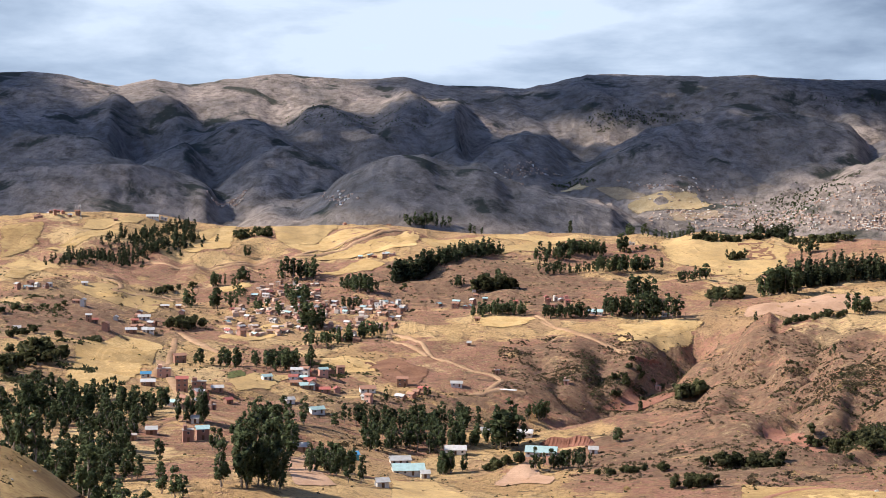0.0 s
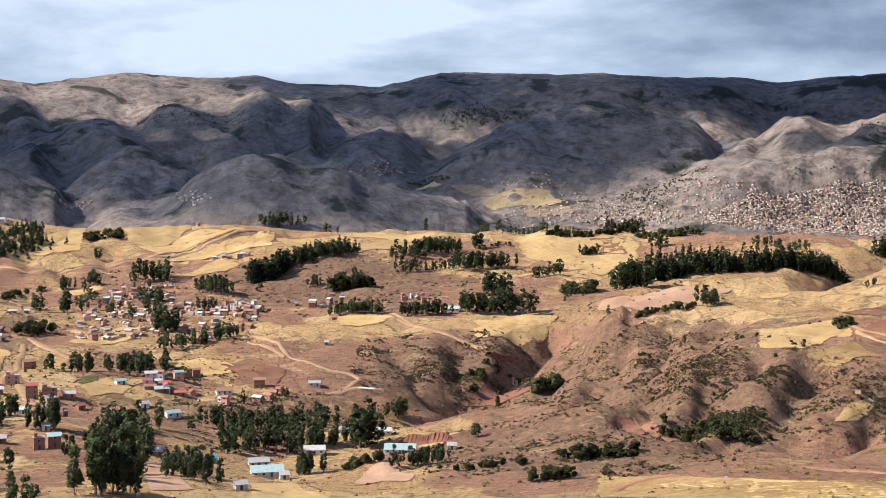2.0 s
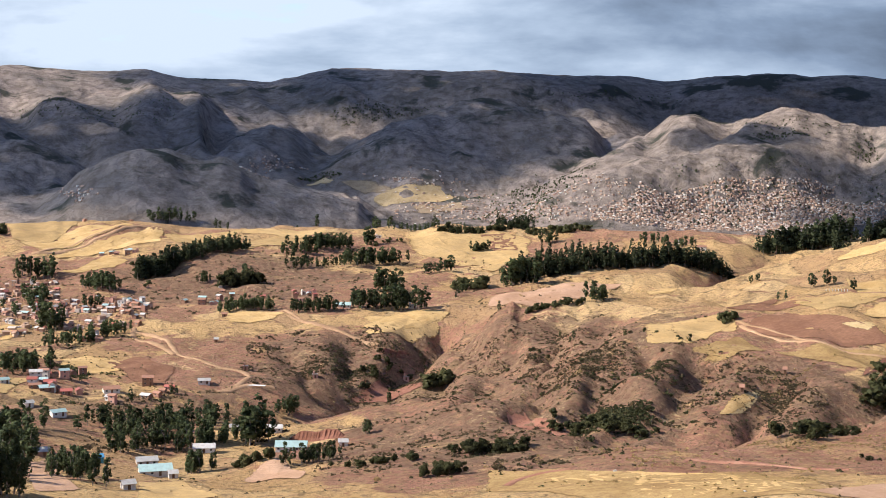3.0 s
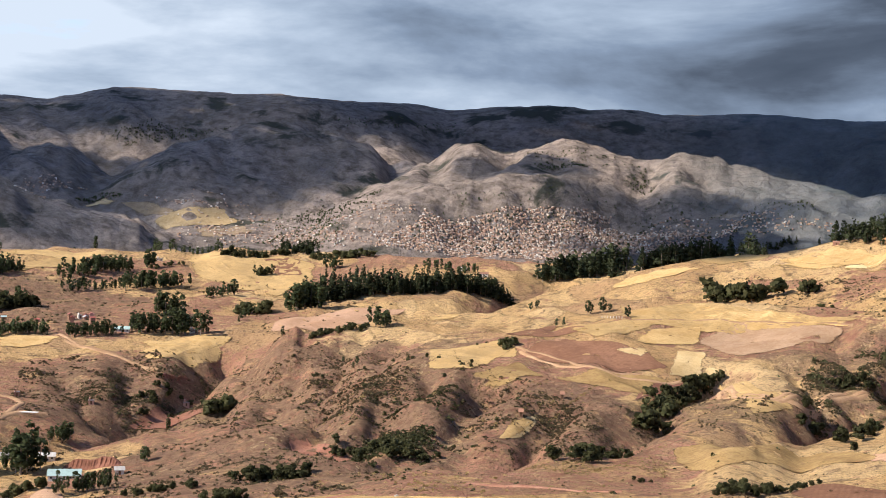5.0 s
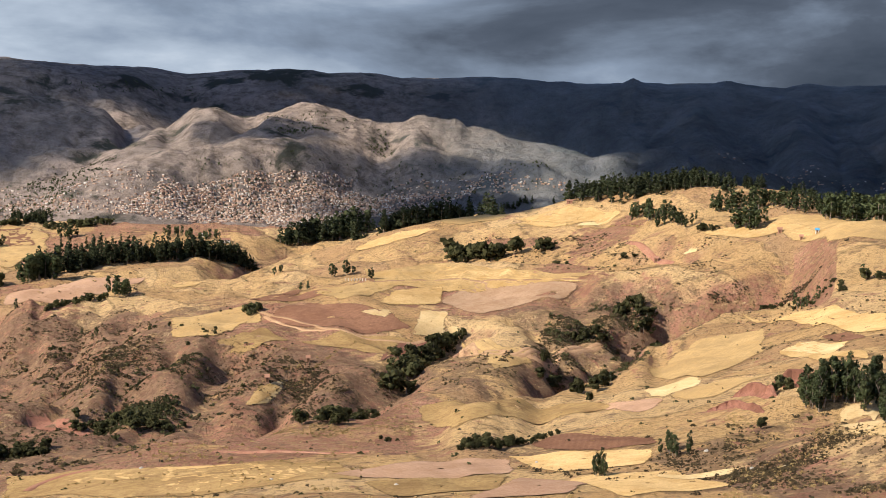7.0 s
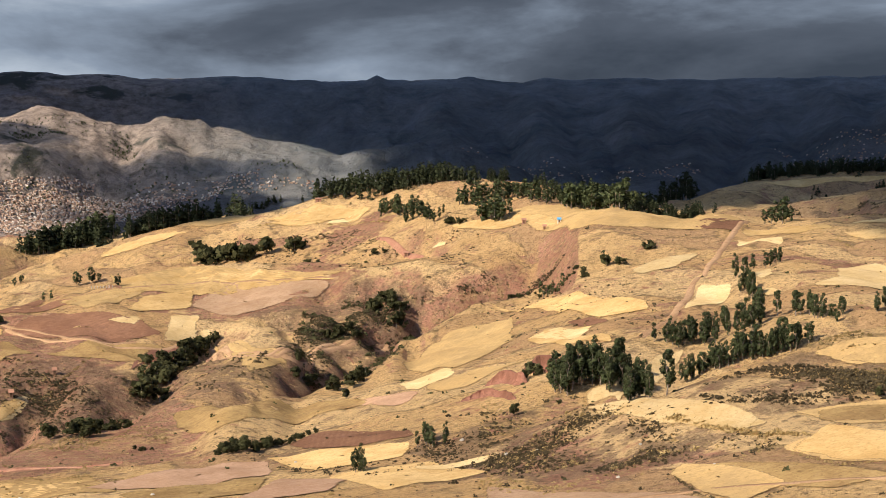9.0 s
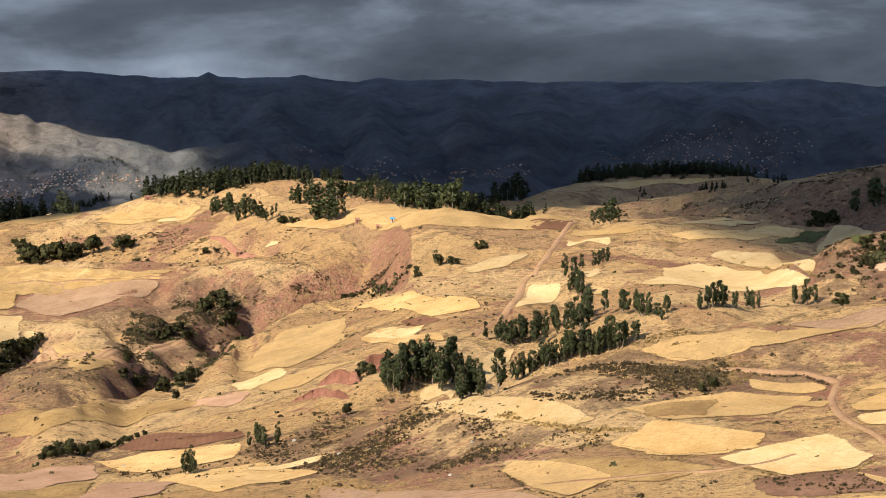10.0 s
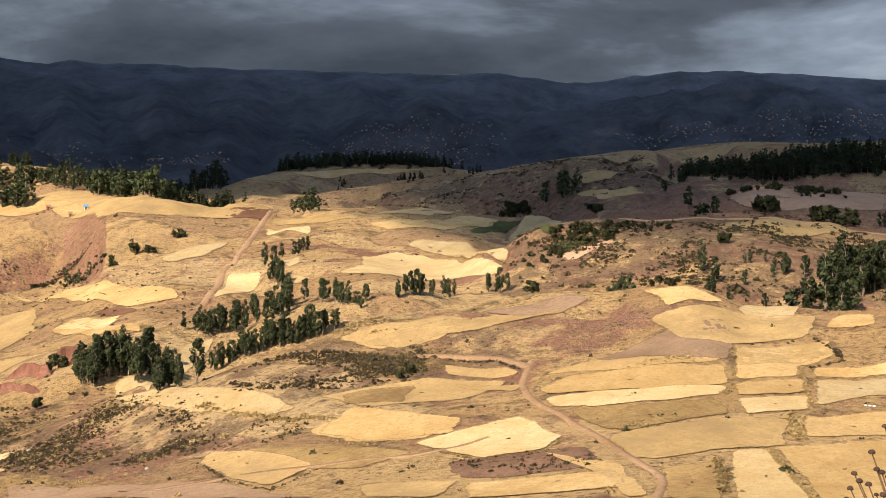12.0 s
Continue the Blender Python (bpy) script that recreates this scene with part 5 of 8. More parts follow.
track("dirt", 3, [(18.5, 809.9), (37.6, 827.8), (51.6, 832.0)])
track("dirt", 1.5, [(295.5, 146.1), (279.9, 140.4), (262.6, 128.9), (250.5, 115.8), (234.5, 100.3), (216.9, 85.4), (212.5, 81.1), (194.7, 74.7)])
track("dirt", 2, [(295.2, 179.3), (298.4, 156.8), (291.5, 144.8)])
track("dirt", 1.4, [(198.6, 177.7), (207.3, 162.4), (214.6, 144.3), (224.8, 129.2), (235.7, 125.3)])

field("straw", [(629.7, 416.7), (703.3, 390.5), (703.8, 366.4), (664.6, 368.8), (628.0, 393.7)])
field("pale", [(622.8, 477.1), (603.9, 430.4), (586.5, 421.6), (601.3, 460.6)])
field("straw", [(658.2, 500.1), (666.6, 457.1), (638.5, 422.6), (627.1, 445.1), (640.5, 486.6)])
field("pale", [(670.5, 439.9), (698.2, 430.0), (730.3, 409.4), (684.6, 406.2)])
field("pale", [(591.9, 359.2), (590.6, 327.6), (518.2, 268.1), (505.5, 262.7), (556.2, 317.3), (580.8, 357.3)])
field("pale", [(542.9, 359.0), (570.6, 357.5), (545.5, 311.2), (503.6, 263.0), (493.3, 261.4), (499.0, 284.5), (471.7, 295.3), (468.9, 323.9), (499.7, 330.3)])
field("green", [(653.9, 364.5), (701.4, 370.7), (721.2, 364.3), (704.1, 359.2), (657.6, 354.3)])
field("pale", [(674.9, 349.4), (866.5, 411.4), (675.9, 317.5), (524.9, 263.6)])
field("green", [(666.3, 343.2), (530.6, 258.5), (542.0, 253.2), (525.4, 255.8)])
field("pale", [(518.3, 463.4), (548.3, 471.0), (572.8, 464.9), (561.8, 454.1), (536.5, 446.2), (510.6, 445.7)])
field("straw", [(507.5, 554.5), (481.7, 462.2), (440.1, 384.0), (428.3, 370.7), (420.2, 390.7), (471.8, 485.2)])
field("plough", [(423.9, 414.6), (425.8, 399.0), (410.1, 376.8), (406.9, 387.2)])
field("pale", [(428.1, 354.4), (477.1, 385.5), (483.0, 371.3), (472.2, 364.4), (443.4, 353.8)])
field("pale", [(496.4, 373.8), (519.4, 378.0), (498.1, 360.9), (487.5, 360.8)])
field("pale", [(480.2, 353.9), (479.0, 345.5), (457.4, 327.6), (467.2, 342.8)])
field("pale", [(308.3, 293.4), (325.4, 294.2), (348.8, 302.2), (360.1, 309.0), (376.1, 309.9), (365.9, 303.5), (345.1, 291.8), (331.9, 288.9), (266.3, 241.2)])
field("stubble", [(666.5, 706.6), (712.4, 612.3), (714.8, 543.2), (636.6, 508.5), (598.3, 552.1), (636.9, 675.1)])
field("plough", [(646.4, 524.9), (715.3, 539.0), (645.2, 494.3), (632.3, 513.4)])
field("straw", [(391.4, 405.5), (414.7, 416.7), (379.5, 347.3), (367.4, 336.2), (380.3, 376.3)])
field("pale", [(398.3, 412.7), (416.5, 412.1), (400.7, 378.3), (386.2, 373.3)])
field("tan", [(334.5, 181.4), (353.7, 162.9), (351.6, 155.9), (336.4, 156.5), (329.2, 169.9)])
field("straw", [(359.7, 143.3), (362.3, 129.4), (358.9, 118.4), (340.0, 128.9)])
field("pink", [(790.8, 263.4), (804.1, 248.9), (837.5, 182.9), (783.5, 170.8), (744.6, 206.5), (734.6, 241.3)])
field("stubble", [(1318.6, 490.3), (1292.1, 415.3), (1286.1, 364.4), (1133.0, 359.1), (1290.5, 459.4)])
field("straw", [(1118.6, 836.4), (1160.1, 796.3), (1221.9, 712.6), (1187.5, 745.6), (1131.9, 804.2)])
field("stubble", [(928.9, 434.9), (955.0, 410.2), (952.1, 399.9), (915.3, 401.7)])
field("pink", [(510.3, 240.6), (535.6, 229.2), (529.1, 223.8), (506.3, 233.6)])
field("stubble", [(898.8, 416.1), (903.0, 370.4), (882.7, 345.5), (880.1, 385.9)])
field("stubble", [(582.7, 206.5), (621.4, 177.3), (631.2, 144.1), (576.3, 164.2), (568.6, 188.8)])
track("dirt", 3, [(710.9, 535.7), (573.7, 450.5), (477.7, 389.2), (427.5, 356.8), (374.8, 329.5)])
track("dirt", 2.5, [(827.1, 362.4), (592.0, 234.0), (602.1, 210.8), (621.4, 177.3), (631.4, 137.2)])
field("straw", [(627.6, 958.4), (673.2, 915.8), (663.3, 868.8), (645.3, 867.1), (629.1, 897.0)])
field("straw", [(642.9, 878.5), (673.2, 889.3), (659.7, 856.9), (634.3, 845.2)])
field("pale", [(601.0, 721.5), (612.1, 713.8), (603.9, 701.4), (601.7, 713.4)])
field("straw", [(626.2, 730.1), (662.7, 699.9), (632.3, 605.2), (633.0, 646.9), (628.0, 696.9)])
field("straw", [(397.9, 413.5), (413.9, 412.7), (406.2, 382.3), (396.2, 379.1), (391.0, 393.1)])
field("pale", [(335.6, 422.4), (362.5, 423.1), (352.3, 404.4), (325.9, 396.6)])
field("stubble", [(854.2, 1556.5), (620.9, 1007.7), (978.7, 1481.3), (627.2, 974.5), (589.4, 1017.8)])
field("stubble", [(378.4, 472.2), (433.5, 505.9), (457.2, 482.9), (407.5, 430.5), (359.0, 412.1)])
track("dirt", 3, [(392.2, 667.5), (377.7, 609.6), (374.6, 568.8), (415.0, 593.1), (448.2, 603.4), (485.3, 615.7)])
track("dirt", 2.5, [(406.7, 784.7), (455.5, 774.0), (486.1, 736.8), (510.7, 698.5)])
track("redroad", 4, [(605.7, 780.5), (595.3, 742.0), (592.6, 714.5)])
field("straw", [(-78.2, 857.7), (-64.6, 914.2), (-32.3, 861.9), (-49.1, 846.4), (-69.5, 839.0)])
field("straw", [(-154.8, 934.4), (-130.0, 1044.3), (-106.0, 1041.4), (-116.5, 1002.8), (-138.4, 927.8)])
field("straw", [(-52.4, 1514.0), (-26.0, 1603.3), (-26.4, 1456.0), (-78.4, 1425.7)])
field("stubble", [(140.5, 1038.3), (173.8, 1059.6), (201.6, 1044.7), (186.2, 1029.8), (141.0, 1009.9)])
field("straw", [(-362.9, 1155.4), (-347.7, 1184.8), (-345.7, 1130.3), (-360.2, 1117.3)])
field("straw", [(-297.9, 1108.2), (-263.9, 1099.7), (-251.1, 1103.2), (-275.5, 1074.1)])
field("stubble", [(48.7, 1566.5), (143.8, 1624.5), (177.5, 1567.7), (108.3, 1498.1)])
field("stubble", [(249.6, 1575.8), (341.5, 1524.0), (375.9, 1485.5), (297.3, 1400.2), (240.9, 1479.9)])
field("straw", [(-395.2, 1327.9), (-373.2, 1388.4), (-347.9, 1449.5), (-332.2, 1433.0), (-369.8, 1355.2)])
field("rough", [(-458.2, 1422.3), (-417.3, 1442.2), (-401.6, 1368.4), (-410.2, 1272.9)])
field("straw", [(-171.5, 1469.2), (-93.9, 1581.9), (-53.5, 1541.6), (-111.0, 1467.8), (-142.5, 1421.6)])
track("dirt", 4, [(-8.0, 922.7), (-37.6, 995.6), (-39.1, 1033.5)])
track("dirt", 3, [(77.1, 1050.3), (95.5, 1014.2), (113.1, 983.6), (132.5, 961.3)])
track("dirt", 3, [(-318.6, 1222.7), (-293.4, 1181.8), (-272.1, 1195.3), (-229.6, 1155.0), (-206.0, 1105.4)])
track("dirt", 4, [(-178.0, 934.9), (-157.4, 905.4), (-143.3, 887.6)])
track("dirt", 4, [(-155.0, 720.3), (-165.6, 833.6), (-179.1, 920.7)])
track("dirt", 3, [(-260.8, 1311.5), (-204.8, 1369.6), (-153.0, 1411.4), (-111.6, 1475.1), (-47.3, 1547.6)])
field("rough", [(274.8, 488.9), (289.9, 487.2), (328.2, 444.7), (317.4, 415.5), (290.2, 428.8), (250.7, 420.9), (258.8, 460.3)])
field("plough", [(250.2, 372.7), (270.1, 378.3), (265.8, 327.7), (256.4, 313.4), (243.0, 340.2)])
field("straw", [(228.8, 353.2), (241.8, 341.4), (251.2, 309.6), (234.9, 291.7), (217.7, 307.2)])
field("pink", [(162.2, 338.5), (203.1, 360.8), (226.7, 346.7), (212.4, 321.8), (177.3, 314.7)])
field("pink", [(165.8, 272.5), (209.0, 308.1), (204.9, 276.7), (187.4, 261.9)])
field("rough", [(163.2, 320.1), (206.9, 316.3), (183.0, 284.7), (155.9, 290.6)])
field("pale", [(223.8, 275.4), (238.0, 259.3), (231.8, 254.5), (220.7, 267.1)])
field("straw", [(110.4, 422.9), (146.6, 402.6), (176.8, 369.2), (158.7, 331.3), (117.8, 368.3)])
field("pink", [(320.3, 426.6), (324.4, 394.0), (304.1, 375.4), (301.9, 391.8)])
field("stubble", [(332.7, 400.8), (357.8, 397.8), (356.1, 368.6), (315.0, 367.2)])
track("redroad", 3, [(162.9, 431.2), (174.4, 425.2), (187.3, 417.2), (198.2, 405.4), (206.3, 400.8)])
track("redroad", 3, [(98.4, 415.6), (109.0, 431.2), (123.0, 430.4)])
field("plough", [(309.1, 738.2), (343.3, 750.9), (374.2, 708.2), (375.0, 675.3), (343.2, 668.8), (318.1, 695.4)])
field("rough", [(296.5, 662.1), (327.7, 672.3), (367.4, 661.5), (325.0, 614.3)])
field("tan", [(433.8, 745.4), (468.5, 761.4), (507.5, 696.7), (466.8, 692.6), (426.2, 691.9), (424.1, 732.1)])
field("pale", [(366.8, 664.2), (399.1, 712.2), (417.9, 711.1), (391.3, 671.5)])
field("pale", [(391.3, 671.5), (402.2, 684.0), (408.0, 679.6), (400.1, 673.8)])
field("pale", [(355.7, 711.5), (380.7, 713.3), (367.3, 694.9)])
field("straw", [(377.9, 729.9), (404.4, 758.2), (445.9, 766.4), (421.1, 726.8)])
field("red", [(314.6, 603.5), (353.8, 655.9), (387.9, 665.5), (351.0, 631.4)])
field("stubble", [(403.1, 672.4), (379.5, 567.0), (368.0, 554.6), (375.3, 608.6)])
field("pale", [(226.9, 563.2), (239.5, 577.8), (261.6, 596.7), (253.2, 580.6), (237.8, 567.0)])
field("plough", [(313.5, 775.1), (366.9, 802.8), (375.7, 771.7), (343.0, 766.7)])
field("straw", [(444.2, 793.5), (476.8, 804.7), (510.9, 695.5), (489.0, 726.2)])
field("stubble", [(363.3, 794.8), (405.9, 784.4), (438.9, 784.0), (401.6, 760.4), (357.9, 734.8)])
field("straw", [(624.6, 963.2), (660.4, 933.1), (672.8, 910.6), (628.5, 887.5)])
field("rough", [(250.2, 663.6), (290.2, 692.9), (294.3, 664.5), (266.4, 650.4)])
field("straw", [(501.2, 1019.8), (555.0, 1032.1), (578.9, 996.8), (524.7, 994.8)])
field("stubble", [(380.2, 562.9), (379.3, 566.7), (378.7, 614.1), (343.9, 542.2)])
field("stubble", [(275.1, 757.4), (313.8, 749.6), (303.8, 742.3), (257.8, 692.3)])
track("dirt", 2, [(311.4, 748.0), (321.3, 717.8), (328.6, 674.2), (351.9, 665.5)])
track("dirt", 2.5, [(399.4, 666.2), (367.3, 579.3), (382.4, 566.3), (427.5, 600.8), (489.5, 615.8)])
field("stubble", [(331.8, 130.4), (355.0, 115.6), (363.8, 95.3), (339.9, 91.7), (316.8, 104.2), (312.0, 115.2)])
field("stubble", [(285.3, 138.0), (298.8, 124.1), (313.5, 103.8), (299.8, 99.8), (286.7, 116.3)])
field("straw", [(316.1, 102.6), (340.0, 86.1), (328.1, 81.6), (313.5, 85.6), (297.7, 96.5)])
field("stubble", [(260.1, 183.9), (284.2, 167.8), (283.0, 145.6), (267.7, 144.7), (251.5, 162.7)])
field("stubble", [(236.4, 170.0), (249.2, 164.1), (245.6, 136.6), (232.5, 138.3), (228.4, 153.0)])
field("rough", [(224.5, 178.7), (226.0, 154.1), (223.4, 134.1), (210.8, 138.6), (210.7, 156.7)])
field("stubble", [(299.8, 205.0), (323.7, 184.3), (326.0, 176.8), (305.0, 176.8), (294.6, 190.9)])
field("straw", [(230.8, 97.6), (260.5, 75.1), (247.6, 69.2), (232.2, 76.8), (221.0, 86.0)])
field("stubble", [(199.1, 130.9), (204.4, 113.5), (189.7, 111.5), (189.0, 124.2)])


# ---------------------------------------------------------------- trees
def leaf_material(name, a, b_, tip):
    m, add, link, b = material(name, 0.75, spec=0.15)
    geo = add("ShaderNodeNewGeometry")
    info = add("ShaderNodeObjectInfo")
    c = mixed(add, link, geo.outputs["Random Per Island"], a, b_)
    c = mixed(add, link, calc(add, link, "MULTIPLY", noise_at(add, link, geo.outputs["Position"], 0.25, 4, 0.6, 0.5, 0.75), 0.6), c, tip)
    hsv = add("ShaderNodeHueSaturation")
    link(ranged(add, link, info.outputs["Random"], 0, 1, 0.75, 1.25), hsv.inputs["Value"])
    link(c, hsv.inputs["Color"])
    link(hsv.outputs[0], b.inputs["Base Color"])
    # leaves let some of the sun through
    through_leaf, both = add("ShaderNodeBsdfTranslucent"), add("ShaderNodeMixShader", Fac=0.4)
    link(hsv.outputs[0], through_leaf.inputs["Color"])
    link(b.outputs[0], both.inputs[1])
    link(through_leaf.outputs[0], both.inputs[2])
    link(both.outputs[0], [n for n in m.node_tree.nodes if n.type == "OUTPUT_MATERIAL"][0].inputs[0])
    return m


MAT_LEAF = {"e": leaf_material("eucalyptus_leaf", (0.060, 0.078, 0.036), (0.118, 0.14, 0.064), (0.15, 0.16, 0.08)),
            "p": leaf_material("pine_needle", (0.042, 0.054, 0.03), (0.078, 0.092, 0.044), (0.09, 0.098, 0.048)),
            "b": leaf_material("scrub_leaf", (0.058, 0.064, 0.027), (0.115, 0.112, 0.05), (0.16, 0.14, 0.07))}
MAT_BARK, _add, _link, _b = material("grey_bark", 0.9)
_geo = _add("ShaderNodeNewGeometry")
_link(mixed(_add, _link, noise_at(_add, _link, _geo.outputs["Position"], 2.5, 5), (0.16, 0.12, 0.09), (0.36, 0.30, 0.24)), _b.inputs["Base Color"])


def crown_arrays(seed, sort, clumps):
    """A crown for a tree one metre high: lobes of leaf sprays, uneven and with gaps."""
    g = np.random.default_rng(seed)
    if sort == "e":
        lobes = 20
        h = np.sort(g.uniform(0.13, 0.95, lobes))
        reach = 0.10 * np.sin(np.pi * np.clip((h - 0.08) / 0.95, 0, 1)) ** 0.7
        size = g.uniform(0.042, 0.078, lobes)
        tall = 1.5
    elif sort == "p":
        lobes = 9
        h = np.linspace(0.20, 0.95, lobes)
        reach = 0.15 * (1.02 - h)
        size = 0.05 + 0.10 * (1 - h) + g.uniform(0, 0.02, lobes)
        tall = 1.0
    else:
        lobes = 9
        h = g.uniform(0.22, 0.80, lobes)
        reach = g.uniform(0.05, 0.36, lobes)
        size = g.uniform(0.12, 0.22, lobes)
        tall = 0.85
    turn = g.uniform(0, 2 * np.pi, lobes)
    mid = np.column_stack([reach * np.cos(turn), reach * np.sin(turn), h])
    pick = g.choice(lobes, clumps, p=size ** 2 / (size ** 2).sum())
    d = g.normal(size=(clumps, 3))
    d /= np.linalg.norm(d, axis=1)[:, None]
    at = mid[pick] + d * (size[pick] * g.uniform(0.45, 1.08, clumps))[:, None] * [1, 1, tall]
    at[:, 2] = np.clip(at[:, 2], 0.04, 1.0)
    spray = (0.034 if sort != "b" else 0.075) * (520 / clumps) ** 0.42 * g.uniform(0.6, 1.35, clumps)
    co, tri = [], []
    ax = g.normal(size=(clumps, 3, 3))
    for k in range(clumps):
        # a spray: a folded diamond
        for a in range(1):
            u = ax[k, a] / np.linalg.norm(ax[k, a])
            w = np.cross(u, ax[k, 2])
            w /= np.linalg.norm(w)
            s = spray[k]
            n0 = len(co)
            fold = np.cross(u, w) * s * 0.35
            if np.cross(u, w) @ (at[k] - mid[pick[k]] + [at[k][0], at[k][1], 0.0]) > 0:
                w = -w
                fold = -fold
            co += [at[k] - u * s, at[k] + w * s * 0.7 - fold, at[k] + u * s, at[k] - w * s * 0.7 - fold]
            tri += [(n0, n0 + 1, n0 + 2), (n0, n0 + 2, n0 + 3)]
    # the crown is shaded as a rounded mass, not spray by spray
    out = (at - mid[pick]) / size[pick][:, None]
    out = out * 0.55 + np.column_stack([at[:, 0], at[:, 1], 0 * h[pick]]) * 5.0 + [0, 0, 0.22] + g.normal(0, 0.22, (clumps, 3))
    out /= np.linalg.norm(out, axis=1)[:, None]
    return np.array(co), np.array(tri), mid, np.repeat(out, 4, axis=0)


def tube(a, b, ra, rb, sides=6):
    a, b = np.array(a, float), np.array(b, float)
    d = (b - a) / np.linalg.norm(b - a)
    u = np.cross(d, [0.3, 0.8, 0.52])
    u /= np.linalg.norm(u)
    w = np.cross(d, u)
    t = np.arange(sides) / sides * 2 * np.pi
    ring = np.cos(t)[:, None] * u + np.sin(t)[:, None] * w
    co = np.vstack([a + ring * ra, b + ring * rb])
    tri = []
    for i in range(sides):
        k = (i + 1) % sides
        tri += [(i, k, sides + k), (i, sides + k, sides + i)]
    return co, np.array(tri)


def joined(pieces):
    co, tri, n = [], [], 0
    for c, t in pieces:
        co.append(c)
        tri.append(t + n)
        n += len(c)
    return np.vstack(co), np.vstack(tri)


def trunk_arrays(seed, sort, mid):
    g = np.random.default_rng(seed + 50)
    bend = g.normal(0, 0.012, (6, 2))
    hs = [-0.03, 0.15, 0.35, 0.55, 0.75, 0.92] if sort != "b" else [-0.05, 0.1, 0.2, 0.3, 0.4, 0.5]
    pts = [np.array([bend[k][0] * k, bend[k][1] * k, hs[k]]) for k in range(6)]
    rad = np.linspace(0.018, 0.003, 6)
    pieces = [tube(pts[k], pts[k + 1], rad[k], rad[k + 1]) for k in range(5)]
    for m in mid[::2]:
        k = int(np.clip(np.searchsorted(hs, m[2] - 0.14) - 1, 0, 4))
        pieces.append(tube(pts[k], m, 0.007, 0.002, 4))
    return joined(pieces)


TREES = {}
for sort, label in (("e", "tall eucalyptus"), ("p", "pine"), ("b", "bushy tree")):
    for k in range(4):
        for fine, clumps in ((2, 1300), (1, 420), (0, 110), (-1, 28)):
            co, tri, mid, nrm = crown_arrays(100 + k + ord(sort) * 7, sort, clumps)
            TREES[sort, k, fine] = (co, tri, nrm, trunk_arrays(k + ord(sort), sort, mid) if fine > 0 else tube((0, 0, -0.05), (0, 0, 0.7), 0.018, 0.006, 4))
TREE_MESH = {}
LABELS = {"e": "tall dark green eucalyptus tree on the dry slope", "p": "dark pine on the ridge", "b": "round olive-green bushy tree among dry grass"}
trees_made = {}


def stand(n, x0, y0, x1, y1, spread):
    g = np.random.default_rng(int(abs(x0 * 7 + y1 * 3 + n)) + 1)
    u = (np.arange(n) + g.uniform(0.1, 0.9, n)) / n
    x = x0 + (x1 - x0) * u + g.normal(0, spread * 0.5, n)
    y = y0 + (y1 - y0) * u + g.normal(0, spread * 0.5, n)
    return g, x, y


def trees(sort, n, h, x0, y0, x1, y1, spread):
    """Trees that one can count, each a thing of its own."""
    g, x, y = stand(n, x0, y0, x1, y1, spread)
    for a, b, z in zip(x, y, ground(x, y)):
        k = int(g.integers(4))
        s = h * g.uniform(0.68, 1.08)
        m = Matrix.LocRotScale((a, b, z - 0.1), Euler((0, 0, g.uniform(0, 6.3))), (s * g.uniform(0.85, 1.2), s * g.uniform(0.85, 1.2), s))
        if (sort, k) in trees_made:
            first = trees_made[sort, k]
            copy_thing(first, m @ Matrix.Diagonal((1 / first.scale.x, 1 / first.scale.y, 1 / first.scale.z, 1)))
            continue
        co, tri, nrm, (tco, ttri) = TREES[sort, k, 2]
        root = tagged(new("tree"), LABELS[sort], "tree", "trees on the slopes")
        part("trunk", sheet("trunk", tco, ttri, MAT_BARK, True), root)
        part("crown", sheet("crown", co, tri, MAT_LEAF[sort], True, normals=nrm), root)
        root.matrix_basis = m
        trees_made[sort, k] = root


def wood(sort, n, h, x0, y0, x1, y1, spread):
    """A close stand, too dense to count."""
    g, x, y = stand(n, x0, y0, x1, y1, spread)
    close_stand(sort, h, x, y, g)


def close_stand(sort, h, x, y, g):
    leaves, bark, shade = [], [], []
    near = np.hypot(x.mean(), y.mean())
    near = 2 if near < 580 and h > 17 and len(x) < 100 else near < 650
    for a, b, z in zip(x, y, ground(x, y)):
        co, tri, nrm, (tco, ttri) = TREES[sort, int(g.integers(4)), int(near)]
        s, t = h * g.uniform(0.62, 1.1), g.uniform(0, 6.3)
        wide = s * g.uniform(0.95, 1.4)
        rot = np.array([[math.cos(t) * wide, -math.sin(t) * wide, 0], [math.sin(t) * wide, math.cos(t) * wide, 0], [0, 0, s]])
        shade.append(nrm @ (rot / [wide, wide, s]).T)
        leaves.append((co @ rot.T + [a, b, z - 0.1], tri))
        bark.append((tco @ rot.T + [a, b, z - 0.1], ttri))
    co, tri = joined(leaves)
    tco, ttri = joined(bark)
    shade.append(np.tile([0.0, 0.0, 0.0], (len(tco), 1)))
    index = np.concatenate([np.zeros(len(tri)), np.ones(len(ttri))])
    me = sheet("wood", np.vstack([co, tco]), np.vstack([tri, ttri + len(co)]), [MAT_LEAF[sort], MAT_BARK], True, index, np.vstack(shade))
    tagged(new("wood", me), {"e": "close stand of dark eucalyptus trees", "p": "dense dark conifer plantation", "b": "thicket of olive-green scrub"}[sort], "woodland", "woods", "stuff")


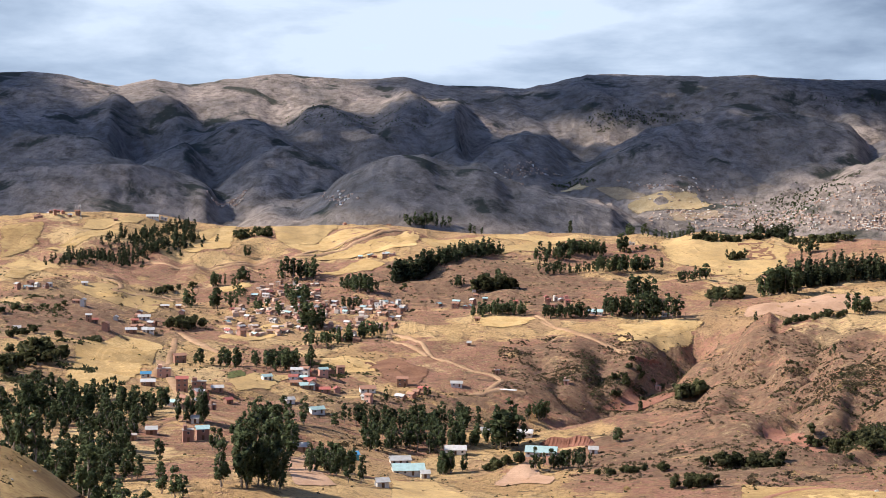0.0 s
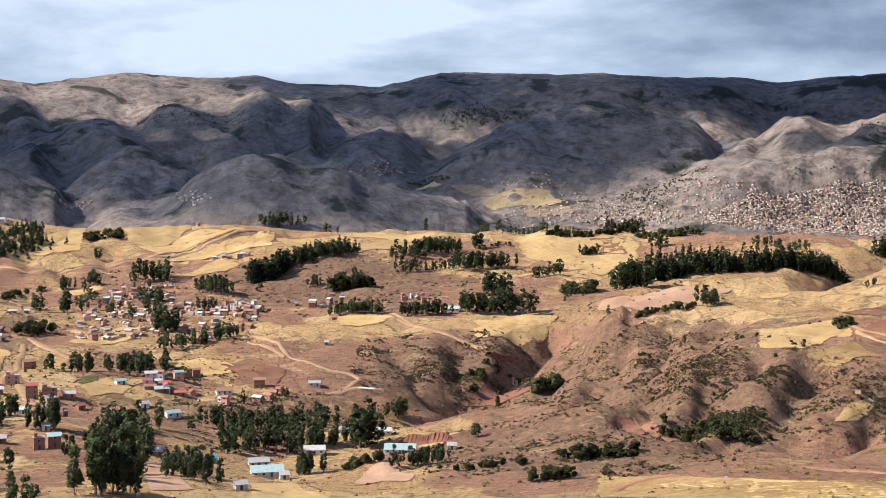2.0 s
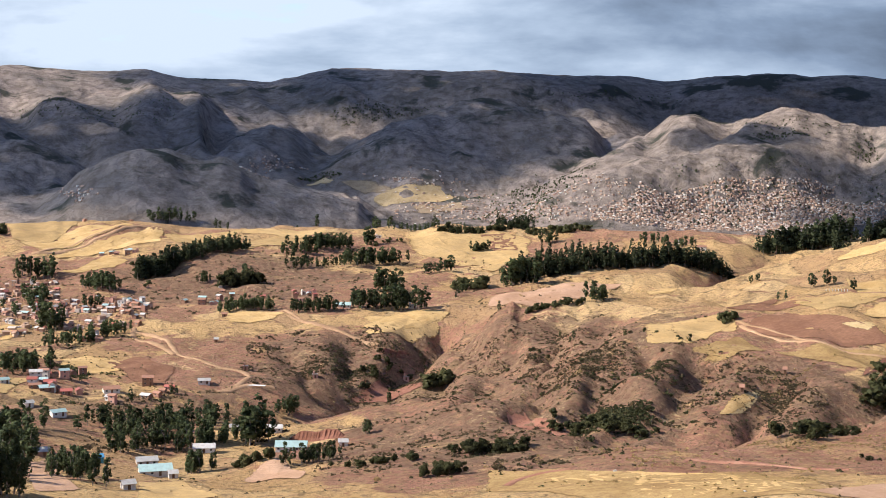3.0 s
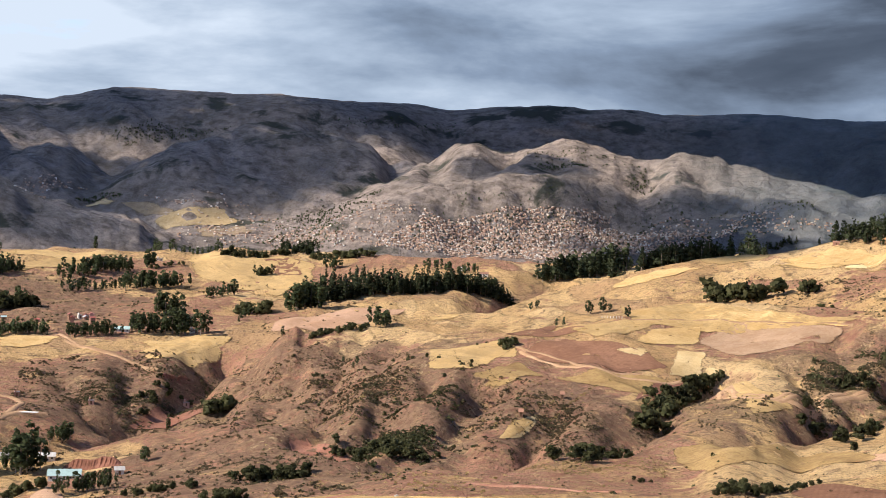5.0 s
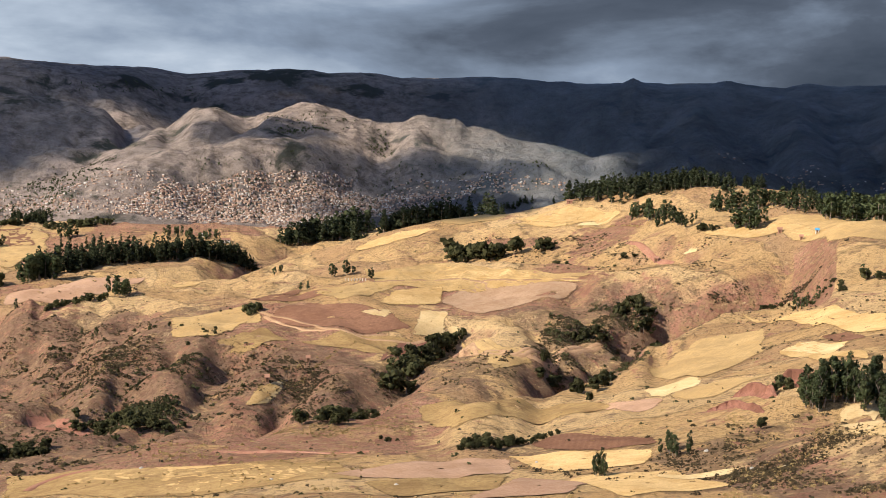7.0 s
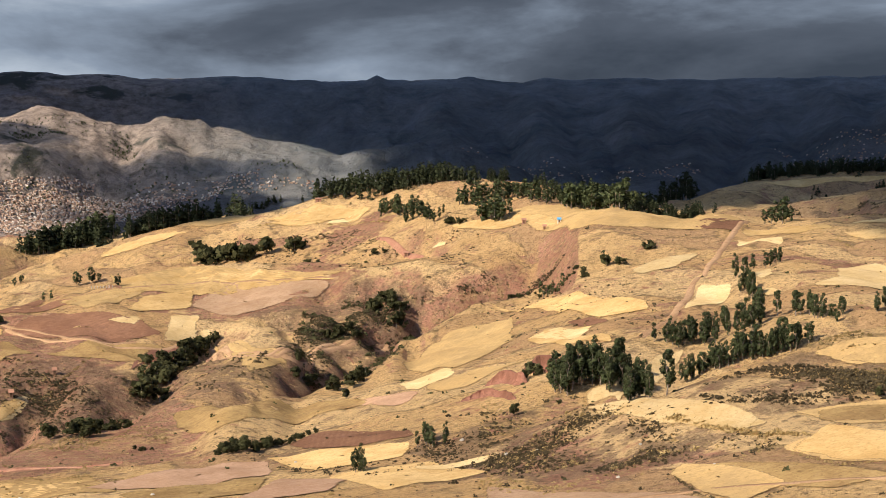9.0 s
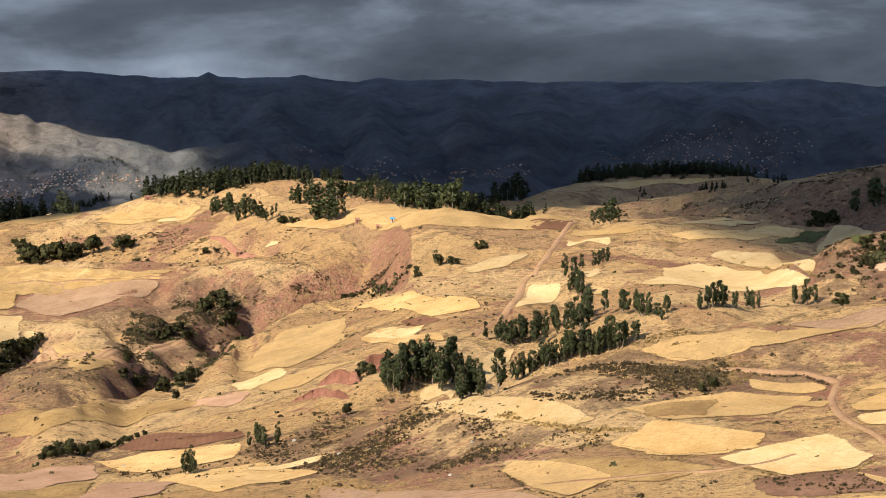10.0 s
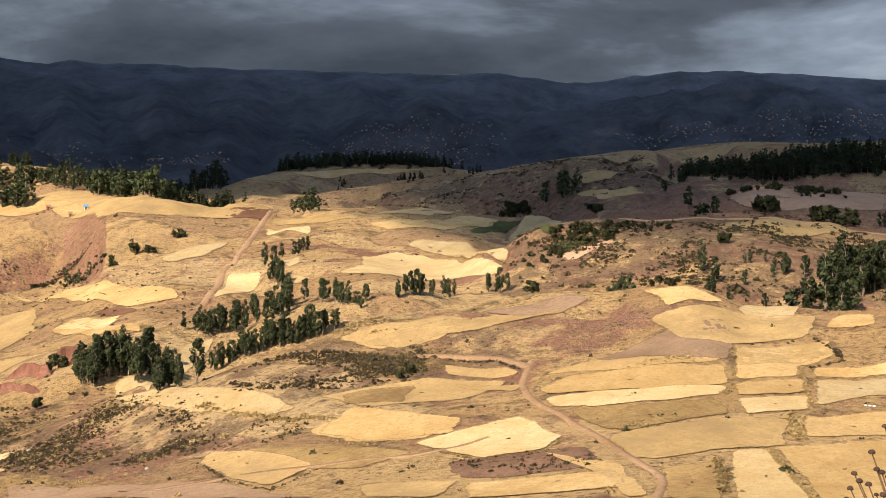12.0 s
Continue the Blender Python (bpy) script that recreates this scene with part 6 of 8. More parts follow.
def inside(g, n, poly):
    """Places strewn over a patch of the plan."""
    p = np.array(poly, float)
    lo, hi = p.min(axis=0), p.max(axis=0)
    out = np.zeros((0, 2))
    for _ in range(60):
        q = g.uniform(lo, hi, (n * 3, 2))
        odd = np.zeros(len(q), bool)
        for a, b in zip(p, np.roll(p, -1, axis=0)):
            cross = (a[1] > q[:, 1]) != (b[1] > q[:, 1])
            with np.errstate(divide="ignore", invalid="ignore"):
                odd ^= cross & (q[:, 0] < (b[0] - a[0]) * (q[:, 1] - a[1]) / (b[1] - a[1]) + a[0])
        out = np.vstack([out, q[odd]])
        if len(out) >= n:
            break
    return out[:n]


def forest(sort, n, h, poly):
    g = np.random.default_rng(n + 5)
    pts = inside(g, n, poly)
    close_stand(sort, h, pts[:, 0], pts[:, 1], g)


wood("p", 132, 11.5, -348, 1255, -261, 1463, 22)
wood("p", 57, 11.0, -332, 1382, -283, 1536, 14)
wood("b", 18, 9.4, -221, 685, -220, 777, 12)
wood("e", 33, 13.1, -182, 565, -151, 618, 16)
wood("e", 39, 10.4, -76, 234, -116, 513, 16)
wood("e", 27, 10.3, -69, 245, -95, 433, 14)
wood("e", 21, 9.8, -151, 641, -128, 646, 8)
trees("e", 6, 15.7, -114, 604, -106, 606, 5)
trees("e", 10, 20.3, -65, 414, -46, 417, 9)
trees("e", 8, 13.5, -82, 512, -67, 539, 8)
wood("e", 12, 13.3, -83, 595, -69, 641, 8)
wood("e", 60, 10.3, -139, 812, -83, 855, 14)
wood("e", 12, 12.9, -103, 813, -81, 832, 5)
wood("e", 45, 10.8, -91, 937, -42, 1012, 8)
wood("e", 7, 19.1, -102, 1018, -94, 1041, 4)
wood("e", 12, 14.7, -135, 1180, -119, 1196, 10)
wood("e", 16, 18.3, -147, 1303, -125, 1306, 10)
wood("e", 22, 15.2, -89, 1241, -59, 1219, 10)
wood("e", 4, 14.9, -210, 1118, -204, 1117, 3)
wood("e", 4, 16.2, -186, 1109, -183, 1110, 3)
wood("e", 6, 14.5, -210, 1245, -203, 1246, 3)
wood("e", 4, 13.7, -189, 1270, -183, 1275, 3)
wood("e", 6, 12.8, -204, 1401, -194, 1414, 4)
wood("b", 16, 10.0, -226, 1489, -192, 1527, 8)
wood("b", 15, 9.0, -187, 959, -178, 998, 8)
wood("b", 10, 6.5, -245, 1175, -237, 1215, 6)
wood("p", 44, 20.4, -44, 1290, -13, 1330, 10)
wood("p", 74, 12.5, -16, 1335, 54, 1432, 8)
wood("e", 15, 21.1, -67, 2557, -6, 2594, 6)
wood("e", 39, 16.6, 30, 1627, 209, 2673, 10)
wood("e", 25, 14.4, 150, 1651, 340, 2712, 8)
wood("e", 16, 16.3, 213, 1673, 406, 2676, 8)
wood("e", 12, 21.3, 427, 2657, 289, 1624, 6)
wood("b", 33, 8.4, 277, 1546, 348, 1524, 8)
wood("p", 39, 12.3, 349, 1545, 385, 1527, 6)
wood("b", 27, 8.9, 381, 1506, 437, 1486, 10)
wood("e", 33, 14.6, 94, 1371, 173, 1476, 12)
wood("e", 45, 12.2, 96, 1316, 205, 1361, 14)
wood("e", 6, 23.3, 187, 1482, 198, 1483, 4)
wood("b", 16, 13.6, 34, 1224, 62, 1235, 8)
wood("e", 30, 10.2, 26, 1084, 62, 1091, 8)
wood("e", 24, 10.5, 85, 1065, 113, 1059, 8)
wood("e", 30, 13.5, 127, 1074, 180, 1094, 10)
wood("e", 12, 20.3, 159, 1169, 176, 1164, 8)
wood("e", 24, 24.1, 267, 1144, 296, 1149, 10)
wood("p", 136, 15.7, 312, 1186, 495, 1221, 12)
wood("e", 12, 14.7, 219, 1263, 245, 1263, 5)
wood("b", 13, 12.1, 228, 1172, 249, 1148, 6)
wood("e", 7, 17.0, 373, 1439, 387, 1425, 6)
wood("b", 4, 9.7, 298, 1432, 313, 1436, 3)
wood("e", 7, 13.3, 287, 961, 304, 971, 4)
wood("b", 27, 5.2, 235, 938, 283, 968, 6)
wood("e", 39, 11.7, -31, 631, 14, 663, 12)
wood("e", 7, 23.2, 25, 656, 39, 657, 6)
wood("e", 15, 8.9, -46, 510, -33, 467, 8)
wood("e", 39, 10.2, -49, 660, 6, 717, 12)
trees("b", 5, 5.5, 21, 571, 29, 554, 4)
trees("e", 8, 8.6, 38, 548, 50, 549, 5)
trees("b", 6, 5.8, 82, 465, 94, 463, 5)
wood("b", 30, 5.5, 104, 518, 133, 532, 8)
wood("b", 18, 3.4, 61, 525, 85, 513, 6)
wood("e", 6, 9.2, 48, 790, 62, 802, 5)
wood("b", 4, 11.8, 156, 880, 168, 881, 4)
wood("e", 1, 9.8, 127, 873, 128, 873, 1)
wood("e", 2, 7.1, 81, 632, 83, 631, 2)
wood("e", 2, 7.5, -32, 757, -28, 759, 2)
wood("e", 2, 7.8, -10, 788, -6, 788, 2)
wood("e", 6, 14.2, 293, 975, 302, 971, 3)
wood("b", 7, 4.3, 307, 747, 306, 757, 3)
wood("e", 1, 8.0, 217, 944, 217, 941, 1)
wood("e", 1, 6.8, 242, 883, 244, 884, 1)
wood("e", 2, 6.5, 238, 842, 239, 835, 2)
wood("b", 33, 5.4, 162, 584, 189, 556, 9)
forest("e", 260, 10.7, [(-206, 640), (-161, 671), (-128, 630), (-115, 505), (-91, 424), (-116, 443), (-76, 236)])
forest("e", 26, 15.3, [(-87, 599), (-71, 667), (-59, 555), (-47, 408), (-63, 403)])
forest("b", 24, 5.9, [(-238, 738), (-235, 800), (-233, 840), (-221, 776), (-212, 657)])
forest("e", 60, 10.0, [(-50, 674), (16, 766), (14, 647), (-30, 614)])
forest("p", 90, 10.6, [(-350, 1252), (-332, 1384), (-280, 1551), (-261, 1463), (-313, 1304)])
forest("e", 30, 12.7, [(-209, 1257), (-122, 1329), (-98, 1078), (-168, 1069)])
forest("p", 50, 15.6, [(287, 1215), (366, 1394), (499, 1240), (492, 1217)])

trees("e", 22, 12.8, 308, 302, 323, 292, 8)
wood("e", 16, 11.8, 309, 303, 323, 293, 7)
trees("e", 9, 11.0, 268, 241, 268, 231, 5)
trees("e", 16, 9.9, 375, 318, 402, 316, 6)
wood("e", 20, 8.9, 376, 319, 401, 292, 6)
trees("e", 14, 11.0, 412, 323, 410, 298, 6)
trees("e", 8, 11.0, 489, 374, 466, 348, 4)
wood("e", 7, 8.1, 516, 384, 545, 390, 4)
trees("e", 11, 8.6, 351, 290, 360, 279, 4)
trees("e", 18, 9.8, 366, 281, 380, 264, 4)
wood("e", 24, 8.3, 355, 288, 379, 265, 4)
trees("e", 9, 9.3, 407, 288, 400, 271, 4)
trees("e", 4, 7.5, 401, 269, 403, 263, 3)
trees("e", 11, 8.5, 412, 258, 427, 252, 4)
trees("e", 4, 7.3, 438, 254, 468, 266, 3)
trees("e", 4, 11.0, 474, 253, 477, 247, 3)
wood("b", 8, 4.9, 471, 242, 358, 176, 4)
wood("e", 8, 4.7, 379, 180, 380, 173, 4)
wood("e", 8, 4.7, 380, 173, 385, 167, 4)
trees("e", 6, 11.0, 382, 165, 379, 157, 5)
trees("e", 6, 10.9, 379, 157, 379, 150, 5)
wood("b", 6, 3.4, 484, 186, 485, 179, 4)
trees("e", 10, 12.8, 383, 141, 505, 173, 6)
trees("e", 5, 7.6, 384, 129, 495, 160, 4)
trees("e", 9, 8.3, 496, 154, 390, 110, 6)
wood("e", 23, 16.4, 394, 111, 512, 127, 10)
wood("e", 23, 17.3, 512, 127, 517, 111, 10)
trees("e", 6, 17.5, 392, 108, 509, 126, 9)
trees("e", 6, 19.0, 509, 126, 514, 112, 9)
trees("e", 4, 6.6, 511, 152, 515, 148, 4)
trees("e", 7, 9.2, 513, 144, 521, 134, 5)
trees("b", 2, 4.7, 537, 184, 539, 181, 3)
trees("e", 3, 5.4, 519, 164, 524, 160, 4)
wood("e", 9, 18.7, 901, 433, 891, 410, 8)
wood("b", 12, 9.1, 895, 470, 894, 447, 6)
wood("e", 2, 9.4, 887, 345, 890, 339, 3)
wood("e", 8, 14.9, 695, 253, 622, 214, 6)
wood("b", 2, 9.0, 839, 370, 830, 360, 3)
wood("b", 4, 9.5, 739, 225, 742, 218, 4)
wood("b", 4, 8.1, 630, 173, 645, 169, 4)
wood("b", 4, 9.1, 624, 161, 645, 160, 4)
wood("e", 2, 13.6, 736, 166, 735, 162, 3)
wood("e", 7, 14.1, 703, 520, 687, 485, 5)
wood("p", 150, 17.6, 1470, 1199, 1132, 833, 14)
wood("p", 52, 14.9, 1148, 859, 1166, 819, 16)
wood("p", 52, 14.0, 1166, 819, 1190, 785, 16)
wood("p", 52, 14.1, 1190, 785, 1217, 752, 16)
wood("p", 52, 14.1, 1217, 752, 1248, 721, 16)
wood("p", 70, 7.4, 1137, 780, 1028, 619, 10)
wood("p", 30, 7.4, 1225, 708, 1030, 560, 8)
wood("p", 50, 12.8, 697, 674, 724, 665, 18)
wood("p", 50, 15.4, 724, 665, 993, 867, 18)
wood("p", 50, 25.7, 1354, 1183, 1030, 854, 18)
wood("p", 120, 12.8, 974, 359, 1003, 288, 14)
wood("p", 170, 14.1, 954, 302, 1000, 219, 24)
wood("p", 90, 11.4, 1026, 294, 1043, 229, 16)
wood("b", 30, 4.8, 791, 263, 819, 201, 8)
wood("b", 5, 3.3, 772, 222, 803, 197, 4)
wood("b", 40, 3.4, 533, 249, 538, 235, 9)
wood("b", 14, 2.9, 551, 236, 560, 214, 6)
wood("b", 20, 2.3, 500, 251, 517, 239, 6)
wood("p", 40, 25.4, 564, 1284, 602, 1275, 9)
wood("p", 40, 25.5, 602, 1275, 642, 1267, 9)
wood("p", 40, 20.5, 633, 1275, 565, 1067, 9)
wood("p", 40, 19.3, 565, 1067, 594, 1053, 9)
wood("p", 35, 18.6, 598, 1055, 626, 1038, 8)
wood("p", 35, 23.3, 626, 1038, 879, 1371, 8)
wood("p", 17, 19.1, 1667, 2602, 1725, 2584, 6)
wood("p", 17, 10.8, 893, 1338, 682, 982, 6)
wood("e", 2, 8.0, 364, 810, 368, 805, 2)
wood("e", 5, 10.9, 441, 926, 458, 920, 4)
wood("e", 2, 8.8, 403, 791, 410, 794, 2)
wood("e", 3, 8.0, 425, 992, 430, 990, 2)
wood("b", 28, 6.9, 222, 467, 277, 535, 8)
wood("b", 22, 9.0, 308, 570, 354, 635, 7)
wood("b", 22, 8.6, 355, 638, 392, 667, 6)
wood("b", 7, 6.4, 392, 670, 404, 673, 4)
wood("b", 2, 6.0, 304, 751, 311, 749, 2)
wood("b", 4, 1.7, 320, 766, 289, 761, 3)
wood("p", 50, 16.2, 683, 953, 702, 919, 16)
wood("p", 50, 15.8, 702, 919, 699, 860, 16)
wood("p", 50, 15.3, 699, 860, 708, 819, 16)
wood("p", 20, 11.8, 709, 883, 699, 824, 14)
wood("p", 20, 11.5, 699, 824, 720, 803, 14)
wood("p", 20, 11.4, 720, 803, 732, 773, 14)
wood("e", 20, 14.4, 646, 832, 642, 774, 8)
wood("e", 14, 11.0, 631, 782, 633, 741, 6)
wood("b", 6, 5.5, 629, 733, 634, 721, 4)
wood("e", 26, 13.9, 667, 757, 682, 719, 10)
wood("e", 13, 16.5, 642, 711, 652, 694, 6)
wood("e", 30, 12.9, 688, 727, 687, 668, 9)
wood("e", 40, 17.3, 676, 661, 660, 589, 10)
wood("p", 40, 8.8, 658, 592, 686, 584, 10)
wood("p", 40, 8.9, 686, 584, 701, 565, 10)
wood("p", 20, 10.0, 716, 738, 727, 699, 12)
wood("p", 20, 11.3, 727, 699, 952, 854, 12)
wood("b", 24, 14.5, 537, 907, 555, 862, 8)
wood("b", 4, 11.7, 576, 848, 580, 840, 4)
wood("b", 2, 4.7, 584, 758, 587, 751, 3)
wood("b", 30, 3.1, 520, 748, 576, 755, 3)
wood("e", 2, 7.2, 539, 503, 539, 499, 2)
wood("b", 3, 6.5, 534, 490, 538, 485, 2)
wood("b", 4, 5.0, 570, 500, 579, 498, 3)
wood("b", 12, 3.2, 529, 563, 553, 565, 4)
wood("e", 8, 8.1, 555, 564, 522, 514, 4)
wood("b", 14, 3.0, 536, 525, 514, 486, 4)
wood("b", 20, 6.7, 394, 568, 341, 455, 10)
wood("b", 14, 10.0, 502, 652, 502, 621, 8)
wood("b", 7, 7.0, 449, 619, 467, 622, 7)
trees("e", 1, 4.9, 361, 475, 361, 474, 1)
trees("e", 3, 7.4, 214, 288, 217, 286, 2)
trees("e", 6, 7.0, 246, 303, 248, 292, 3)
trees("b", 1, 4.0, 282, 297, 282, 297, 1)
wood("b", 16, 4.6, 331, 342, 325, 319, 5)
trees("b", 2, 3.3, 281, 175, 284, 173, 2)
wood("b", 24, 4.0, 223, 367, 248, 377, 5)
wood("b", 10, 2.6, 248, 377, 271, 382, 4)
wood("b", 6, 2.0, 227, 432, 231, 428, 3)
wood("b", 12, 5.6, -286, 887, -272, 980, 8)
wood("b", 10, 4.9, -252, 791, -251, 844, 8)
wood("b", 10, 6.0, -246, 1164, -223, 1239, 5)
wood("e", 2, 16.6, -206, 1105, -202, 1111, 2)
wood("e", 3, 15.5, -209, 1245, -203, 1248, 3)
wood("e", 2, 15.6, -184, 1099, -181, 1110, 2)
wood("e", 4, 18.0, -103, 1037, -95, 1044, 3)
wood("e", 10, 10.4, -86, 1150, -68, 1158, 5)
wood("e", 3, 13.7, -189, 1266, -182, 1274, 3)
wood("b", 10, 5.3, -53, 1371, -32, 1234, 6)
wood("e", 8, 10.3, 9, 1256, 19, 1261, 4)
wood("e", 8, 7.6, 214, 1098, 237, 1159, 4)
wood("e", 3, 14.5, 294, 1434, 312, 1444, 4)
wood("e", 2, 9.7, 243, 1153, 249, 1151, 3)
wood("b", 10, 4.9, 191, 1472, 231, 1497, 6)
wood("e", 2, 7.3, 279, 1237, 287, 1239, 3)
wood("e", 1, 10.9, 129, 880, 129, 880, 1)
wood("b", 3, 9.6, 158, 885, 169, 889, 3)
wood("e", 2, 8.3, 81, 630, 83, 630, 2)
wood("e", 10, 9.9, 55, 796, 63, 807, 4)
wood("e", 6, 10.1, -7, 675, -1, 692, 4)
wood("e", 16, 9.2, 11, 654, 23, 662, 6)
wood("b", 12, 5.1, 22, 573, 30, 554, 5)
wood("e", 8, 9.1, 45, 550, 51, 553, 4)
wood("e", 9, 7.9, 54, 555, 62, 578, 4)
wood("e", 22, 10.4, -44, 481, -37, 530, 7)
wood("e", 14, 9.4, -2, 574, 5, 573, 6)
trees("b", 4, 6.2, 84, 466, 94, 462, 4)
wood("p", 120, 19.6, 279, 1171, 489, 1214, 8)
wood("p", 50, 16.7, -45, 1308, 55, 1404, 7)
wood("e", 36, 15.3, 99, 1400, 169, 1448, 8)
wood("e", 36, 15.5, 149, 1317, 203, 1351, 8)
wood("e", 20, 18.5, 131, 1066, 175, 1061, 9)
wood("e", 24, 10.7, 26, 1091, 62, 1082, 6)
wood("e", 20, 9.6, 81, 1072, 111, 1057, 6)
wood("e", 44, 13.6, 60, 2235, 245, 1638, 6)
wood("p", 26, 24.1, 657, 2901, 710, 2815, 6)
wood("e", 30, 9.8, 239, 1595, 348, 1523, 6)
wood("e", 26, 11.5, 458, 1344, 494, 1294, 8)
wood("e", 14, 12.3, -90, 1255, -70, 1244, 6)
wood("e", 12, 15.3, 35, 1252, 61, 1235, 6)
wood("e", 12, 21.2, -71, 2560, 18, 2604, 5)
wood("b", 16, 5.4, 113, 899, 151, 946, 10)
wood("b", 30, 2.9, 204, 862, 258, 657, 26)
wood("b", 40, 2.3, 148, 766, 221, 595, 30)


# ---------------------------------------------------------------- houses and sheds
def painted(name, col, dirt, rough=0.85, metallic=0.0, scale=0.6):
    m, add, link, b = material(name, rough, metallic, 0.25)
    geo = add("ShaderNodeNewGeometry")
    info = add("ShaderNodeObjectInfo")
    c = mixed(add, link, calc(add, link, "MULTIPLY", noise_at(add, link, geo.outputs["Position"], scale, 6, 0.65, 0.42, 0.72), 0.7), col, dirt)
    hsv = add("ShaderNodeHueSaturation")
    link(ranged(add, link, info.outputs["Random"], 0, 1, 0.85, 1.12), hsv.inputs["Value"])
    link(c, hsv.inputs["Color"])
    link(hsv.outputs[0], b.inputs["Base Color"])
    return m


WALLS = {"brick": painted("raw_brick", (0.36, 0.195, 0.14), (0.27, 0.15, 0.105)), "pinkbrick": painted("pale_brick", (0.58, 0.33, 0.25), (0.46, 0.25, 0.18)),
         "adobe": painted("adobe", (0.34, 0.20, 0.13), (0.25, 0.14, 0.09)), "white": painted("limewash", (0.72, 0.68, 0.62), (0.52, 0.44, 0.36)), "teal": painted("teal_wall", (0.10, 0.33, 0.38), (0.08, 0.22, 0.25))}
ROOFS = {"teal": painted("weathered_green_sheet", (0.42, 0.56, 0.54), (0.30, 0.38, 0.36), 0.5), "tin": painted("tin_sheet", (0.54, 0.52, 0.50), (0.36, 0.30, 0.25), 0.45), "red": painted("red_sheet", (0.42, 0.13, 0.10), (0.30, 0.12, 0.09), 0.6),
         "clay": painted("clay_tile", (0.36, 0.19, 0.125), (0.25, 0.13, 0.09)), "blue": painted("blue_sheet", (0.10, 0.30, 0.50), (0.10, 0.22, 0.34), 0.5), "flat": painted("concrete_slab", (0.42, 0.37, 0.33), (0.28, 0.22, 0.18))}
MAT_PANE, _add, _link, _b = material("window_glass", 0.15, spec=0.5)
_b.inputs["Base Color"].default_value = (0.03, 0.035, 0.04, 1)
MAT_DOOR = painted("brown_door", (0.16, 0.09, 0.05), (0.10, 0.06, 0.04))
WORDS = {"teal": "pale green sheet", "tin": "grey tin", "red": "red sheet", "clay": "clay tile", "blue": "blue sheet", "flat": "flat concrete",
         "brick": "raw brick", "pinkbrick": "pale brick", "adobe": "adobe"}


def box_arrays(x0, y0, z0, x1, y1, z1):
    co = np.array([(x, y, z) for z in (z0, z1) for y in (y0, y1) for x in (x0, x1)], float)
    q = np.array([(0, 2, 3, 1), (4, 5, 7, 6), (0, 1, 5, 4), (1, 3, 7, 5), (3, 2, 6, 7), (2, 0, 4, 6)])
    return co, q


def roof_arrays(w, d, eave, rise, over=0.45, thick=0.16):
    """A ridged roof with a thickness, the ridge along x."""
    a, b = w / 2 + over, d / 2 + over
    low = eave - rise * over / (d / 2)
    up = [(-a, -b, low), (a, -b, low), (a, 0, eave + rise), (-a, 0, eave + rise), (-a, b, low), (a, b, low)]
    co = np.array(up + [(x, y, z - thick) for x, y, z in up], float)
    q = np.array([(0, 1, 2, 3), (3, 2, 5, 4), (7, 6, 9, 8), (8, 9, 10, 11), (0, 6, 7, 1), (4, 5, 11, 10), (0, 3, 9, 6), (3, 4, 10, 9), (1, 7, 8, 2), (2, 8, 11, 5)])
    return co, q


PIECES = {}


def piece(key, make):
    if key not in PIECES:
        PIECES[key] = make()
    return PIECES[key]


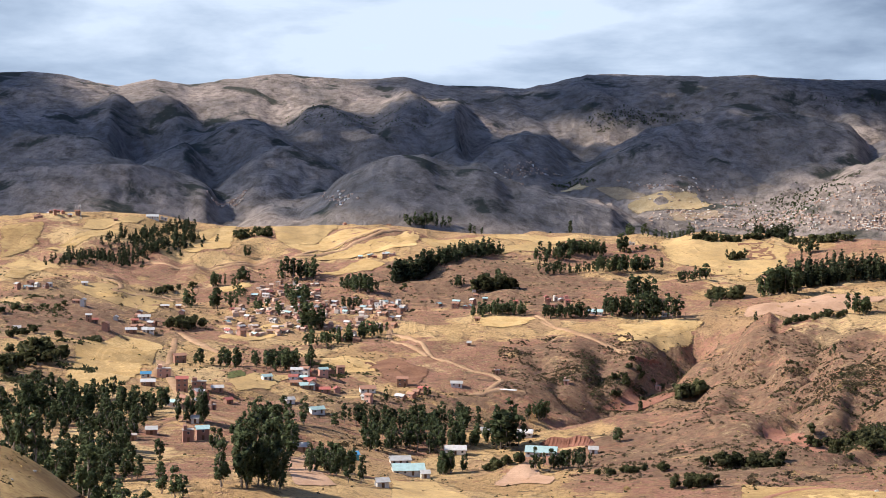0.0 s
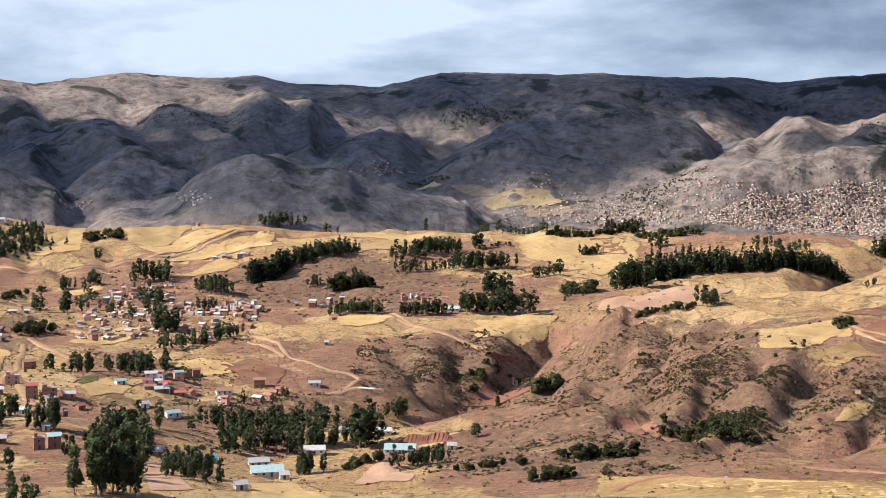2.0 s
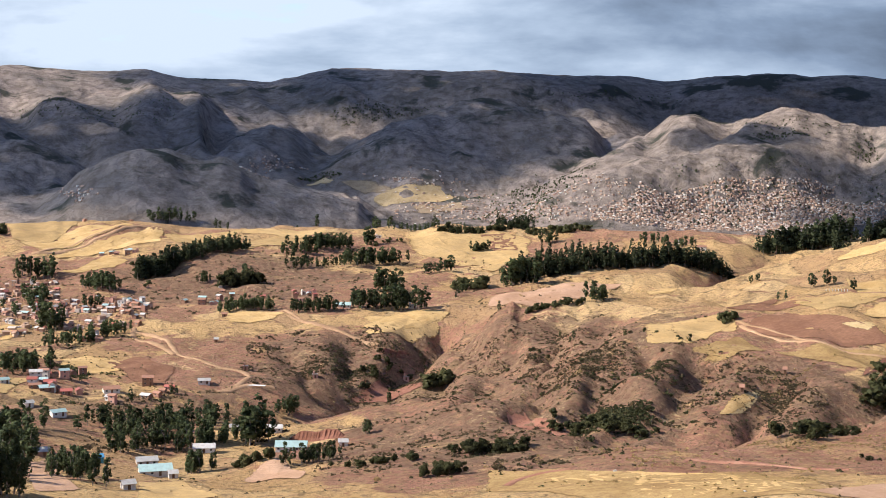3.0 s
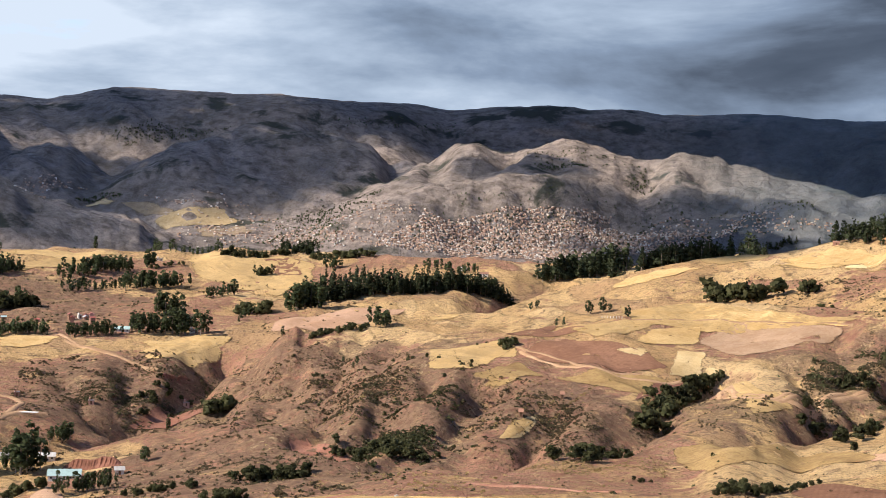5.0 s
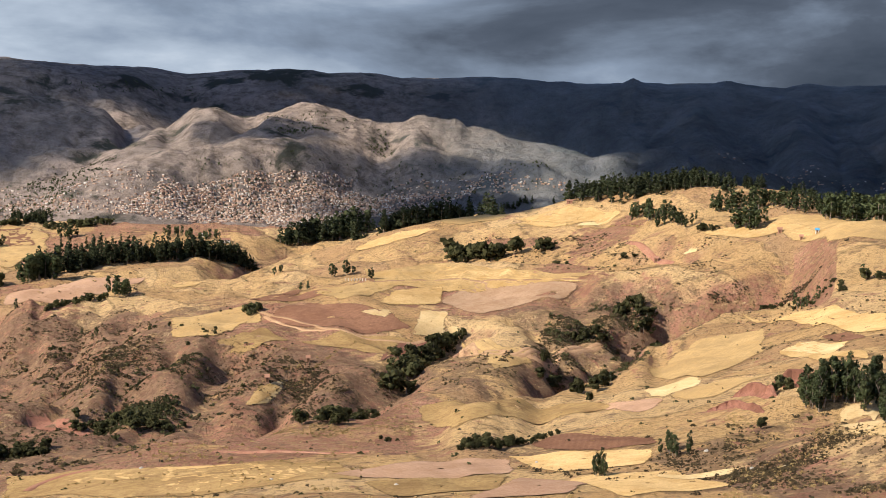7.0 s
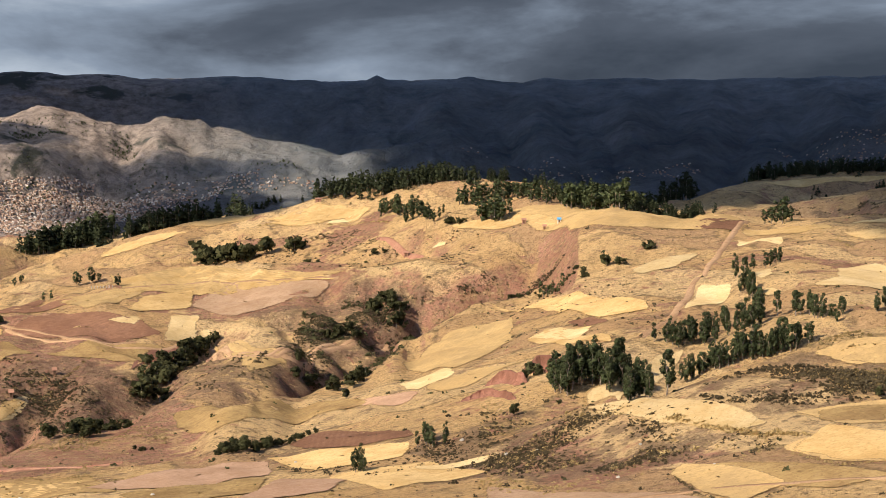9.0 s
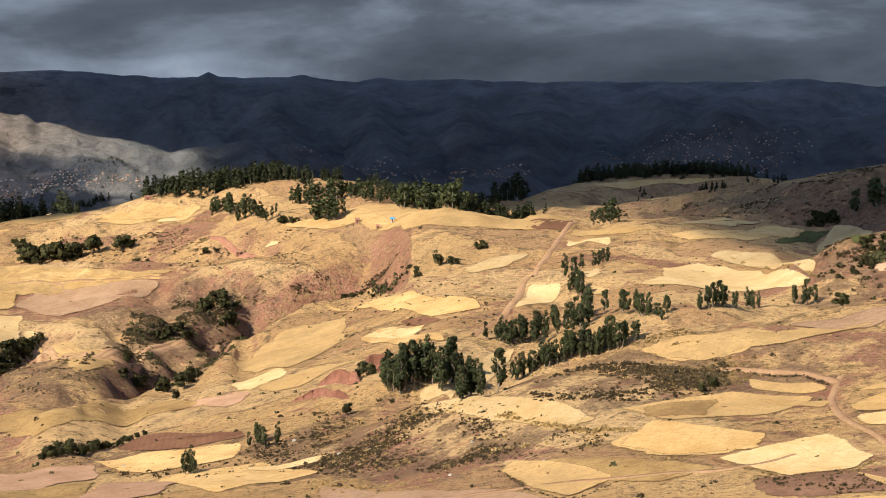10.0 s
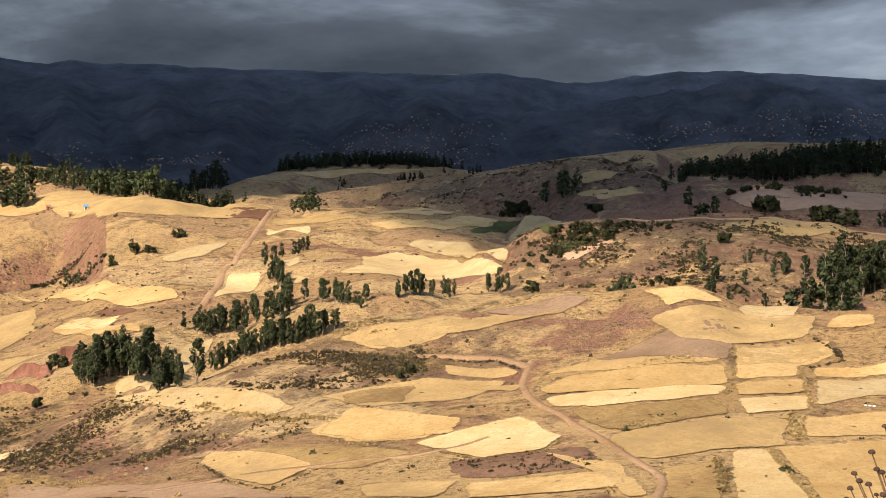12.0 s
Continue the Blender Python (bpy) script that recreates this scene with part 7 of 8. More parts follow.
def house(x, y, w, d, floors, roof, wall, turn):
    """A house: walls, roof or slab with parapet, door and windows."""
    w, d, storey = w * 0.84, d * 0.84, 2.45
    h = storey * floors
    a = np.array([(math.cos(turn) * u - math.sin(turn) * v, math.sin(turn) * u + math.cos(turn) * v) for u in (-w / 2, w / 2) for v in (-d / 2, d / 2)])
    base = ground(x + a[:, 0], y + a[:, 1])
    root = new("house")
    side = "white plastered" if wall == "white" else WORDS.get(wall, "teal painted")
    tagged(root, ("long low %s shed with a %s roof" if w > 14 else "small %s house with a %s roof") % (side, WORDS[roof]), "shed" if w > 14 else "house", "houses in the valley")
    foot = float(base.min() - base.mean()) - 0.4
    rise = 0.0 if roof == "flat" else d * (0.20 if w > 14 else 0.27)

    def walls():
        co, q = box_arrays(-w / 2, -d / 2, foot, w / 2, d / 2, h)
        if rise:
            co = np.vstack([co, [(-w / 2 + 0.01, 0, h + rise - 0.1), (w / 2 - 0.01, 0, h + rise - 0.1)]])
            q = np.vstack([q, [(4, 8, 8, 6), (5, 7, 9, 9)]])
        bm = bmesh.new()
        vs = [bm.verts.new(c) for c in co]
        for f in q:
            bm.faces.new([vs[i] for i in dict.fromkeys(f.tolist())])
        me = bpy.data.meshes.new("wall")
        bm.to_mesh(me)
        bm.free()
        me.materials.append(WALLS[wall])
        return me

    part("wall", walls(), root)
    if rise:
        part("roof", sheet("roof", *roof_arrays(w, d, h, rise), ROOFS[roof]), root)
    else:
        part("roof", sheet("roof", *box_arrays(-w / 2 - 0.25, -d / 2 - 0.25, h, w / 2 + 0.25, d / 2 + 0.25, h + 0.22), ROOFS[roof]), root)
        part("stair_hut", sheet("stair_hut", *box_arrays(-w / 2 + 0.3, -d / 2 + 0.3, h + 0.22, -w / 2 + w * 0.35, d / 2 - 0.6, h + 1.9), WALLS[wall]), root)
    # openings on all four sides: panes set in proud frames
    for front in (-1, 1):
        n = max(1, int(w / 2.6))
        for f in range(floors):
            for k in range(n):
                u = -w / 2 + (k + 0.5) * w / n
                if f == 0 and k == n // 2 and front < 0:
                    dr = part("door", piece("door", lambda: sheet("door", *box_arrays(-0.5, -0.05, 0, 0.5, 0.05, 2.05), MAT_DOOR)), root)
                    dr.location = (u, front * d / 2, 0.02)
                    continue
                win = part("window", piece("window", lambda: sheet("window", *box_arrays(-0.55, -0.06, -0.5, 0.55, 0.06, 0.5), WALLS["white"])), root)
                win.location = (u, front * d / 2, storey * f + 1.4)
                pane = part("pane", piece("pane", lambda: sheet("pane", *box_arrays(-0.47, -0.075, -0.42, 0.47, 0.075, 0.42), MAT_PANE)), win)
    root.matrix_basis = Matrix.LocRotScale((x, y, float(base.mean())), Euler((0, 0, turn)), None)
    return root


house(-96.1, 551.3, 6.0, 4.5, 2, "teal", "brick", 0.35)
house(-100.9, 545.8, 5.0, 4.5, 2, "flat", "brick", 0.27)
house(-118.9, 561.6, 5.2, 4.5, 1, "tin", "adobe", 0.21)
house(-121.2, 531.4, 6.8, 4.5, 1, "flat", "adobe", 0.22)
house(-133.6, 705.2, 7.0, 4.5, 3, "red", "brick", 0.19)
house(-151.5, 747.4, 8.7, 5.2, 2, "flat", "pinkbrick", 0.20)
house(-159.6, 739.0, 6.2, 4.5, 1, "blue", "white", 0.21)
house(-152.6, 711.9, 8.3, 5.0, 1, "tin", "adobe", 0.21)
house(-126.7, 715.6, 8.9, 5.4, 2, "flat", "brick", 0.18)
house(-159.1, 832.2, 8.4, 5.0, 2, "clay", "brick", 0.45)
house(-117.3, 717.9, 7.2, 4.5, 1, "tin", "adobe", 0.16)
house(-131.3, 668.5, 6.7, 4.5, 1, "teal", "white", -0.16)
house(-108.4, 603.0, 3.8, 4.5, 1, "tin", "white", 0.18)
house(-98.6, 773.3, 6.4, 4.5, 1, "teal", "white", 0.56)
house(-84.9, 804.4, 8.0, 4.8, 2, "tin", "white", 0.11)
house(-75.8, 769.7, 8.9, 5.3, 1, "teal", "adobe", 0.27)
house(-65.1, 768.5, 7.0, 4.5, 1, "red", "brick", 0.08)
house(-77.8, 702.6, 5.2, 4.5, 1, "tin", "white", 0.46)
house(-62.9, 693.6, 8.6, 5.1, 1, "teal", "white", 0.53)
house(-42.0, 781.5, 10.3, 6.2, 1, "clay", "white", 0.23)
house(-22.9, 814.1, 7.4, 4.5, 2, "clay", "adobe", 0.03)
house(9.5, 823.2, 8.1, 4.9, 1, "tin", "white", -0.01)
house(-57.9, 561.8, 8.8, 5.3, 1, "tin", "adobe", 0.10)
house(-17.2, 592.0, 10.2, 6.1, 1, "tin", "white", 0.17)
house(-13.1, 566.7, 15.4, 9.0, 1, "teal", "white", 0.16)
house(-5.9, 557.5, 4.1, 4.5, 1, "tin", "white", 0.15)
house(-19.9, 471.9, 5.0, 4.5, 1, "tin", "white", 0.30)
house(-36.6, 579.9, 4.3, 4.5, 1, "blue", "teal", 0.41)
house(7.4, 639.4, 11.5, 6.9, 1, "tin", "white", -0.01)
house(23.6, 682.3, 7.3, 4.5, 1, "tin", "white", 0.05)
house(41.9, 676.7, 9.5, 5.7, 1, "tin", "white", -0.15)
house(46.3, 620.4, 16.4, 9.0, 1, "teal", "white", -0.16)
house(68.0, 603.3, 4.5, 4.5, 1, "tin", "white", -0.11)
house(148.8, 935.2, 4.9, 4.5, 1, "flat", "pinkbrick", -0.16)
house(81.8, 892.1, 4.0, 4.5, 1, "flat", "pinkbrick", -0.09)
house(120.1, 1072.4, 13.3, 8.0, 1, "teal", "white", -0.20)
house(175.1, 1073.4, 7.6, 4.6, 1, "flat", "white", -0.16)
house(208.8, 1522.7, 8.1, 4.8, 1, "flat", "white", -0.14)
house(-324.4, 1535.1, 15.9, 9.0, 1, "tin", "white", 0.21)
house(-313.7, 1544.5, 9.2, 5.5, 1, "flat", "white", 0.20)
house(494.6, 1277.2, 10.1, 6.1, 1, "clay", "white", -0.37)
house(489.5, 1324.2, 8.3, 5.0, 1, "tin", "white", -0.35)
house(281.2, 613.8, 1.7, 4.5, 1, "clay", "adobe", -0.43)
house(248.6, 587.8, 1.8, 4.5, 1, "clay", "adobe", -0.40)
house(626.2, 632.0, 2.2, 4.5, 1, "clay", "adobe", -0.78)
house(634.7, 627.2, 2.5, 4.5, 1, "blue", "white", -0.79)
house(631.6, 656.7, 3.0, 4.5, 1, "clay", "brick", -0.77)
house(663.7, 935.4, 5.7, 4.5, 1, "clay", "brick", -0.62)
house(592.7, 732.8, 3.3, 4.5, 1, "clay", "brick", -0.68)
house(36.1, 879.6, 3.6, 4.5, 1, "flat", "brick", -0.04)
house(27.7, 1065.6, 4.8, 4.5, 1, "clay", "adobe", -0.03)
house(-355.3, 1492.7, 5.1, 4.5, 1, "clay", "adobe", 0.23)
house(19.4, 964.1, 3.2, 4.5, 1, "tin", "adobe", -0.02)
house(-211.5, 973.4, 9.8, 5.9, 1, "tin", "white", 0.21)
house(-209.6, 924.4, 8.6, 5.2, 1, "tin", "adobe", 0.22)
house(-200.0, 933.0, 9.4, 5.6, 1, "tin", "white", 0.21)
house(-292.4, 1121.9, 5.7, 4.5, 1, "tin", "white", 0.25)
house(-260.9, 841.3, 5.1, 4.5, 1, "tin", "white", 0.30)


def village(n, poly):
    g = np.random.default_rng(int(abs(poly[0][0] * 3 + poly[1][1])) + n)
    base = g.uniform(0, 3)
    for x, y in inside(g, n, poly):
        roof = g.choice(["clay", "clay", "clay", "tin", "tin", "flat", "teal", "red"])
        wall = g.choice(["brick", "adobe", "adobe", "white", "pinkbrick"])
        house(x, y, g.uniform(3.8, 7.6), g.uniform(3.4, 4.6), int(g.choice([1, 1, 1, 1, 2])), str(roof), str(wall), base + g.choice([0, 1.571]) + g.normal(0, 0.12))


village(60, [(-175, 1111), (-128, 1183), (-28, 1162), (-27, 1046), (-93, 1015), (-150, 956)])
village(20, [(-171, 1245), (-118, 1287), (-106, 1186), (-159, 1161)])
village(14, [(-198, 2598), (-99, 2566), (-92, 1549), (-126, 1579)])
village(8, [(88, 1167), (109, 1165), (103, 1120), (82, 1121)])
village(10, [(-138, 695), (-105, 726), (-99, 684), (-114, 617)])
village(8, [(-92, 823), (-59, 795), (-77, 744)])
village(8, [(-440, 1479), (-361, 1504), (-361, 1504), (-432, 1450)])
village(8, [(-96, 1419), (-49, 1414), (-54, 1394)])
village(6, [(-89, 970), (-58, 986), (-56, 965)])
village(6, [(-30, 1150), (39, 1217), (36, 1119)])
village(5, [(-224, 931), (-197, 968), (-193, 930)])
village(14, [(-266, 974), (-209, 1121), (-168, 922), (-233, 880)])
village(8, [(-349, 1111), (-306, 1122), (-287, 1037), (-328, 1043)])
village(8, [(-87, 807), (-56, 849), (-57, 770), (-81, 751)])
village(6, [(25, 1270), (105, 1174), (96, 1124), (22, 1144)])
village(6, [(-45, 786), (-7, 808), (-12, 760), (-40, 749)])
village(9, [(-452, 1520), (-562, 2265), (-373, 1479), (-423, 1442)])
village(8, [(-209, 2614), (-89, 2565), (-59, 1529), (-122, 1603)])
village(8, [(-91, 1211), (-30, 1150), (-35, 1046), (-80, 1070)])

# ---------------------------------------------------------------- the far town on the hillside, and its trees
def city_material():
    m, add, link, b = material("town_plaster_and_brick", 0.9)
    geo = add("ShaderNodeNewGeometry")
    ramp = add("ShaderNodeValToRGB")
    ramp.color_ramp.interpolation = "CONSTANT"
    els = ramp.color_ramp.elements
    els[0].position, els[0].color = 0.0, (0.40, 0.27, 0.20, 1)
    els[1].position, els[1].color = 0.35, (0.55, 0.40, 0.31, 1)
    for p, c in ((0.6, (0.58, 0.50, 0.43, 1)), (0.78, (0.38, 0.26, 0.19, 1)), (0.9, (0.70, 0.66, 0.61, 1))):
        els.new(p).color = c
    link(geo.outputs["Random Per Island"], ramp.inputs[0])
    link(ramp.outputs[0], b.inputs["Base Color"])
    return m


MAT_CITY = city_material()


def far_town(n, poly):
    """Houses too many and too far to count: each its walls and a ridged or flat roof."""
    g = np.random.default_rng(n)
    pts = inside(g, n, poly)
    z = ground(pts[:, 0], pts[:, 1])
    pieces = []
    for (x, y), zz in zip(pts, z):
        w, d, h = g.uniform(2.8, 5.2), g.uniform(2.4, 4.2), g.choice([1.7, 2.0, 2.8]) * g.uniform(0.9, 1.1)
        t = math.atan2(x, y) + g.choice([0, 0.4, -0.5, 1.2])
        co, q = box_arrays(-w / 2, -d / 2, -4, w / 2, d / 2, h)
        rot = np.array([[math.cos(t), math.sin(t), 0], [-math.sin(t), math.cos(t), 0], [0, 0, 1]])
        pieces.append((co @ rot.T + [x, y, zz], q))
        if g.random() < 0.5:
            co, q = roof_arrays(w, d, h + 0.05, d * 0.22)
            pieces.append((co @ rot.T + [x, y, zz], q))
    co, q = joined(pieces)
    tagged(new("far_town", sheet("far_town", co, q, MAT_CITY)), "crowded small brick and plaster houses climbing the dry hillside", "town", "far towns", "stuff")


far_town(900, [(790, 3120), (993, 2905), (1577, 2950), (1807, 2804), (1786, 2626), (1516, 2833), (817, 2732)])
far_town(3600, [(805, 2751), (1018, 2902), (1254, 2911), (1467, 2959), (1648, 2820), (1578, 2800), (1222, 2737), (951, 2706)])
far_town(300, [(1049, 2914), (1170, 2945), (1480, 2988), (1469, 2964), (1153, 2901)])
far_town(90, [(1648, 2820), (1882, 2642), (1858, 2607), (1606, 2799)])
far_town(160, [(601, 2959), (750, 3076), (777, 2830), (759, 2761)])
far_town(60, [(105, 2900), (251, 3478), (278, 3463), (160, 2856)])
far_town(50, [(414, 3421), (461, 3353), (614, 3270), (485, 3325)])
far_town(170, [(3656, 1256), (3782, 889), (2209, 545), (2192, 724)])
far_town(110, [(3151, 2241), (3267, 1908), (3115, 1683), (2957, 1959)])
far_town(70, [(-497, 2849), (-425, 2995), (-424, 2911), (-477, 2869)])
far_town(40, [(-268, 2905), (-159, 2664), (-201, 2639)])

far_town(260, [(512, 3217), (787, 2910), (808, 2764), (541, 3016)])
far_town(150, [(3018, 2296), (3399, 1912), (3435, 1786), (3151, 1670), (2970, 1969)])
far_town(260, [(3498, 1539), (3671, 1294), (4030, 890), (3850, 848), (3514, 1316)])
far_town(50, [(2572, 2394), (2794, 2271), (2766, 2210), (2547, 2279)])
far_town(70, [(2198, 2561), (2542, 2597), (2620, 2348), (2652, 2189), (2480, 2336)])
far_town(200, [(503, 3369), (669, 3341), (807, 2996), (701, 2986), (443, 2955)])
far_town(60, [(135, 3473), (267, 3551), (326, 3568), (189, 3445)])
far_town(130, [(-175, 1111), (-128, 1183), (-28, 1162), (-27, 1046), (-93, 1015), (-150, 956)])
far_town(30, [(-171, 1245), (-118, 1287), (-106, 1186), (-159, 1161)])


def far_wood(n, poly):
    g = np.random.default_rng(n + 9)
    pts = inside(g, n, poly)
    pieces = []
    for (x, y), z in zip(pts, ground(pts[:, 0], pts[:, 1])):
        co, tri, _, _ = TREES["b" if g.random() < 0.6 else "e", int(g.integers(4)), -1]
        pieces.append((co * g.uniform(2.5, 6) + [x, y, z - 0.5], tri))
    co, tri = joined(pieces)
    tagged(new("far_wood", sheet("far_wood", co, tri, MAT_LEAF["e"])), "scattered dark trees on the far hillside", "woodland", "woods", "stuff")


far_wood(260, [(732, 3162), (830, 3339), (981, 3216), (894, 3108), (792, 3029)])
far_wood(120, [(1374, 3233), (1486, 3235), (1509, 3182), (1387, 3189)])
far_wood(320, [(849, 2779), (1172, 2951), (1590, 2905), (1540, 2812), (1104, 2775)])
far_wood(240, [(605, 2946), (764, 3132), (792, 2884), (738, 2776)])
far_wood(240, [(400, 4178), (613, 4225), (786, 4201), (533, 4144)])
far_wood(280, [(-534, 4243), (-143, 3996), (-13, 4047), (-42, 3764), (-344, 3700)])
far_wood(120, [(247, 3434), (336, 3485), (384, 3398), (290, 3442)])
far_wood(120, [(1581, 3133), (1695, 3228), (1645, 3069), (1583, 3104)])

far_wood(420, [(1085, 3021), (1359, 3058), (1645, 3011), (1968, 2754), (1802, 2628), (1292, 2902), (944, 2841)])
far_wood(160, [(645, 3234), (858, 3174), (928, 3131), (781, 2887), (669, 3042)])
far_wood(120, [(1386, 3339), (1586, 3279), (1697, 3234), (1406, 3165)])
far_wood(200, [(421, 4156), (595, 4278), (731, 3756), (613, 4167), (462, 4105)])
far_wood(150, [(1095, 4199), (1544, 4313), (1560, 4246), (1156, 4158)])


# ---------------------------------------------------------------- scrub, tufts and hedge banks
SCRUB = {"heath": leaf_material("heath_scrub", (0.085, 0.066, 0.037), (0.155, 0.118, 0.066), (0.21, 0.165, 0.09)), "green": MAT_LEAF["b"],
         "straw": leaf_material("straw_tuft", (0.30, 0.21, 0.09), (0.50, 0.37, 0.17), (0.55, 0.42, 0.2))}
TUFTS = []
for k in range(5):
    g = np.random.default_rng(300 + k)
    co, tri = [], []
    for c in range(9):
        d = g.normal(size=3)
        d[2] = abs(d[2]) * 0.8 + 0.1
        d /= np.linalg.norm(d)
        at = d * g.uniform(0.25, 0.55) * [1, 1, 0.8]
        u, w = g.normal(size=3), g.normal(size=3)
        u /= np.linalg.norm(u)
        w = np.cross(u, w) / np.linalg.norm(np.cross(u, w))
        s = g.uniform(0.20, 0.36)
        n0 = len(co)
        fold = np.cross(u, w) * s * 0.35
        co += [at - u * s, at + w * s * 0.7 - fold, at + u * s, at - w * s * 0.7 - fold]
        tri += [(n0, n0 + 1, n0 + 2), (n0, n0 + 2, n0 + 3)]
    TUFTS.append((np.array(co), np.array(tri)))
SCRUB_LABEL = {"heath": "dry brown heath bushes strewn over the slope", "green": "dark green bushes on the steep bank", "straw": "tufts of dry straw-coloured grass"}


def strewn(sort, size, pts, g):
    pieces = []
    for (x, y), z in zip(pts, ground(pts[:, 0], pts[:, 1])):
        co, tri = TUFTS[int(g.integers(5))]
        s = size * g.lognormal(0, 0.38)
        t = g.uniform(0, 6.3)
        rot = np.array([[math.cos(t), -math.sin(t), 0], [math.sin(t), math.cos(t), 0], [0, 0, 1]]) * s
        pieces.append((co @ rot.T + [x, y, z + 0.02], tri))
    co, tri = joined(pieces)
    tagged(new("scrub", sheet("scrub", co, tri, SCRUB[sort])), SCRUB_LABEL[sort], "bushes", "scrub", "stuff")


def scrub(sort, n, size, poly):
    g = np.random.default_rng(n + int(size * 100))
    pts = inside(g, n * 3, poly)
    # thicker in patches
    keep = fbm(pts[:, 0] / 28, pts[:, 1] / 28, 3, 121) + g.normal(0, 0.25, len(pts))
    strewn(sort, size, pts[np.argsort(-keep)[:n]], g)


def hedge(n, size, line):
    g = np.random.default_rng(n + int(abs(line[0][0])))
    p = np.array(line, float)
    s = np.concatenate([[0], np.cumsum(np.hypot(*np.diff(p, axis=0).T))])
    u = g.uniform(0, s[-1], n * 2)
    pts = np.column_stack([np.interp(u, s, p[:, 0]), np.interp(u, s, p[:, 1])]) + g.normal(0, size * 0.45, (n * 2, 2))
    strewn("heath" if n % 4 else "straw", size, pts, g)


scrub("heath", 756, 0.9, [(261, 198), (287, 170), (301, 180), (291, 199), (263, 205)])
scrub("heath", 936, 0.7, [(288, 320), (249, 185), (237, 170), (215, 182), (220, 244)])
scrub("straw", 468, 0.7, [(301, 334), (252, 222), (244, 173), (206, 173), (196, 218)])
scrub("heath", 108, 0.8, [(215, 123), (229, 102), (215, 91), (206, 108)])
scrub("straw", 216, 0.6, [(289, 119), (312, 103), (297, 97), (282, 111)])
scrub("straw", 216, 0.6, [(243, 103), (270, 91), (260, 84), (241, 98)])
scrub("heath", 1600, 1.2, [(194, 890), (236, 689), (295, 633), (294, 581), (223, 547), (188, 547), (173, 671)])
scrub("green", 288, 2.2, [(161, 586), (227, 593), (188, 547), (163, 543)])
scrub("heath", 1500, 1.5, [(359, 563), (372, 543), (472, 612), (528, 617), (525, 637), (471, 664)])
scrub("heath", 360, 1.2, [(262, 587), (325, 604), (277, 514), (214, 458)])
scrub("straw", 360, 0.9, [(117, 536), (204, 402), (147, 288), (90, 415)])
scrub("heath", 360, 0.8, [(232, 391), (250, 297), (253, 237), (219, 196), (210, 294)])
scrub("heath", 936, 1.6, [(48, 988), (197, 1019), (157, 901), (97, 863), (34, 913)])
scrub("heath", 468, 1.4, [(-57, 770), (76, 839), (47, 664), (-44, 603)])
scrub("heath", 756, 1.3, [(62, 682), (182, 609), (138, 426), (46, 503)])
scrub("green", 216, 3, [(-235, 731), (-219, 881), (-175, 679), (-206, 640)])
scrub("heath", 700, 0.35, [(-72, 224), (-110, 442), (-98, 407), (-63, 194)])
scrub("green", 126, 2, [(-85, 853), (-49, 846), (-35, 845), (-61, 817)])
scrub("heath", 540, 1.8, [(523, 271), (691, 258), (618, 137), (541, 132), (500, 232)])
scrub("green", 288, 1.6, [(501, 253), (551, 236), (595, 227), (512, 239)])
scrub("heath", 630, 1.8, [(-371, 1152), (-46, 1342), (8, 1104), (-183, 920), (-286, 887)])
scrub("heath", 630, 1.8, [(-20, 1436), (445, 1394), (304, 950), (8, 1104)])
scrub("heath", 540, 1.4, [(421, 907), (581, 898), (629, 696), (555, 613), (496, 767)])
scrub("heath", 270, 1, [(571, 633), (495, 435), (399, 334), (409, 454)])
scrub("straw", 1200, 0.4, [(-74, 229), (-137, 489), (-106, 441), (-93, 401), (-62, 193)])
scrub("straw", 900, 0.5, [(261, 202), (286, 169), (311, 160), (301, 182), (291, 199)])
scrub("straw", 700, 0.45, [(288, 320), (249, 185), (237, 170), (215, 182), (220, 244)])
scrub("green", 600, 0.9, [(191, 877), (233, 677), (291, 598), (216, 554), (165, 549)])
scrub("straw", 500, 1, [(199, 913), (261, 672), (309, 610), (249, 572), (152, 587)])
scrub("heath", 900, 0.8, [(271, 220), (291, 213), (290, 181), (287, 170), (272, 170), (258, 206)])
scrub("heath", 1500, 1.3, [(503, 260), (544, 254), (592, 220), (587, 180), (606, 132), (499, 107), (478, 152), (486, 180), (478, 223), (485, 246)])
scrub("green", 260, 1.5, [(503, 260), (544, 254), (592, 220), (587, 180), (606, 132), (499, 107), (478, 152), (486, 180), (478, 223), (485, 246)])
scrub("heath", 1200, 2, [(988, 702), (984, 521), (1037, 421), (914, 333), (881, 412), (726, 455)])
scrub("heath", 900, 0.6, [(273, 303), (259, 246), (247, 197), (227, 199), (221, 223), (238, 264)])
scrub("straw", 700, 0.6, [(357, 290), (370, 271), (294, 173), (283, 177)])
scrub("heath", 1000, 1.4, [(453, 658), (509, 679), (524, 638), (521, 618), (396, 494), (350, 467), (375, 546), (366, 555)])
scrub("green", 500, 2, [(453, 658), (504, 672), (508, 634), (396, 494), (350, 467), (375, 546)])
scrub("heath", 1100, 0.6, [(247, 298), (274, 290), (244, 203), (226, 186), (214, 218), (217, 258)])
scrub("heath", 300, 1.2, [(527, 625), (564, 625), (574, 558), (588, 601), (550, 611)])
scrub("heath", 1500, 1.2, [(93, 911), (118, 940), (240, 883), (221, 661), (235, 586), (208, 559), (160, 586), (132, 619), (85, 827)])
scrub("green", 500, 1.5, [(162, 586), (194, 629), (243, 654), (238, 625), (188, 560)])
scrub("heath", 700, 1, [(227, 553), (270, 601), (328, 608), (297, 559), (220, 489)])
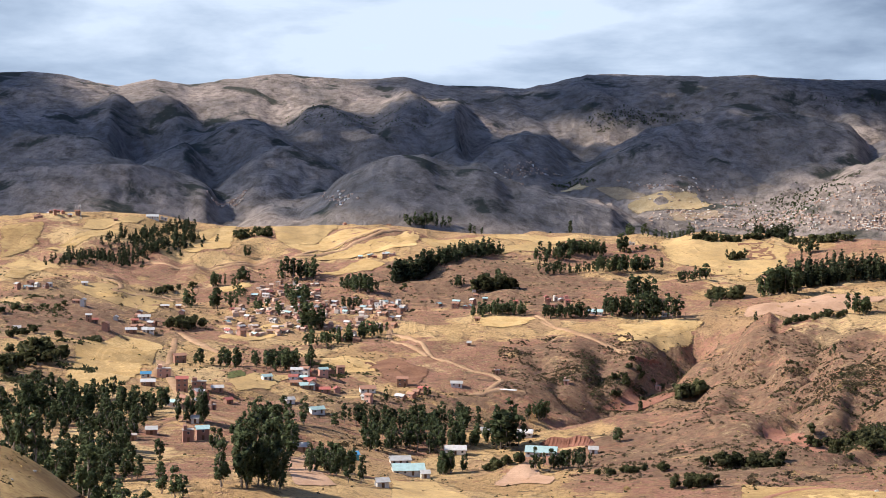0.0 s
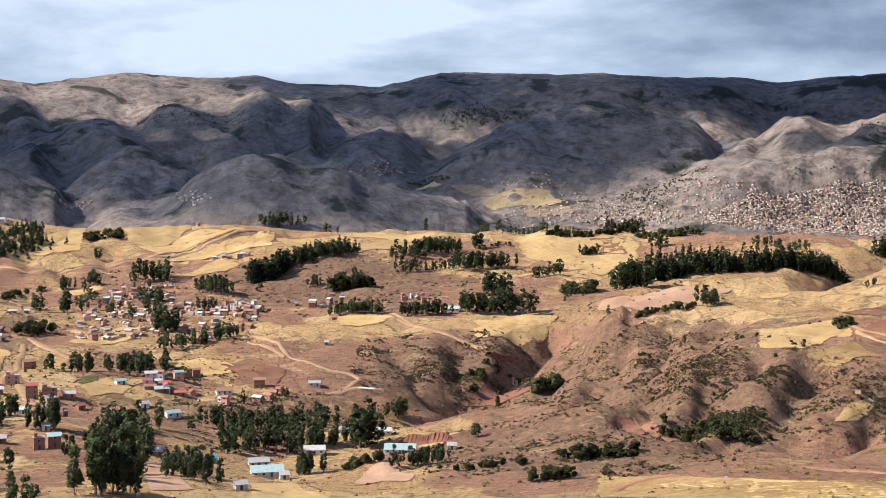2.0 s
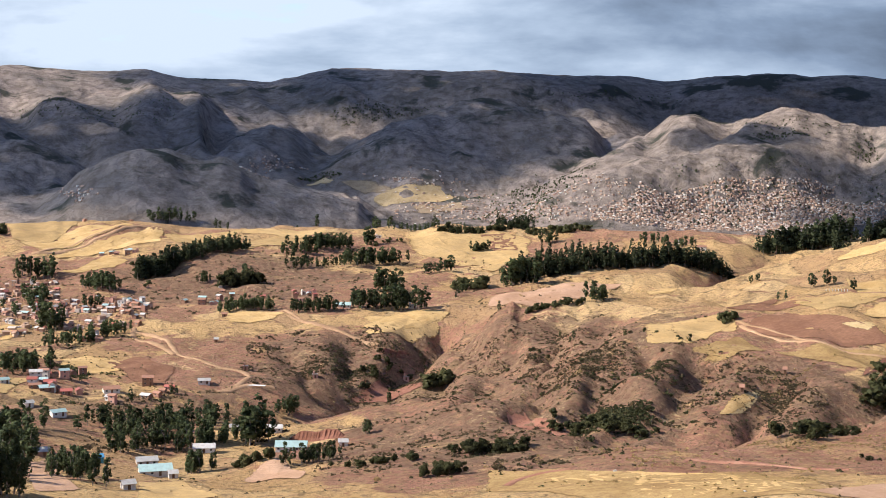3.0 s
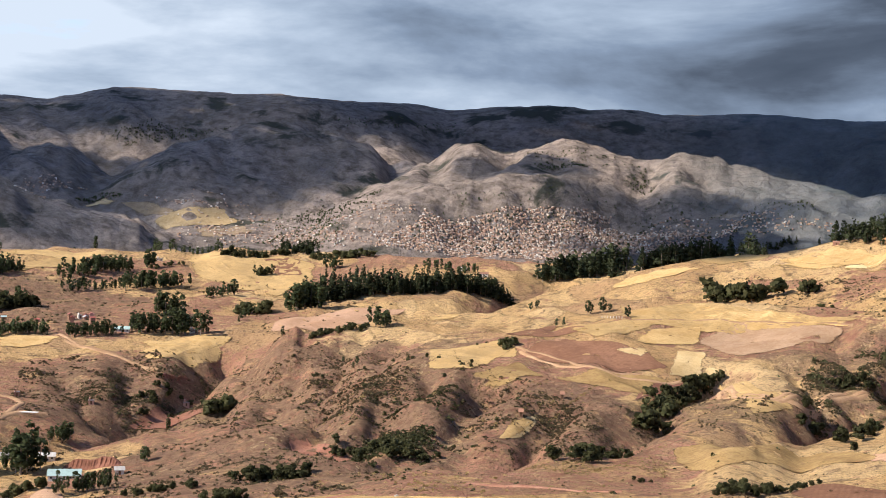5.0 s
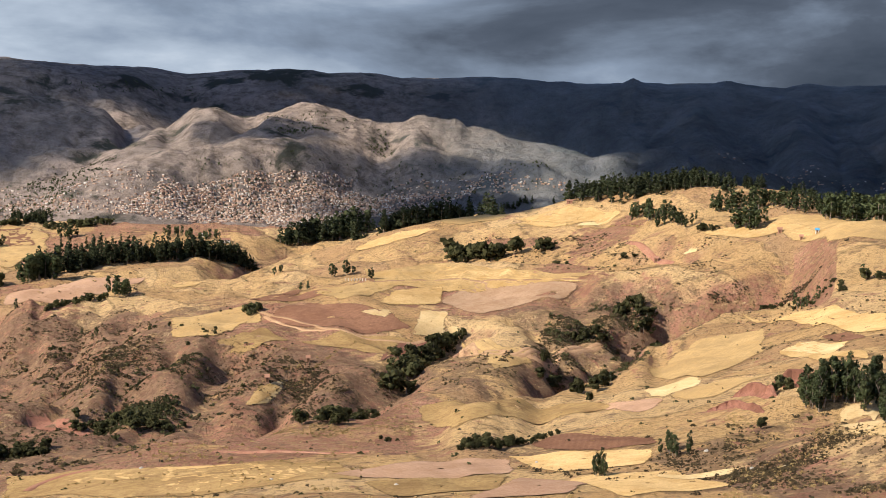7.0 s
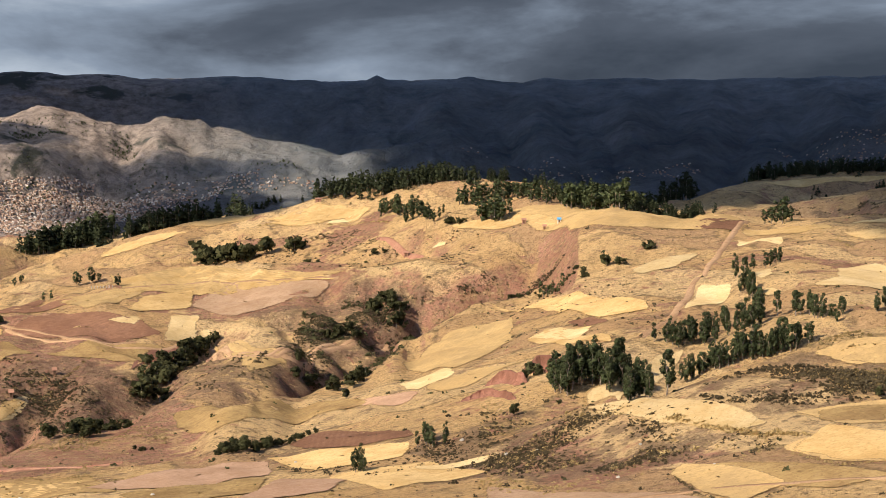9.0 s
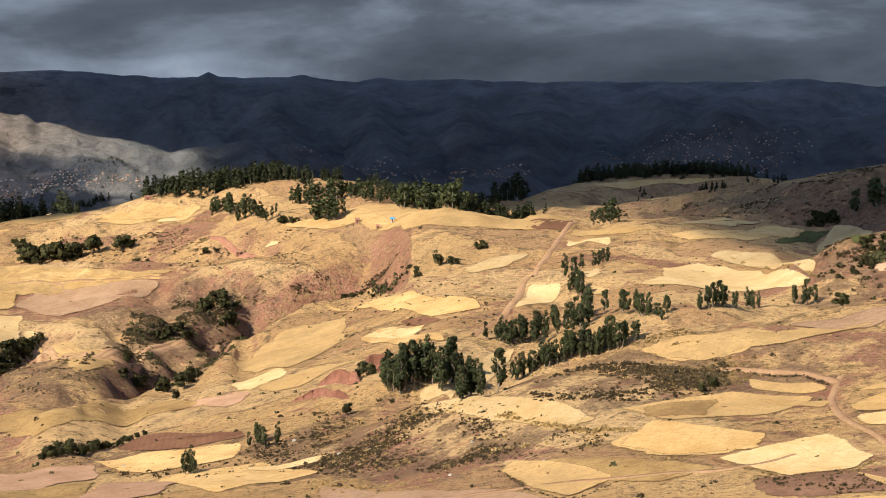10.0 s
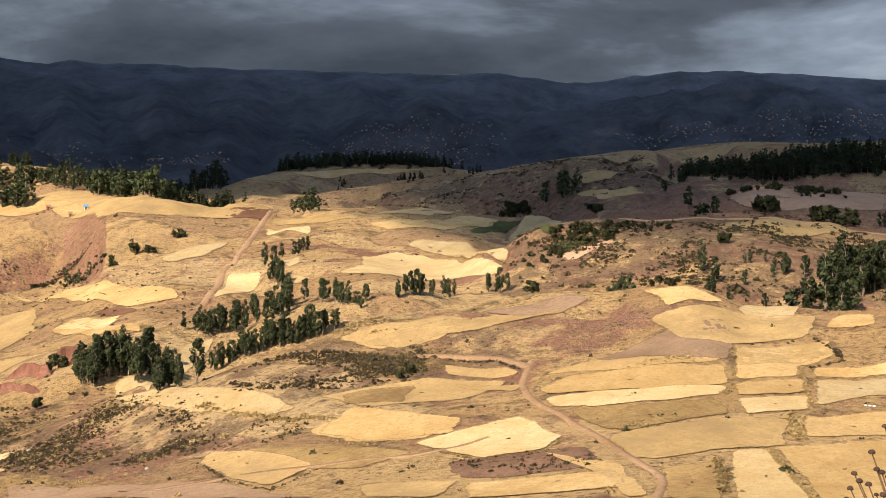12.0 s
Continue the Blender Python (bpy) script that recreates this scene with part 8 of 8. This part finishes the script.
scrub("straw", 600, 0.6, [(200, 538), (228, 455), (281, 504), (241, 435), (208, 416)])
scrub("heath", 1100, 1, [(187, 1009), (233, 915), (295, 911), (200, 612), (181, 704), (178, 830)])
scrub("green", 300, 1.3, [(76, 929), (165, 1001), (172, 927), (118, 890), (79, 870)])
scrub("heath", 700, 1.2, [(76, 929), (165, 1001), (172, 927), (118, 890), (79, 870)])
scrub("heath", 500, 1.1, [(-69, 759), (27, 823), (39, 776), (-22, 663), (-62, 684)])
scrub("green", 260, 0.9, [(101, 575), (151, 605), (184, 563), (144, 437), (93, 473)])
scrub("green", 200, 1.8, [(-323, 1003), (-287, 1037), (-250, 930), (-258, 832), (-272, 844)])
scrub("heath", 500, 1.6, [(-226, 1359), (9, 1369), (178, 1369), (150, 1146), (-36, 1075), (-190, 1208)])
scrub("green", 240, 1.6, [(-226, 1359), (9, 1369), (178, 1369), (150, 1146), (-36, 1075), (-190, 1208)])
scrub("heath", 900, 1.1, [(194, 693), (270, 648), (299, 584), (252, 572), (164, 584)])
scrub("heath", 700, 1.2, [(32, 899), (177, 1002), (163, 881), (77, 833), (33, 828)])
scrub("heath", 500, 1.2, [(574, 948), (618, 823), (595, 742), (570, 813)])
scrub("heath", 500, 1, [(351, 654), (396, 673), (370, 561), (373, 546), (294, 501), (303, 569)])
scrub("heath", 400, 1.2, [(520, 648), (573, 636), (589, 573), (572, 604), (454, 530)])
scrub("heath", 900, 1.1, [(196, 1017), (256, 913), (270, 648), (216, 581), (165, 696)])
scrub("green", 260, 1.2, [(100, 913), (179, 1015), (173, 894), (111, 884)])
scrub("green", 260, 1.3, [(-211, 880), (-34, 1021), (-6, 791), (-107, 681)])
scrub("heath", 400, 1.2, [(-211, 880), (-34, 1021), (-6, 791), (-107, 681)])
# thinly over the whole upland
g = np.random.default_rng(77)
for sort, n, size in (("heath", 4200, 0.9), ("green", 1400, 1.1), ("straw", 2400, 0.8)):
    r, a = g.uniform(200, 1600, n), np.radians(g.uniform(-19, 79, n))
    pts = np.column_stack([r * np.sin(a), r * np.cos(a)])
    odd = np.zeros(n, bool)
    for p in tilled:
        hit = np.zeros(n, bool)
        for a0, b0 in zip(p, np.roll(p, -1, axis=0)):
            if a0[1] != b0[1]:
                hit ^= ((a0[1] > pts[:, 1]) != (b0[1] > pts[:, 1])) & (pts[:, 0] < (b0[0] - a0[0]) * (pts[:, 1] - a0[1]) / (b0[1] - a0[1]) + a0[0])
        odd |= hit
    # few grow on tilled ground
    strewn(sort, size, pts[~odd | (g.random(n) < 0.08)], g)
hedge(60, 0.7, [(235.6, 69.2), (220.6, 61.4), (205.6, 52.7)])
hedge(40, 0.9, [(225.4, 75.7), (205.2, 67.0)])
hedge(36, 1.2, [(261.3, 72.6), (244.6, 66.5)])
hedge(24, 0.5, [(316.1, 102.7), (284.8, 92.2), (273.3, 90.2)])
hedge(36, 0.6, [(307.7, 84.6), (297.3, 80.6), (284.1, 76.1), (273.1, 72.6)])
hedge(40, 0.5, [(228.7, 139.2), (216.4, 116.7), (223.3, 107.6), (235.5, 108.9)])
hedge(50, 0.5, [(217.0, 181.4), (203.5, 164.7), (198.0, 149.8), (210.5, 148.7)])
hedge(50, 0.7, [(339.0, 90.0), (332.2, 82.7), (319.3, 78.1), (310.8, 83.6)])
hedge(40, 0.5, [(236.6, 136.7), (226.6, 149.1), (232.9, 164.6)])
hedge(50, 0.6, [(295.8, 179.7), (296.5, 155.8), (289.5, 146.1)])
hedge(60, 1.2, [(252.6, 213.1), (248.7, 196.4), (243.7, 178.3), (244.7, 168.4)])
hedge(40, 0.6, [(328.9, 174.9), (312.9, 185.0), (299.6, 197.7)])
hedge(60, 1, [(335.8, 664.0), (280.8, 603.2), (238.4, 578.4)])
hedge(60, 1.3, [(613.1, 949.2), (630.9, 821.7), (634.5, 773.7)])
hedge(40, 1.2, [(415.3, 774.5), (382.0, 756.4), (356.4, 783.6)])
hedge(60, 1, [(613.8, 406.1), (580.4, 344.1), (503.3, 260.2)])
hedge(30, 0.8, [(673.5, 348.7), (516.7, 262.0)])


# ---------------------------------------------------------------- eroded red banks
MAT_BANK = field_material("eroded_red_bank", (0.25, 0.115, 0.08), (0.36, 0.175, 0.125), (0.15, 0.07, 0.045))


def red_bank(height, line):
    """A steep bank cut by gullies: ribs that lean back from a wavy foot."""
    p = np.array(line, float)
    s = np.concatenate([[0], np.cumsum(np.hypot(*np.diff(p, axis=0).T))])
    u = np.linspace(0, s[-1], max(24, int(s[-1] / 0.5)))
    way = np.column_stack([np.interp(u, s, p[:, 0]), np.interp(u, s, p[:, 1])])
    d = np.gradient(way, axis=0)
    d /= np.hypot(*d.T)[:, None]
    out = np.column_stack([d[:, 1], -d[:, 0]])
    if (out.mean(axis=0) @ way.mean(axis=0)) > 0:
        out = -out
    ends = np.clip(np.minimum(u, s[-1] - u) / (s[-1] * 0.18), 0, 1) ** 0.6
    rib = np.abs(perlin(u / 2.6, u * 0 + 3.3, 141)) * 1.5 + np.abs(perlin(u / 0.9, u * 0 + 7.7, 142)) * 0.5
    rows = []
    for k, (q, back) in enumerate(((-0.15, -0.35), (0.0, 0.0), (0.35, 0.25), (0.7, 0.4), (0.95, 0.55), (1.0, 0.8), (0.9, 1.1), (-0.3, 1.5))):
        carve = rib * (0.3 + 0.9 * math.sin(max(q, 0.0) * 2.6)) if k < 6 else rib * 0
        xy = way - out * ((back * height * 0.8 + carve))[:, None]
        base = ground(way[:, 0], way[:, 1])
        rows.append(np.column_stack([xy, base + q * height * ends * (1 + 0.25 * perlin(u / 6, u * 0 + 1.1, 143))]))
    n = len(u)
    co = np.vstack(rows)
    j, i = np.meshgrid(np.arange(len(rows) - 1), np.arange(n - 1), indexing="ij")
    q = np.stack([j * n + i, j * n + i + 1, (j + 1) * n + i + 1, (j + 1) * n + i], -1).reshape(-1, 4)
    tagged(new("red_bank", sheet("red_bank", co, q, MAT_BANK)), "steep eroded bank of red earth with gullies", "bank", "red banks", "structure")


red_bank(4.5, [(46.1, 655.0), (70.3, 633.8)])
red_bank(4.2, [(320.0, 353.8), (322.5, 347.2), (313.7, 329.5)])
red_bank(4.6, [(328.7, 341.0), (334.8, 339.0), (319.0, 319.3)])
red_bank(2.2, [(299.4, 341.8), (306.3, 336.1), (295.9, 313.4)])
red_bank(3.9, [(132.6, 946.2), (159.0, 963.9)])

# ---------------------------------------------------------------- the dry thistle in front of the camera
MAT_STALK = painted("dry_stalk", (0.16, 0.10, 0.06), (0.10, 0.06, 0.04), scale=40)
MAT_HEAD = painted("dry_seed_head", (0.055, 0.032, 0.022), (0.10, 0.06, 0.04), scale=60)


def seed_plant(x, y, heads):
    """Stalks that end in domed seed heads: offset of each head, its height and width."""
    z = float(ground(x, y))
    root = tagged(new("seed_plant"), "dry brown plant with round seed heads on thin stalks", "plant")
    root.matrix_basis = Matrix.Translation((x, y, z - 0.02))
    for dx, dy, top, wide in heads:
        h = top - z
        pts = [np.array([dx * q ** 1.6, dy * q ** 1.6, h * q]) for q in np.linspace(0, 1, 7)]
        st = part("stalk", sheet("stalk", *joined([tube(a, b, 0.0042 - 0.0003 * k, 0.0042 - 0.0003 * (k + 1), 6) for k, (a, b) in enumerate(zip(pts, pts[1:]))]), MAT_STALK, True), root)
        g = np.random.default_rng(int(top * 1000))
        bm = bmesh.new()
        bmesh.ops.create_uvsphere(bm, u_segments=14, v_segments=8, radius=1)
        for v in bm.verts:
            r = 1 + g.uniform(-0.10, 0.10)
            v.co = Vector((v.co.x * wide / 2 * r, v.co.y * wide / 2 * r, max(v.co.z, -0.45) * wide * 0.42 * r)) + Vector((*pts[-1],))
        me = bpy.data.meshes.new("seed_head")
        bm.to_mesh(me)
        bm.free()
        me.materials.append(MAT_HEAD)
        part("seed_head", me, st, "dark brown domed seed head")


seed_plant(4.944, 0.748, [(-0.061, 0.330, 0.702, 0.025), (-0.074, 0.384, 0.621, 0.023), (-0.070, 0.366, 0.596, 0.025), (-0.063, 0.336, 0.587, 0.025), (-0.076, 0.395, 0.567, 0.023), (-0.057, 0.311, 0.642, 0.023), (-0.053, 0.294, 0.633, 0.025), (-0.053, 0.291, 0.797, 0.021), (-0.079, 0.406, 0.526, 0.025), (-0.057, 0.309, 0.553, 0.018), (-0.052, 0.287, 0.554, 0.025), (-0.049, 0.273, 0.619, 0.023)])


# ---------------------------------------------------------------- small things on the upland
MAT_WHITE = painted("white_paint", (0.72, 0.71, 0.68), (0.55, 0.50, 0.44), scale=2)
MAT_STEEL = painted("galvanised_steel", (0.55, 0.56, 0.57), (0.38, 0.36, 0.34), 0.4, 0.6, 1.0)
MAT_ROCK = painted("pale_boulder", (0.46, 0.42, 0.36), (0.28, 0.24, 0.19), scale=3)


def mast(x, y, h):
    """A slim lattice mast with three legs, bracing and a pair of drum aerials."""
    z = float(ground(x, y))
    root = tagged(new("radio_mast"), "slim grey steel radio mast on the crest", "mast")
    root.matrix_basis = Matrix.Translation((x, y, z - 0.3))
    foot = [np.array([0.9 * math.cos(a), 0.9 * math.sin(a), 0]) for a in (0.4, 2.5, 4.6)]
    head = [p * 0.35 + np.array([0, 0, h]) for p in foot]
    for a, b in zip(foot, head):
        part("leg", sheet("leg", *tube(a, b, 0.10, 0.07, 5), MAT_STEEL), root)
    steps = 7
    for k in range(steps):
        q, w = k / steps, (k + 1) / steps
        for i in range(3):
            j = (i + 1) % 3
            part("brace", sheet("brace", *tube(foot[i] * (1 - q) + head[i] * q, foot[j] * (1 - w) + head[j] * w, 0.05, 0.05, 4), MAT_STEEL), root)
    for side in (-1, 1):
        part("aerial", sheet("aerial", *tube((0.2 * side, 0, h * 0.9), (0.9 * side, 0.1, h * 0.9), 0.6, 0.6, 12), MAT_WHITE), root, "white drum aerial")


def pipes(x, y, length, turn, n):
    for k in range(n):
        a = np.array([-length / 2, k * 1.1, 0.28])
        ob = new("pipe", sheet("pipe", *joined([tube(a, a * [-1, 1, 1], 0.26, 0.26, 10)]), MAT_WHITE, True))
        ends = ground(np.array([x]), np.array([y]))
        ob.matrix_basis = Matrix.LocRotScale((x, y, float(ends[0]) + 0.05), Euler((0, 0, turn)), None)
        tagged(ob, "long white pipe lying beside the dirt track", "pipe", "pipes beside the track")


def boulder(x, y, size, seed):
    bm = bmesh.new()
    bmesh.ops.create_icosphere(bm, subdivisions=3, radius=size / 2)
    for v in bm.verts:
        v.co *= 1 + 0.35 * noise.noise(v.co * (2.2 / size) + Vector((seed, 0, 0))) + 0.12 * noise.noise(v.co * (6 / size))
        v.co.z *= 0.75
    me = bpy.data.meshes.new("boulder")
    bm.to_mesh(me)
    bm.free()
    me.materials.append(MAT_ROCK)
    ob = new("boulder", me)
    ob.location = (x, y, float(ground(x, y)) + size * 0.15)
    tagged(ob, "pale weathered boulder in the dry grass", "rock", "boulders")


def post(x, y, h):
    co, q = box_arrays(-0.16, -0.16, -0.3, 0.16, 0.16, h)
    cap, q2 = box_arrays(-0.22, -0.22, h + 0.002, 0.22, 0.22, h + 0.1)
    ob = new("marker_post", sheet("marker_post", *joined([(co, q), (cap, q2)]), MAT_WHITE))
    ob.location = (x, y, float(ground(x, y)))
    tagged(ob, "short white-painted post in a row by the field", "post", "row of white posts")


def sacks(x, y, turn):
    """A low row of filled white sacks at the field's edge."""
    for k in range(3):
        bm = bmesh.new()
        bmesh.ops.create_icosphere(bm, subdivisions=2, radius=0.5)
        for v in bm.verts:
            v.co = Vector((v.co.x * 0.7, v.co.y * 0.5, max(v.co.z, -0.3) * 0.4)) * (1 + 0.12 * noise.noise(v.co * 3 + Vector((k * 5, 0, 0))))
        me = bpy.data.meshes.new("sack")
        bm.to_mesh(me)
        bm.free()
        for p in me.polygons:
            p.use_smooth = True
        me.materials.append(MAT_WHITE)
        px, py = x + math.cos(turn) * k * 0.8, y + math.sin(turn) * k * 0.8
        ob = new("sack", me)
        ob.matrix_basis = Matrix.LocRotScale((px, py, float(ground(px, py)) + 0.22), Euler((0, 0, turn + 0.2 * (k % 3))), None)
        tagged(ob, "full white grain sack on the stubble", "sack", "row of sacks")


mast(-389.1, 1476.2, 15.5)
pipes(35.9, 826.5, 20, -0.35, 3)
boulder(-107.4, 425.6, 2.88, 0)
boulder(-67.5, 226.7, 0.78, 1)
boulder(-65.9, 209.5, 0.63, 2)
boulder(-123.7, 446.0, 1.14, 3)
boulder(224.1, 176.8, 0.70, 4)
boulder(238.1, 243.0, 0.98, 5)
boulder(239.1, 210.0, 0.79, 6)
boulder(215.9, 195.8, 0.84, 7)
boulder(167.0, 309.2, 1.16, 8)
boulder(147.0, 343.7, 1.07, 9)
boulder(132.6, 412.0, 1.42, 10)
boulder(252.1, 287.4, 1.25, 11)
boulder(238.4, 254.6, 1.00, 12)
boulder(229.4, 336.5, 1.16, 13)
post(397.4, 810.1, 1.4)
post(398.5, 808.2, 1.4)
post(399.0, 805.1, 1.4)
post(399.2, 801.3, 1.4)
post(399.5, 797.9, 1.4)
post(399.4, 793.5, 1.4)
post(399.8, 790.4, 1.4)
post(401.1, 788.9, 1.4)
sacks(279.3, 63.2, -1.35)
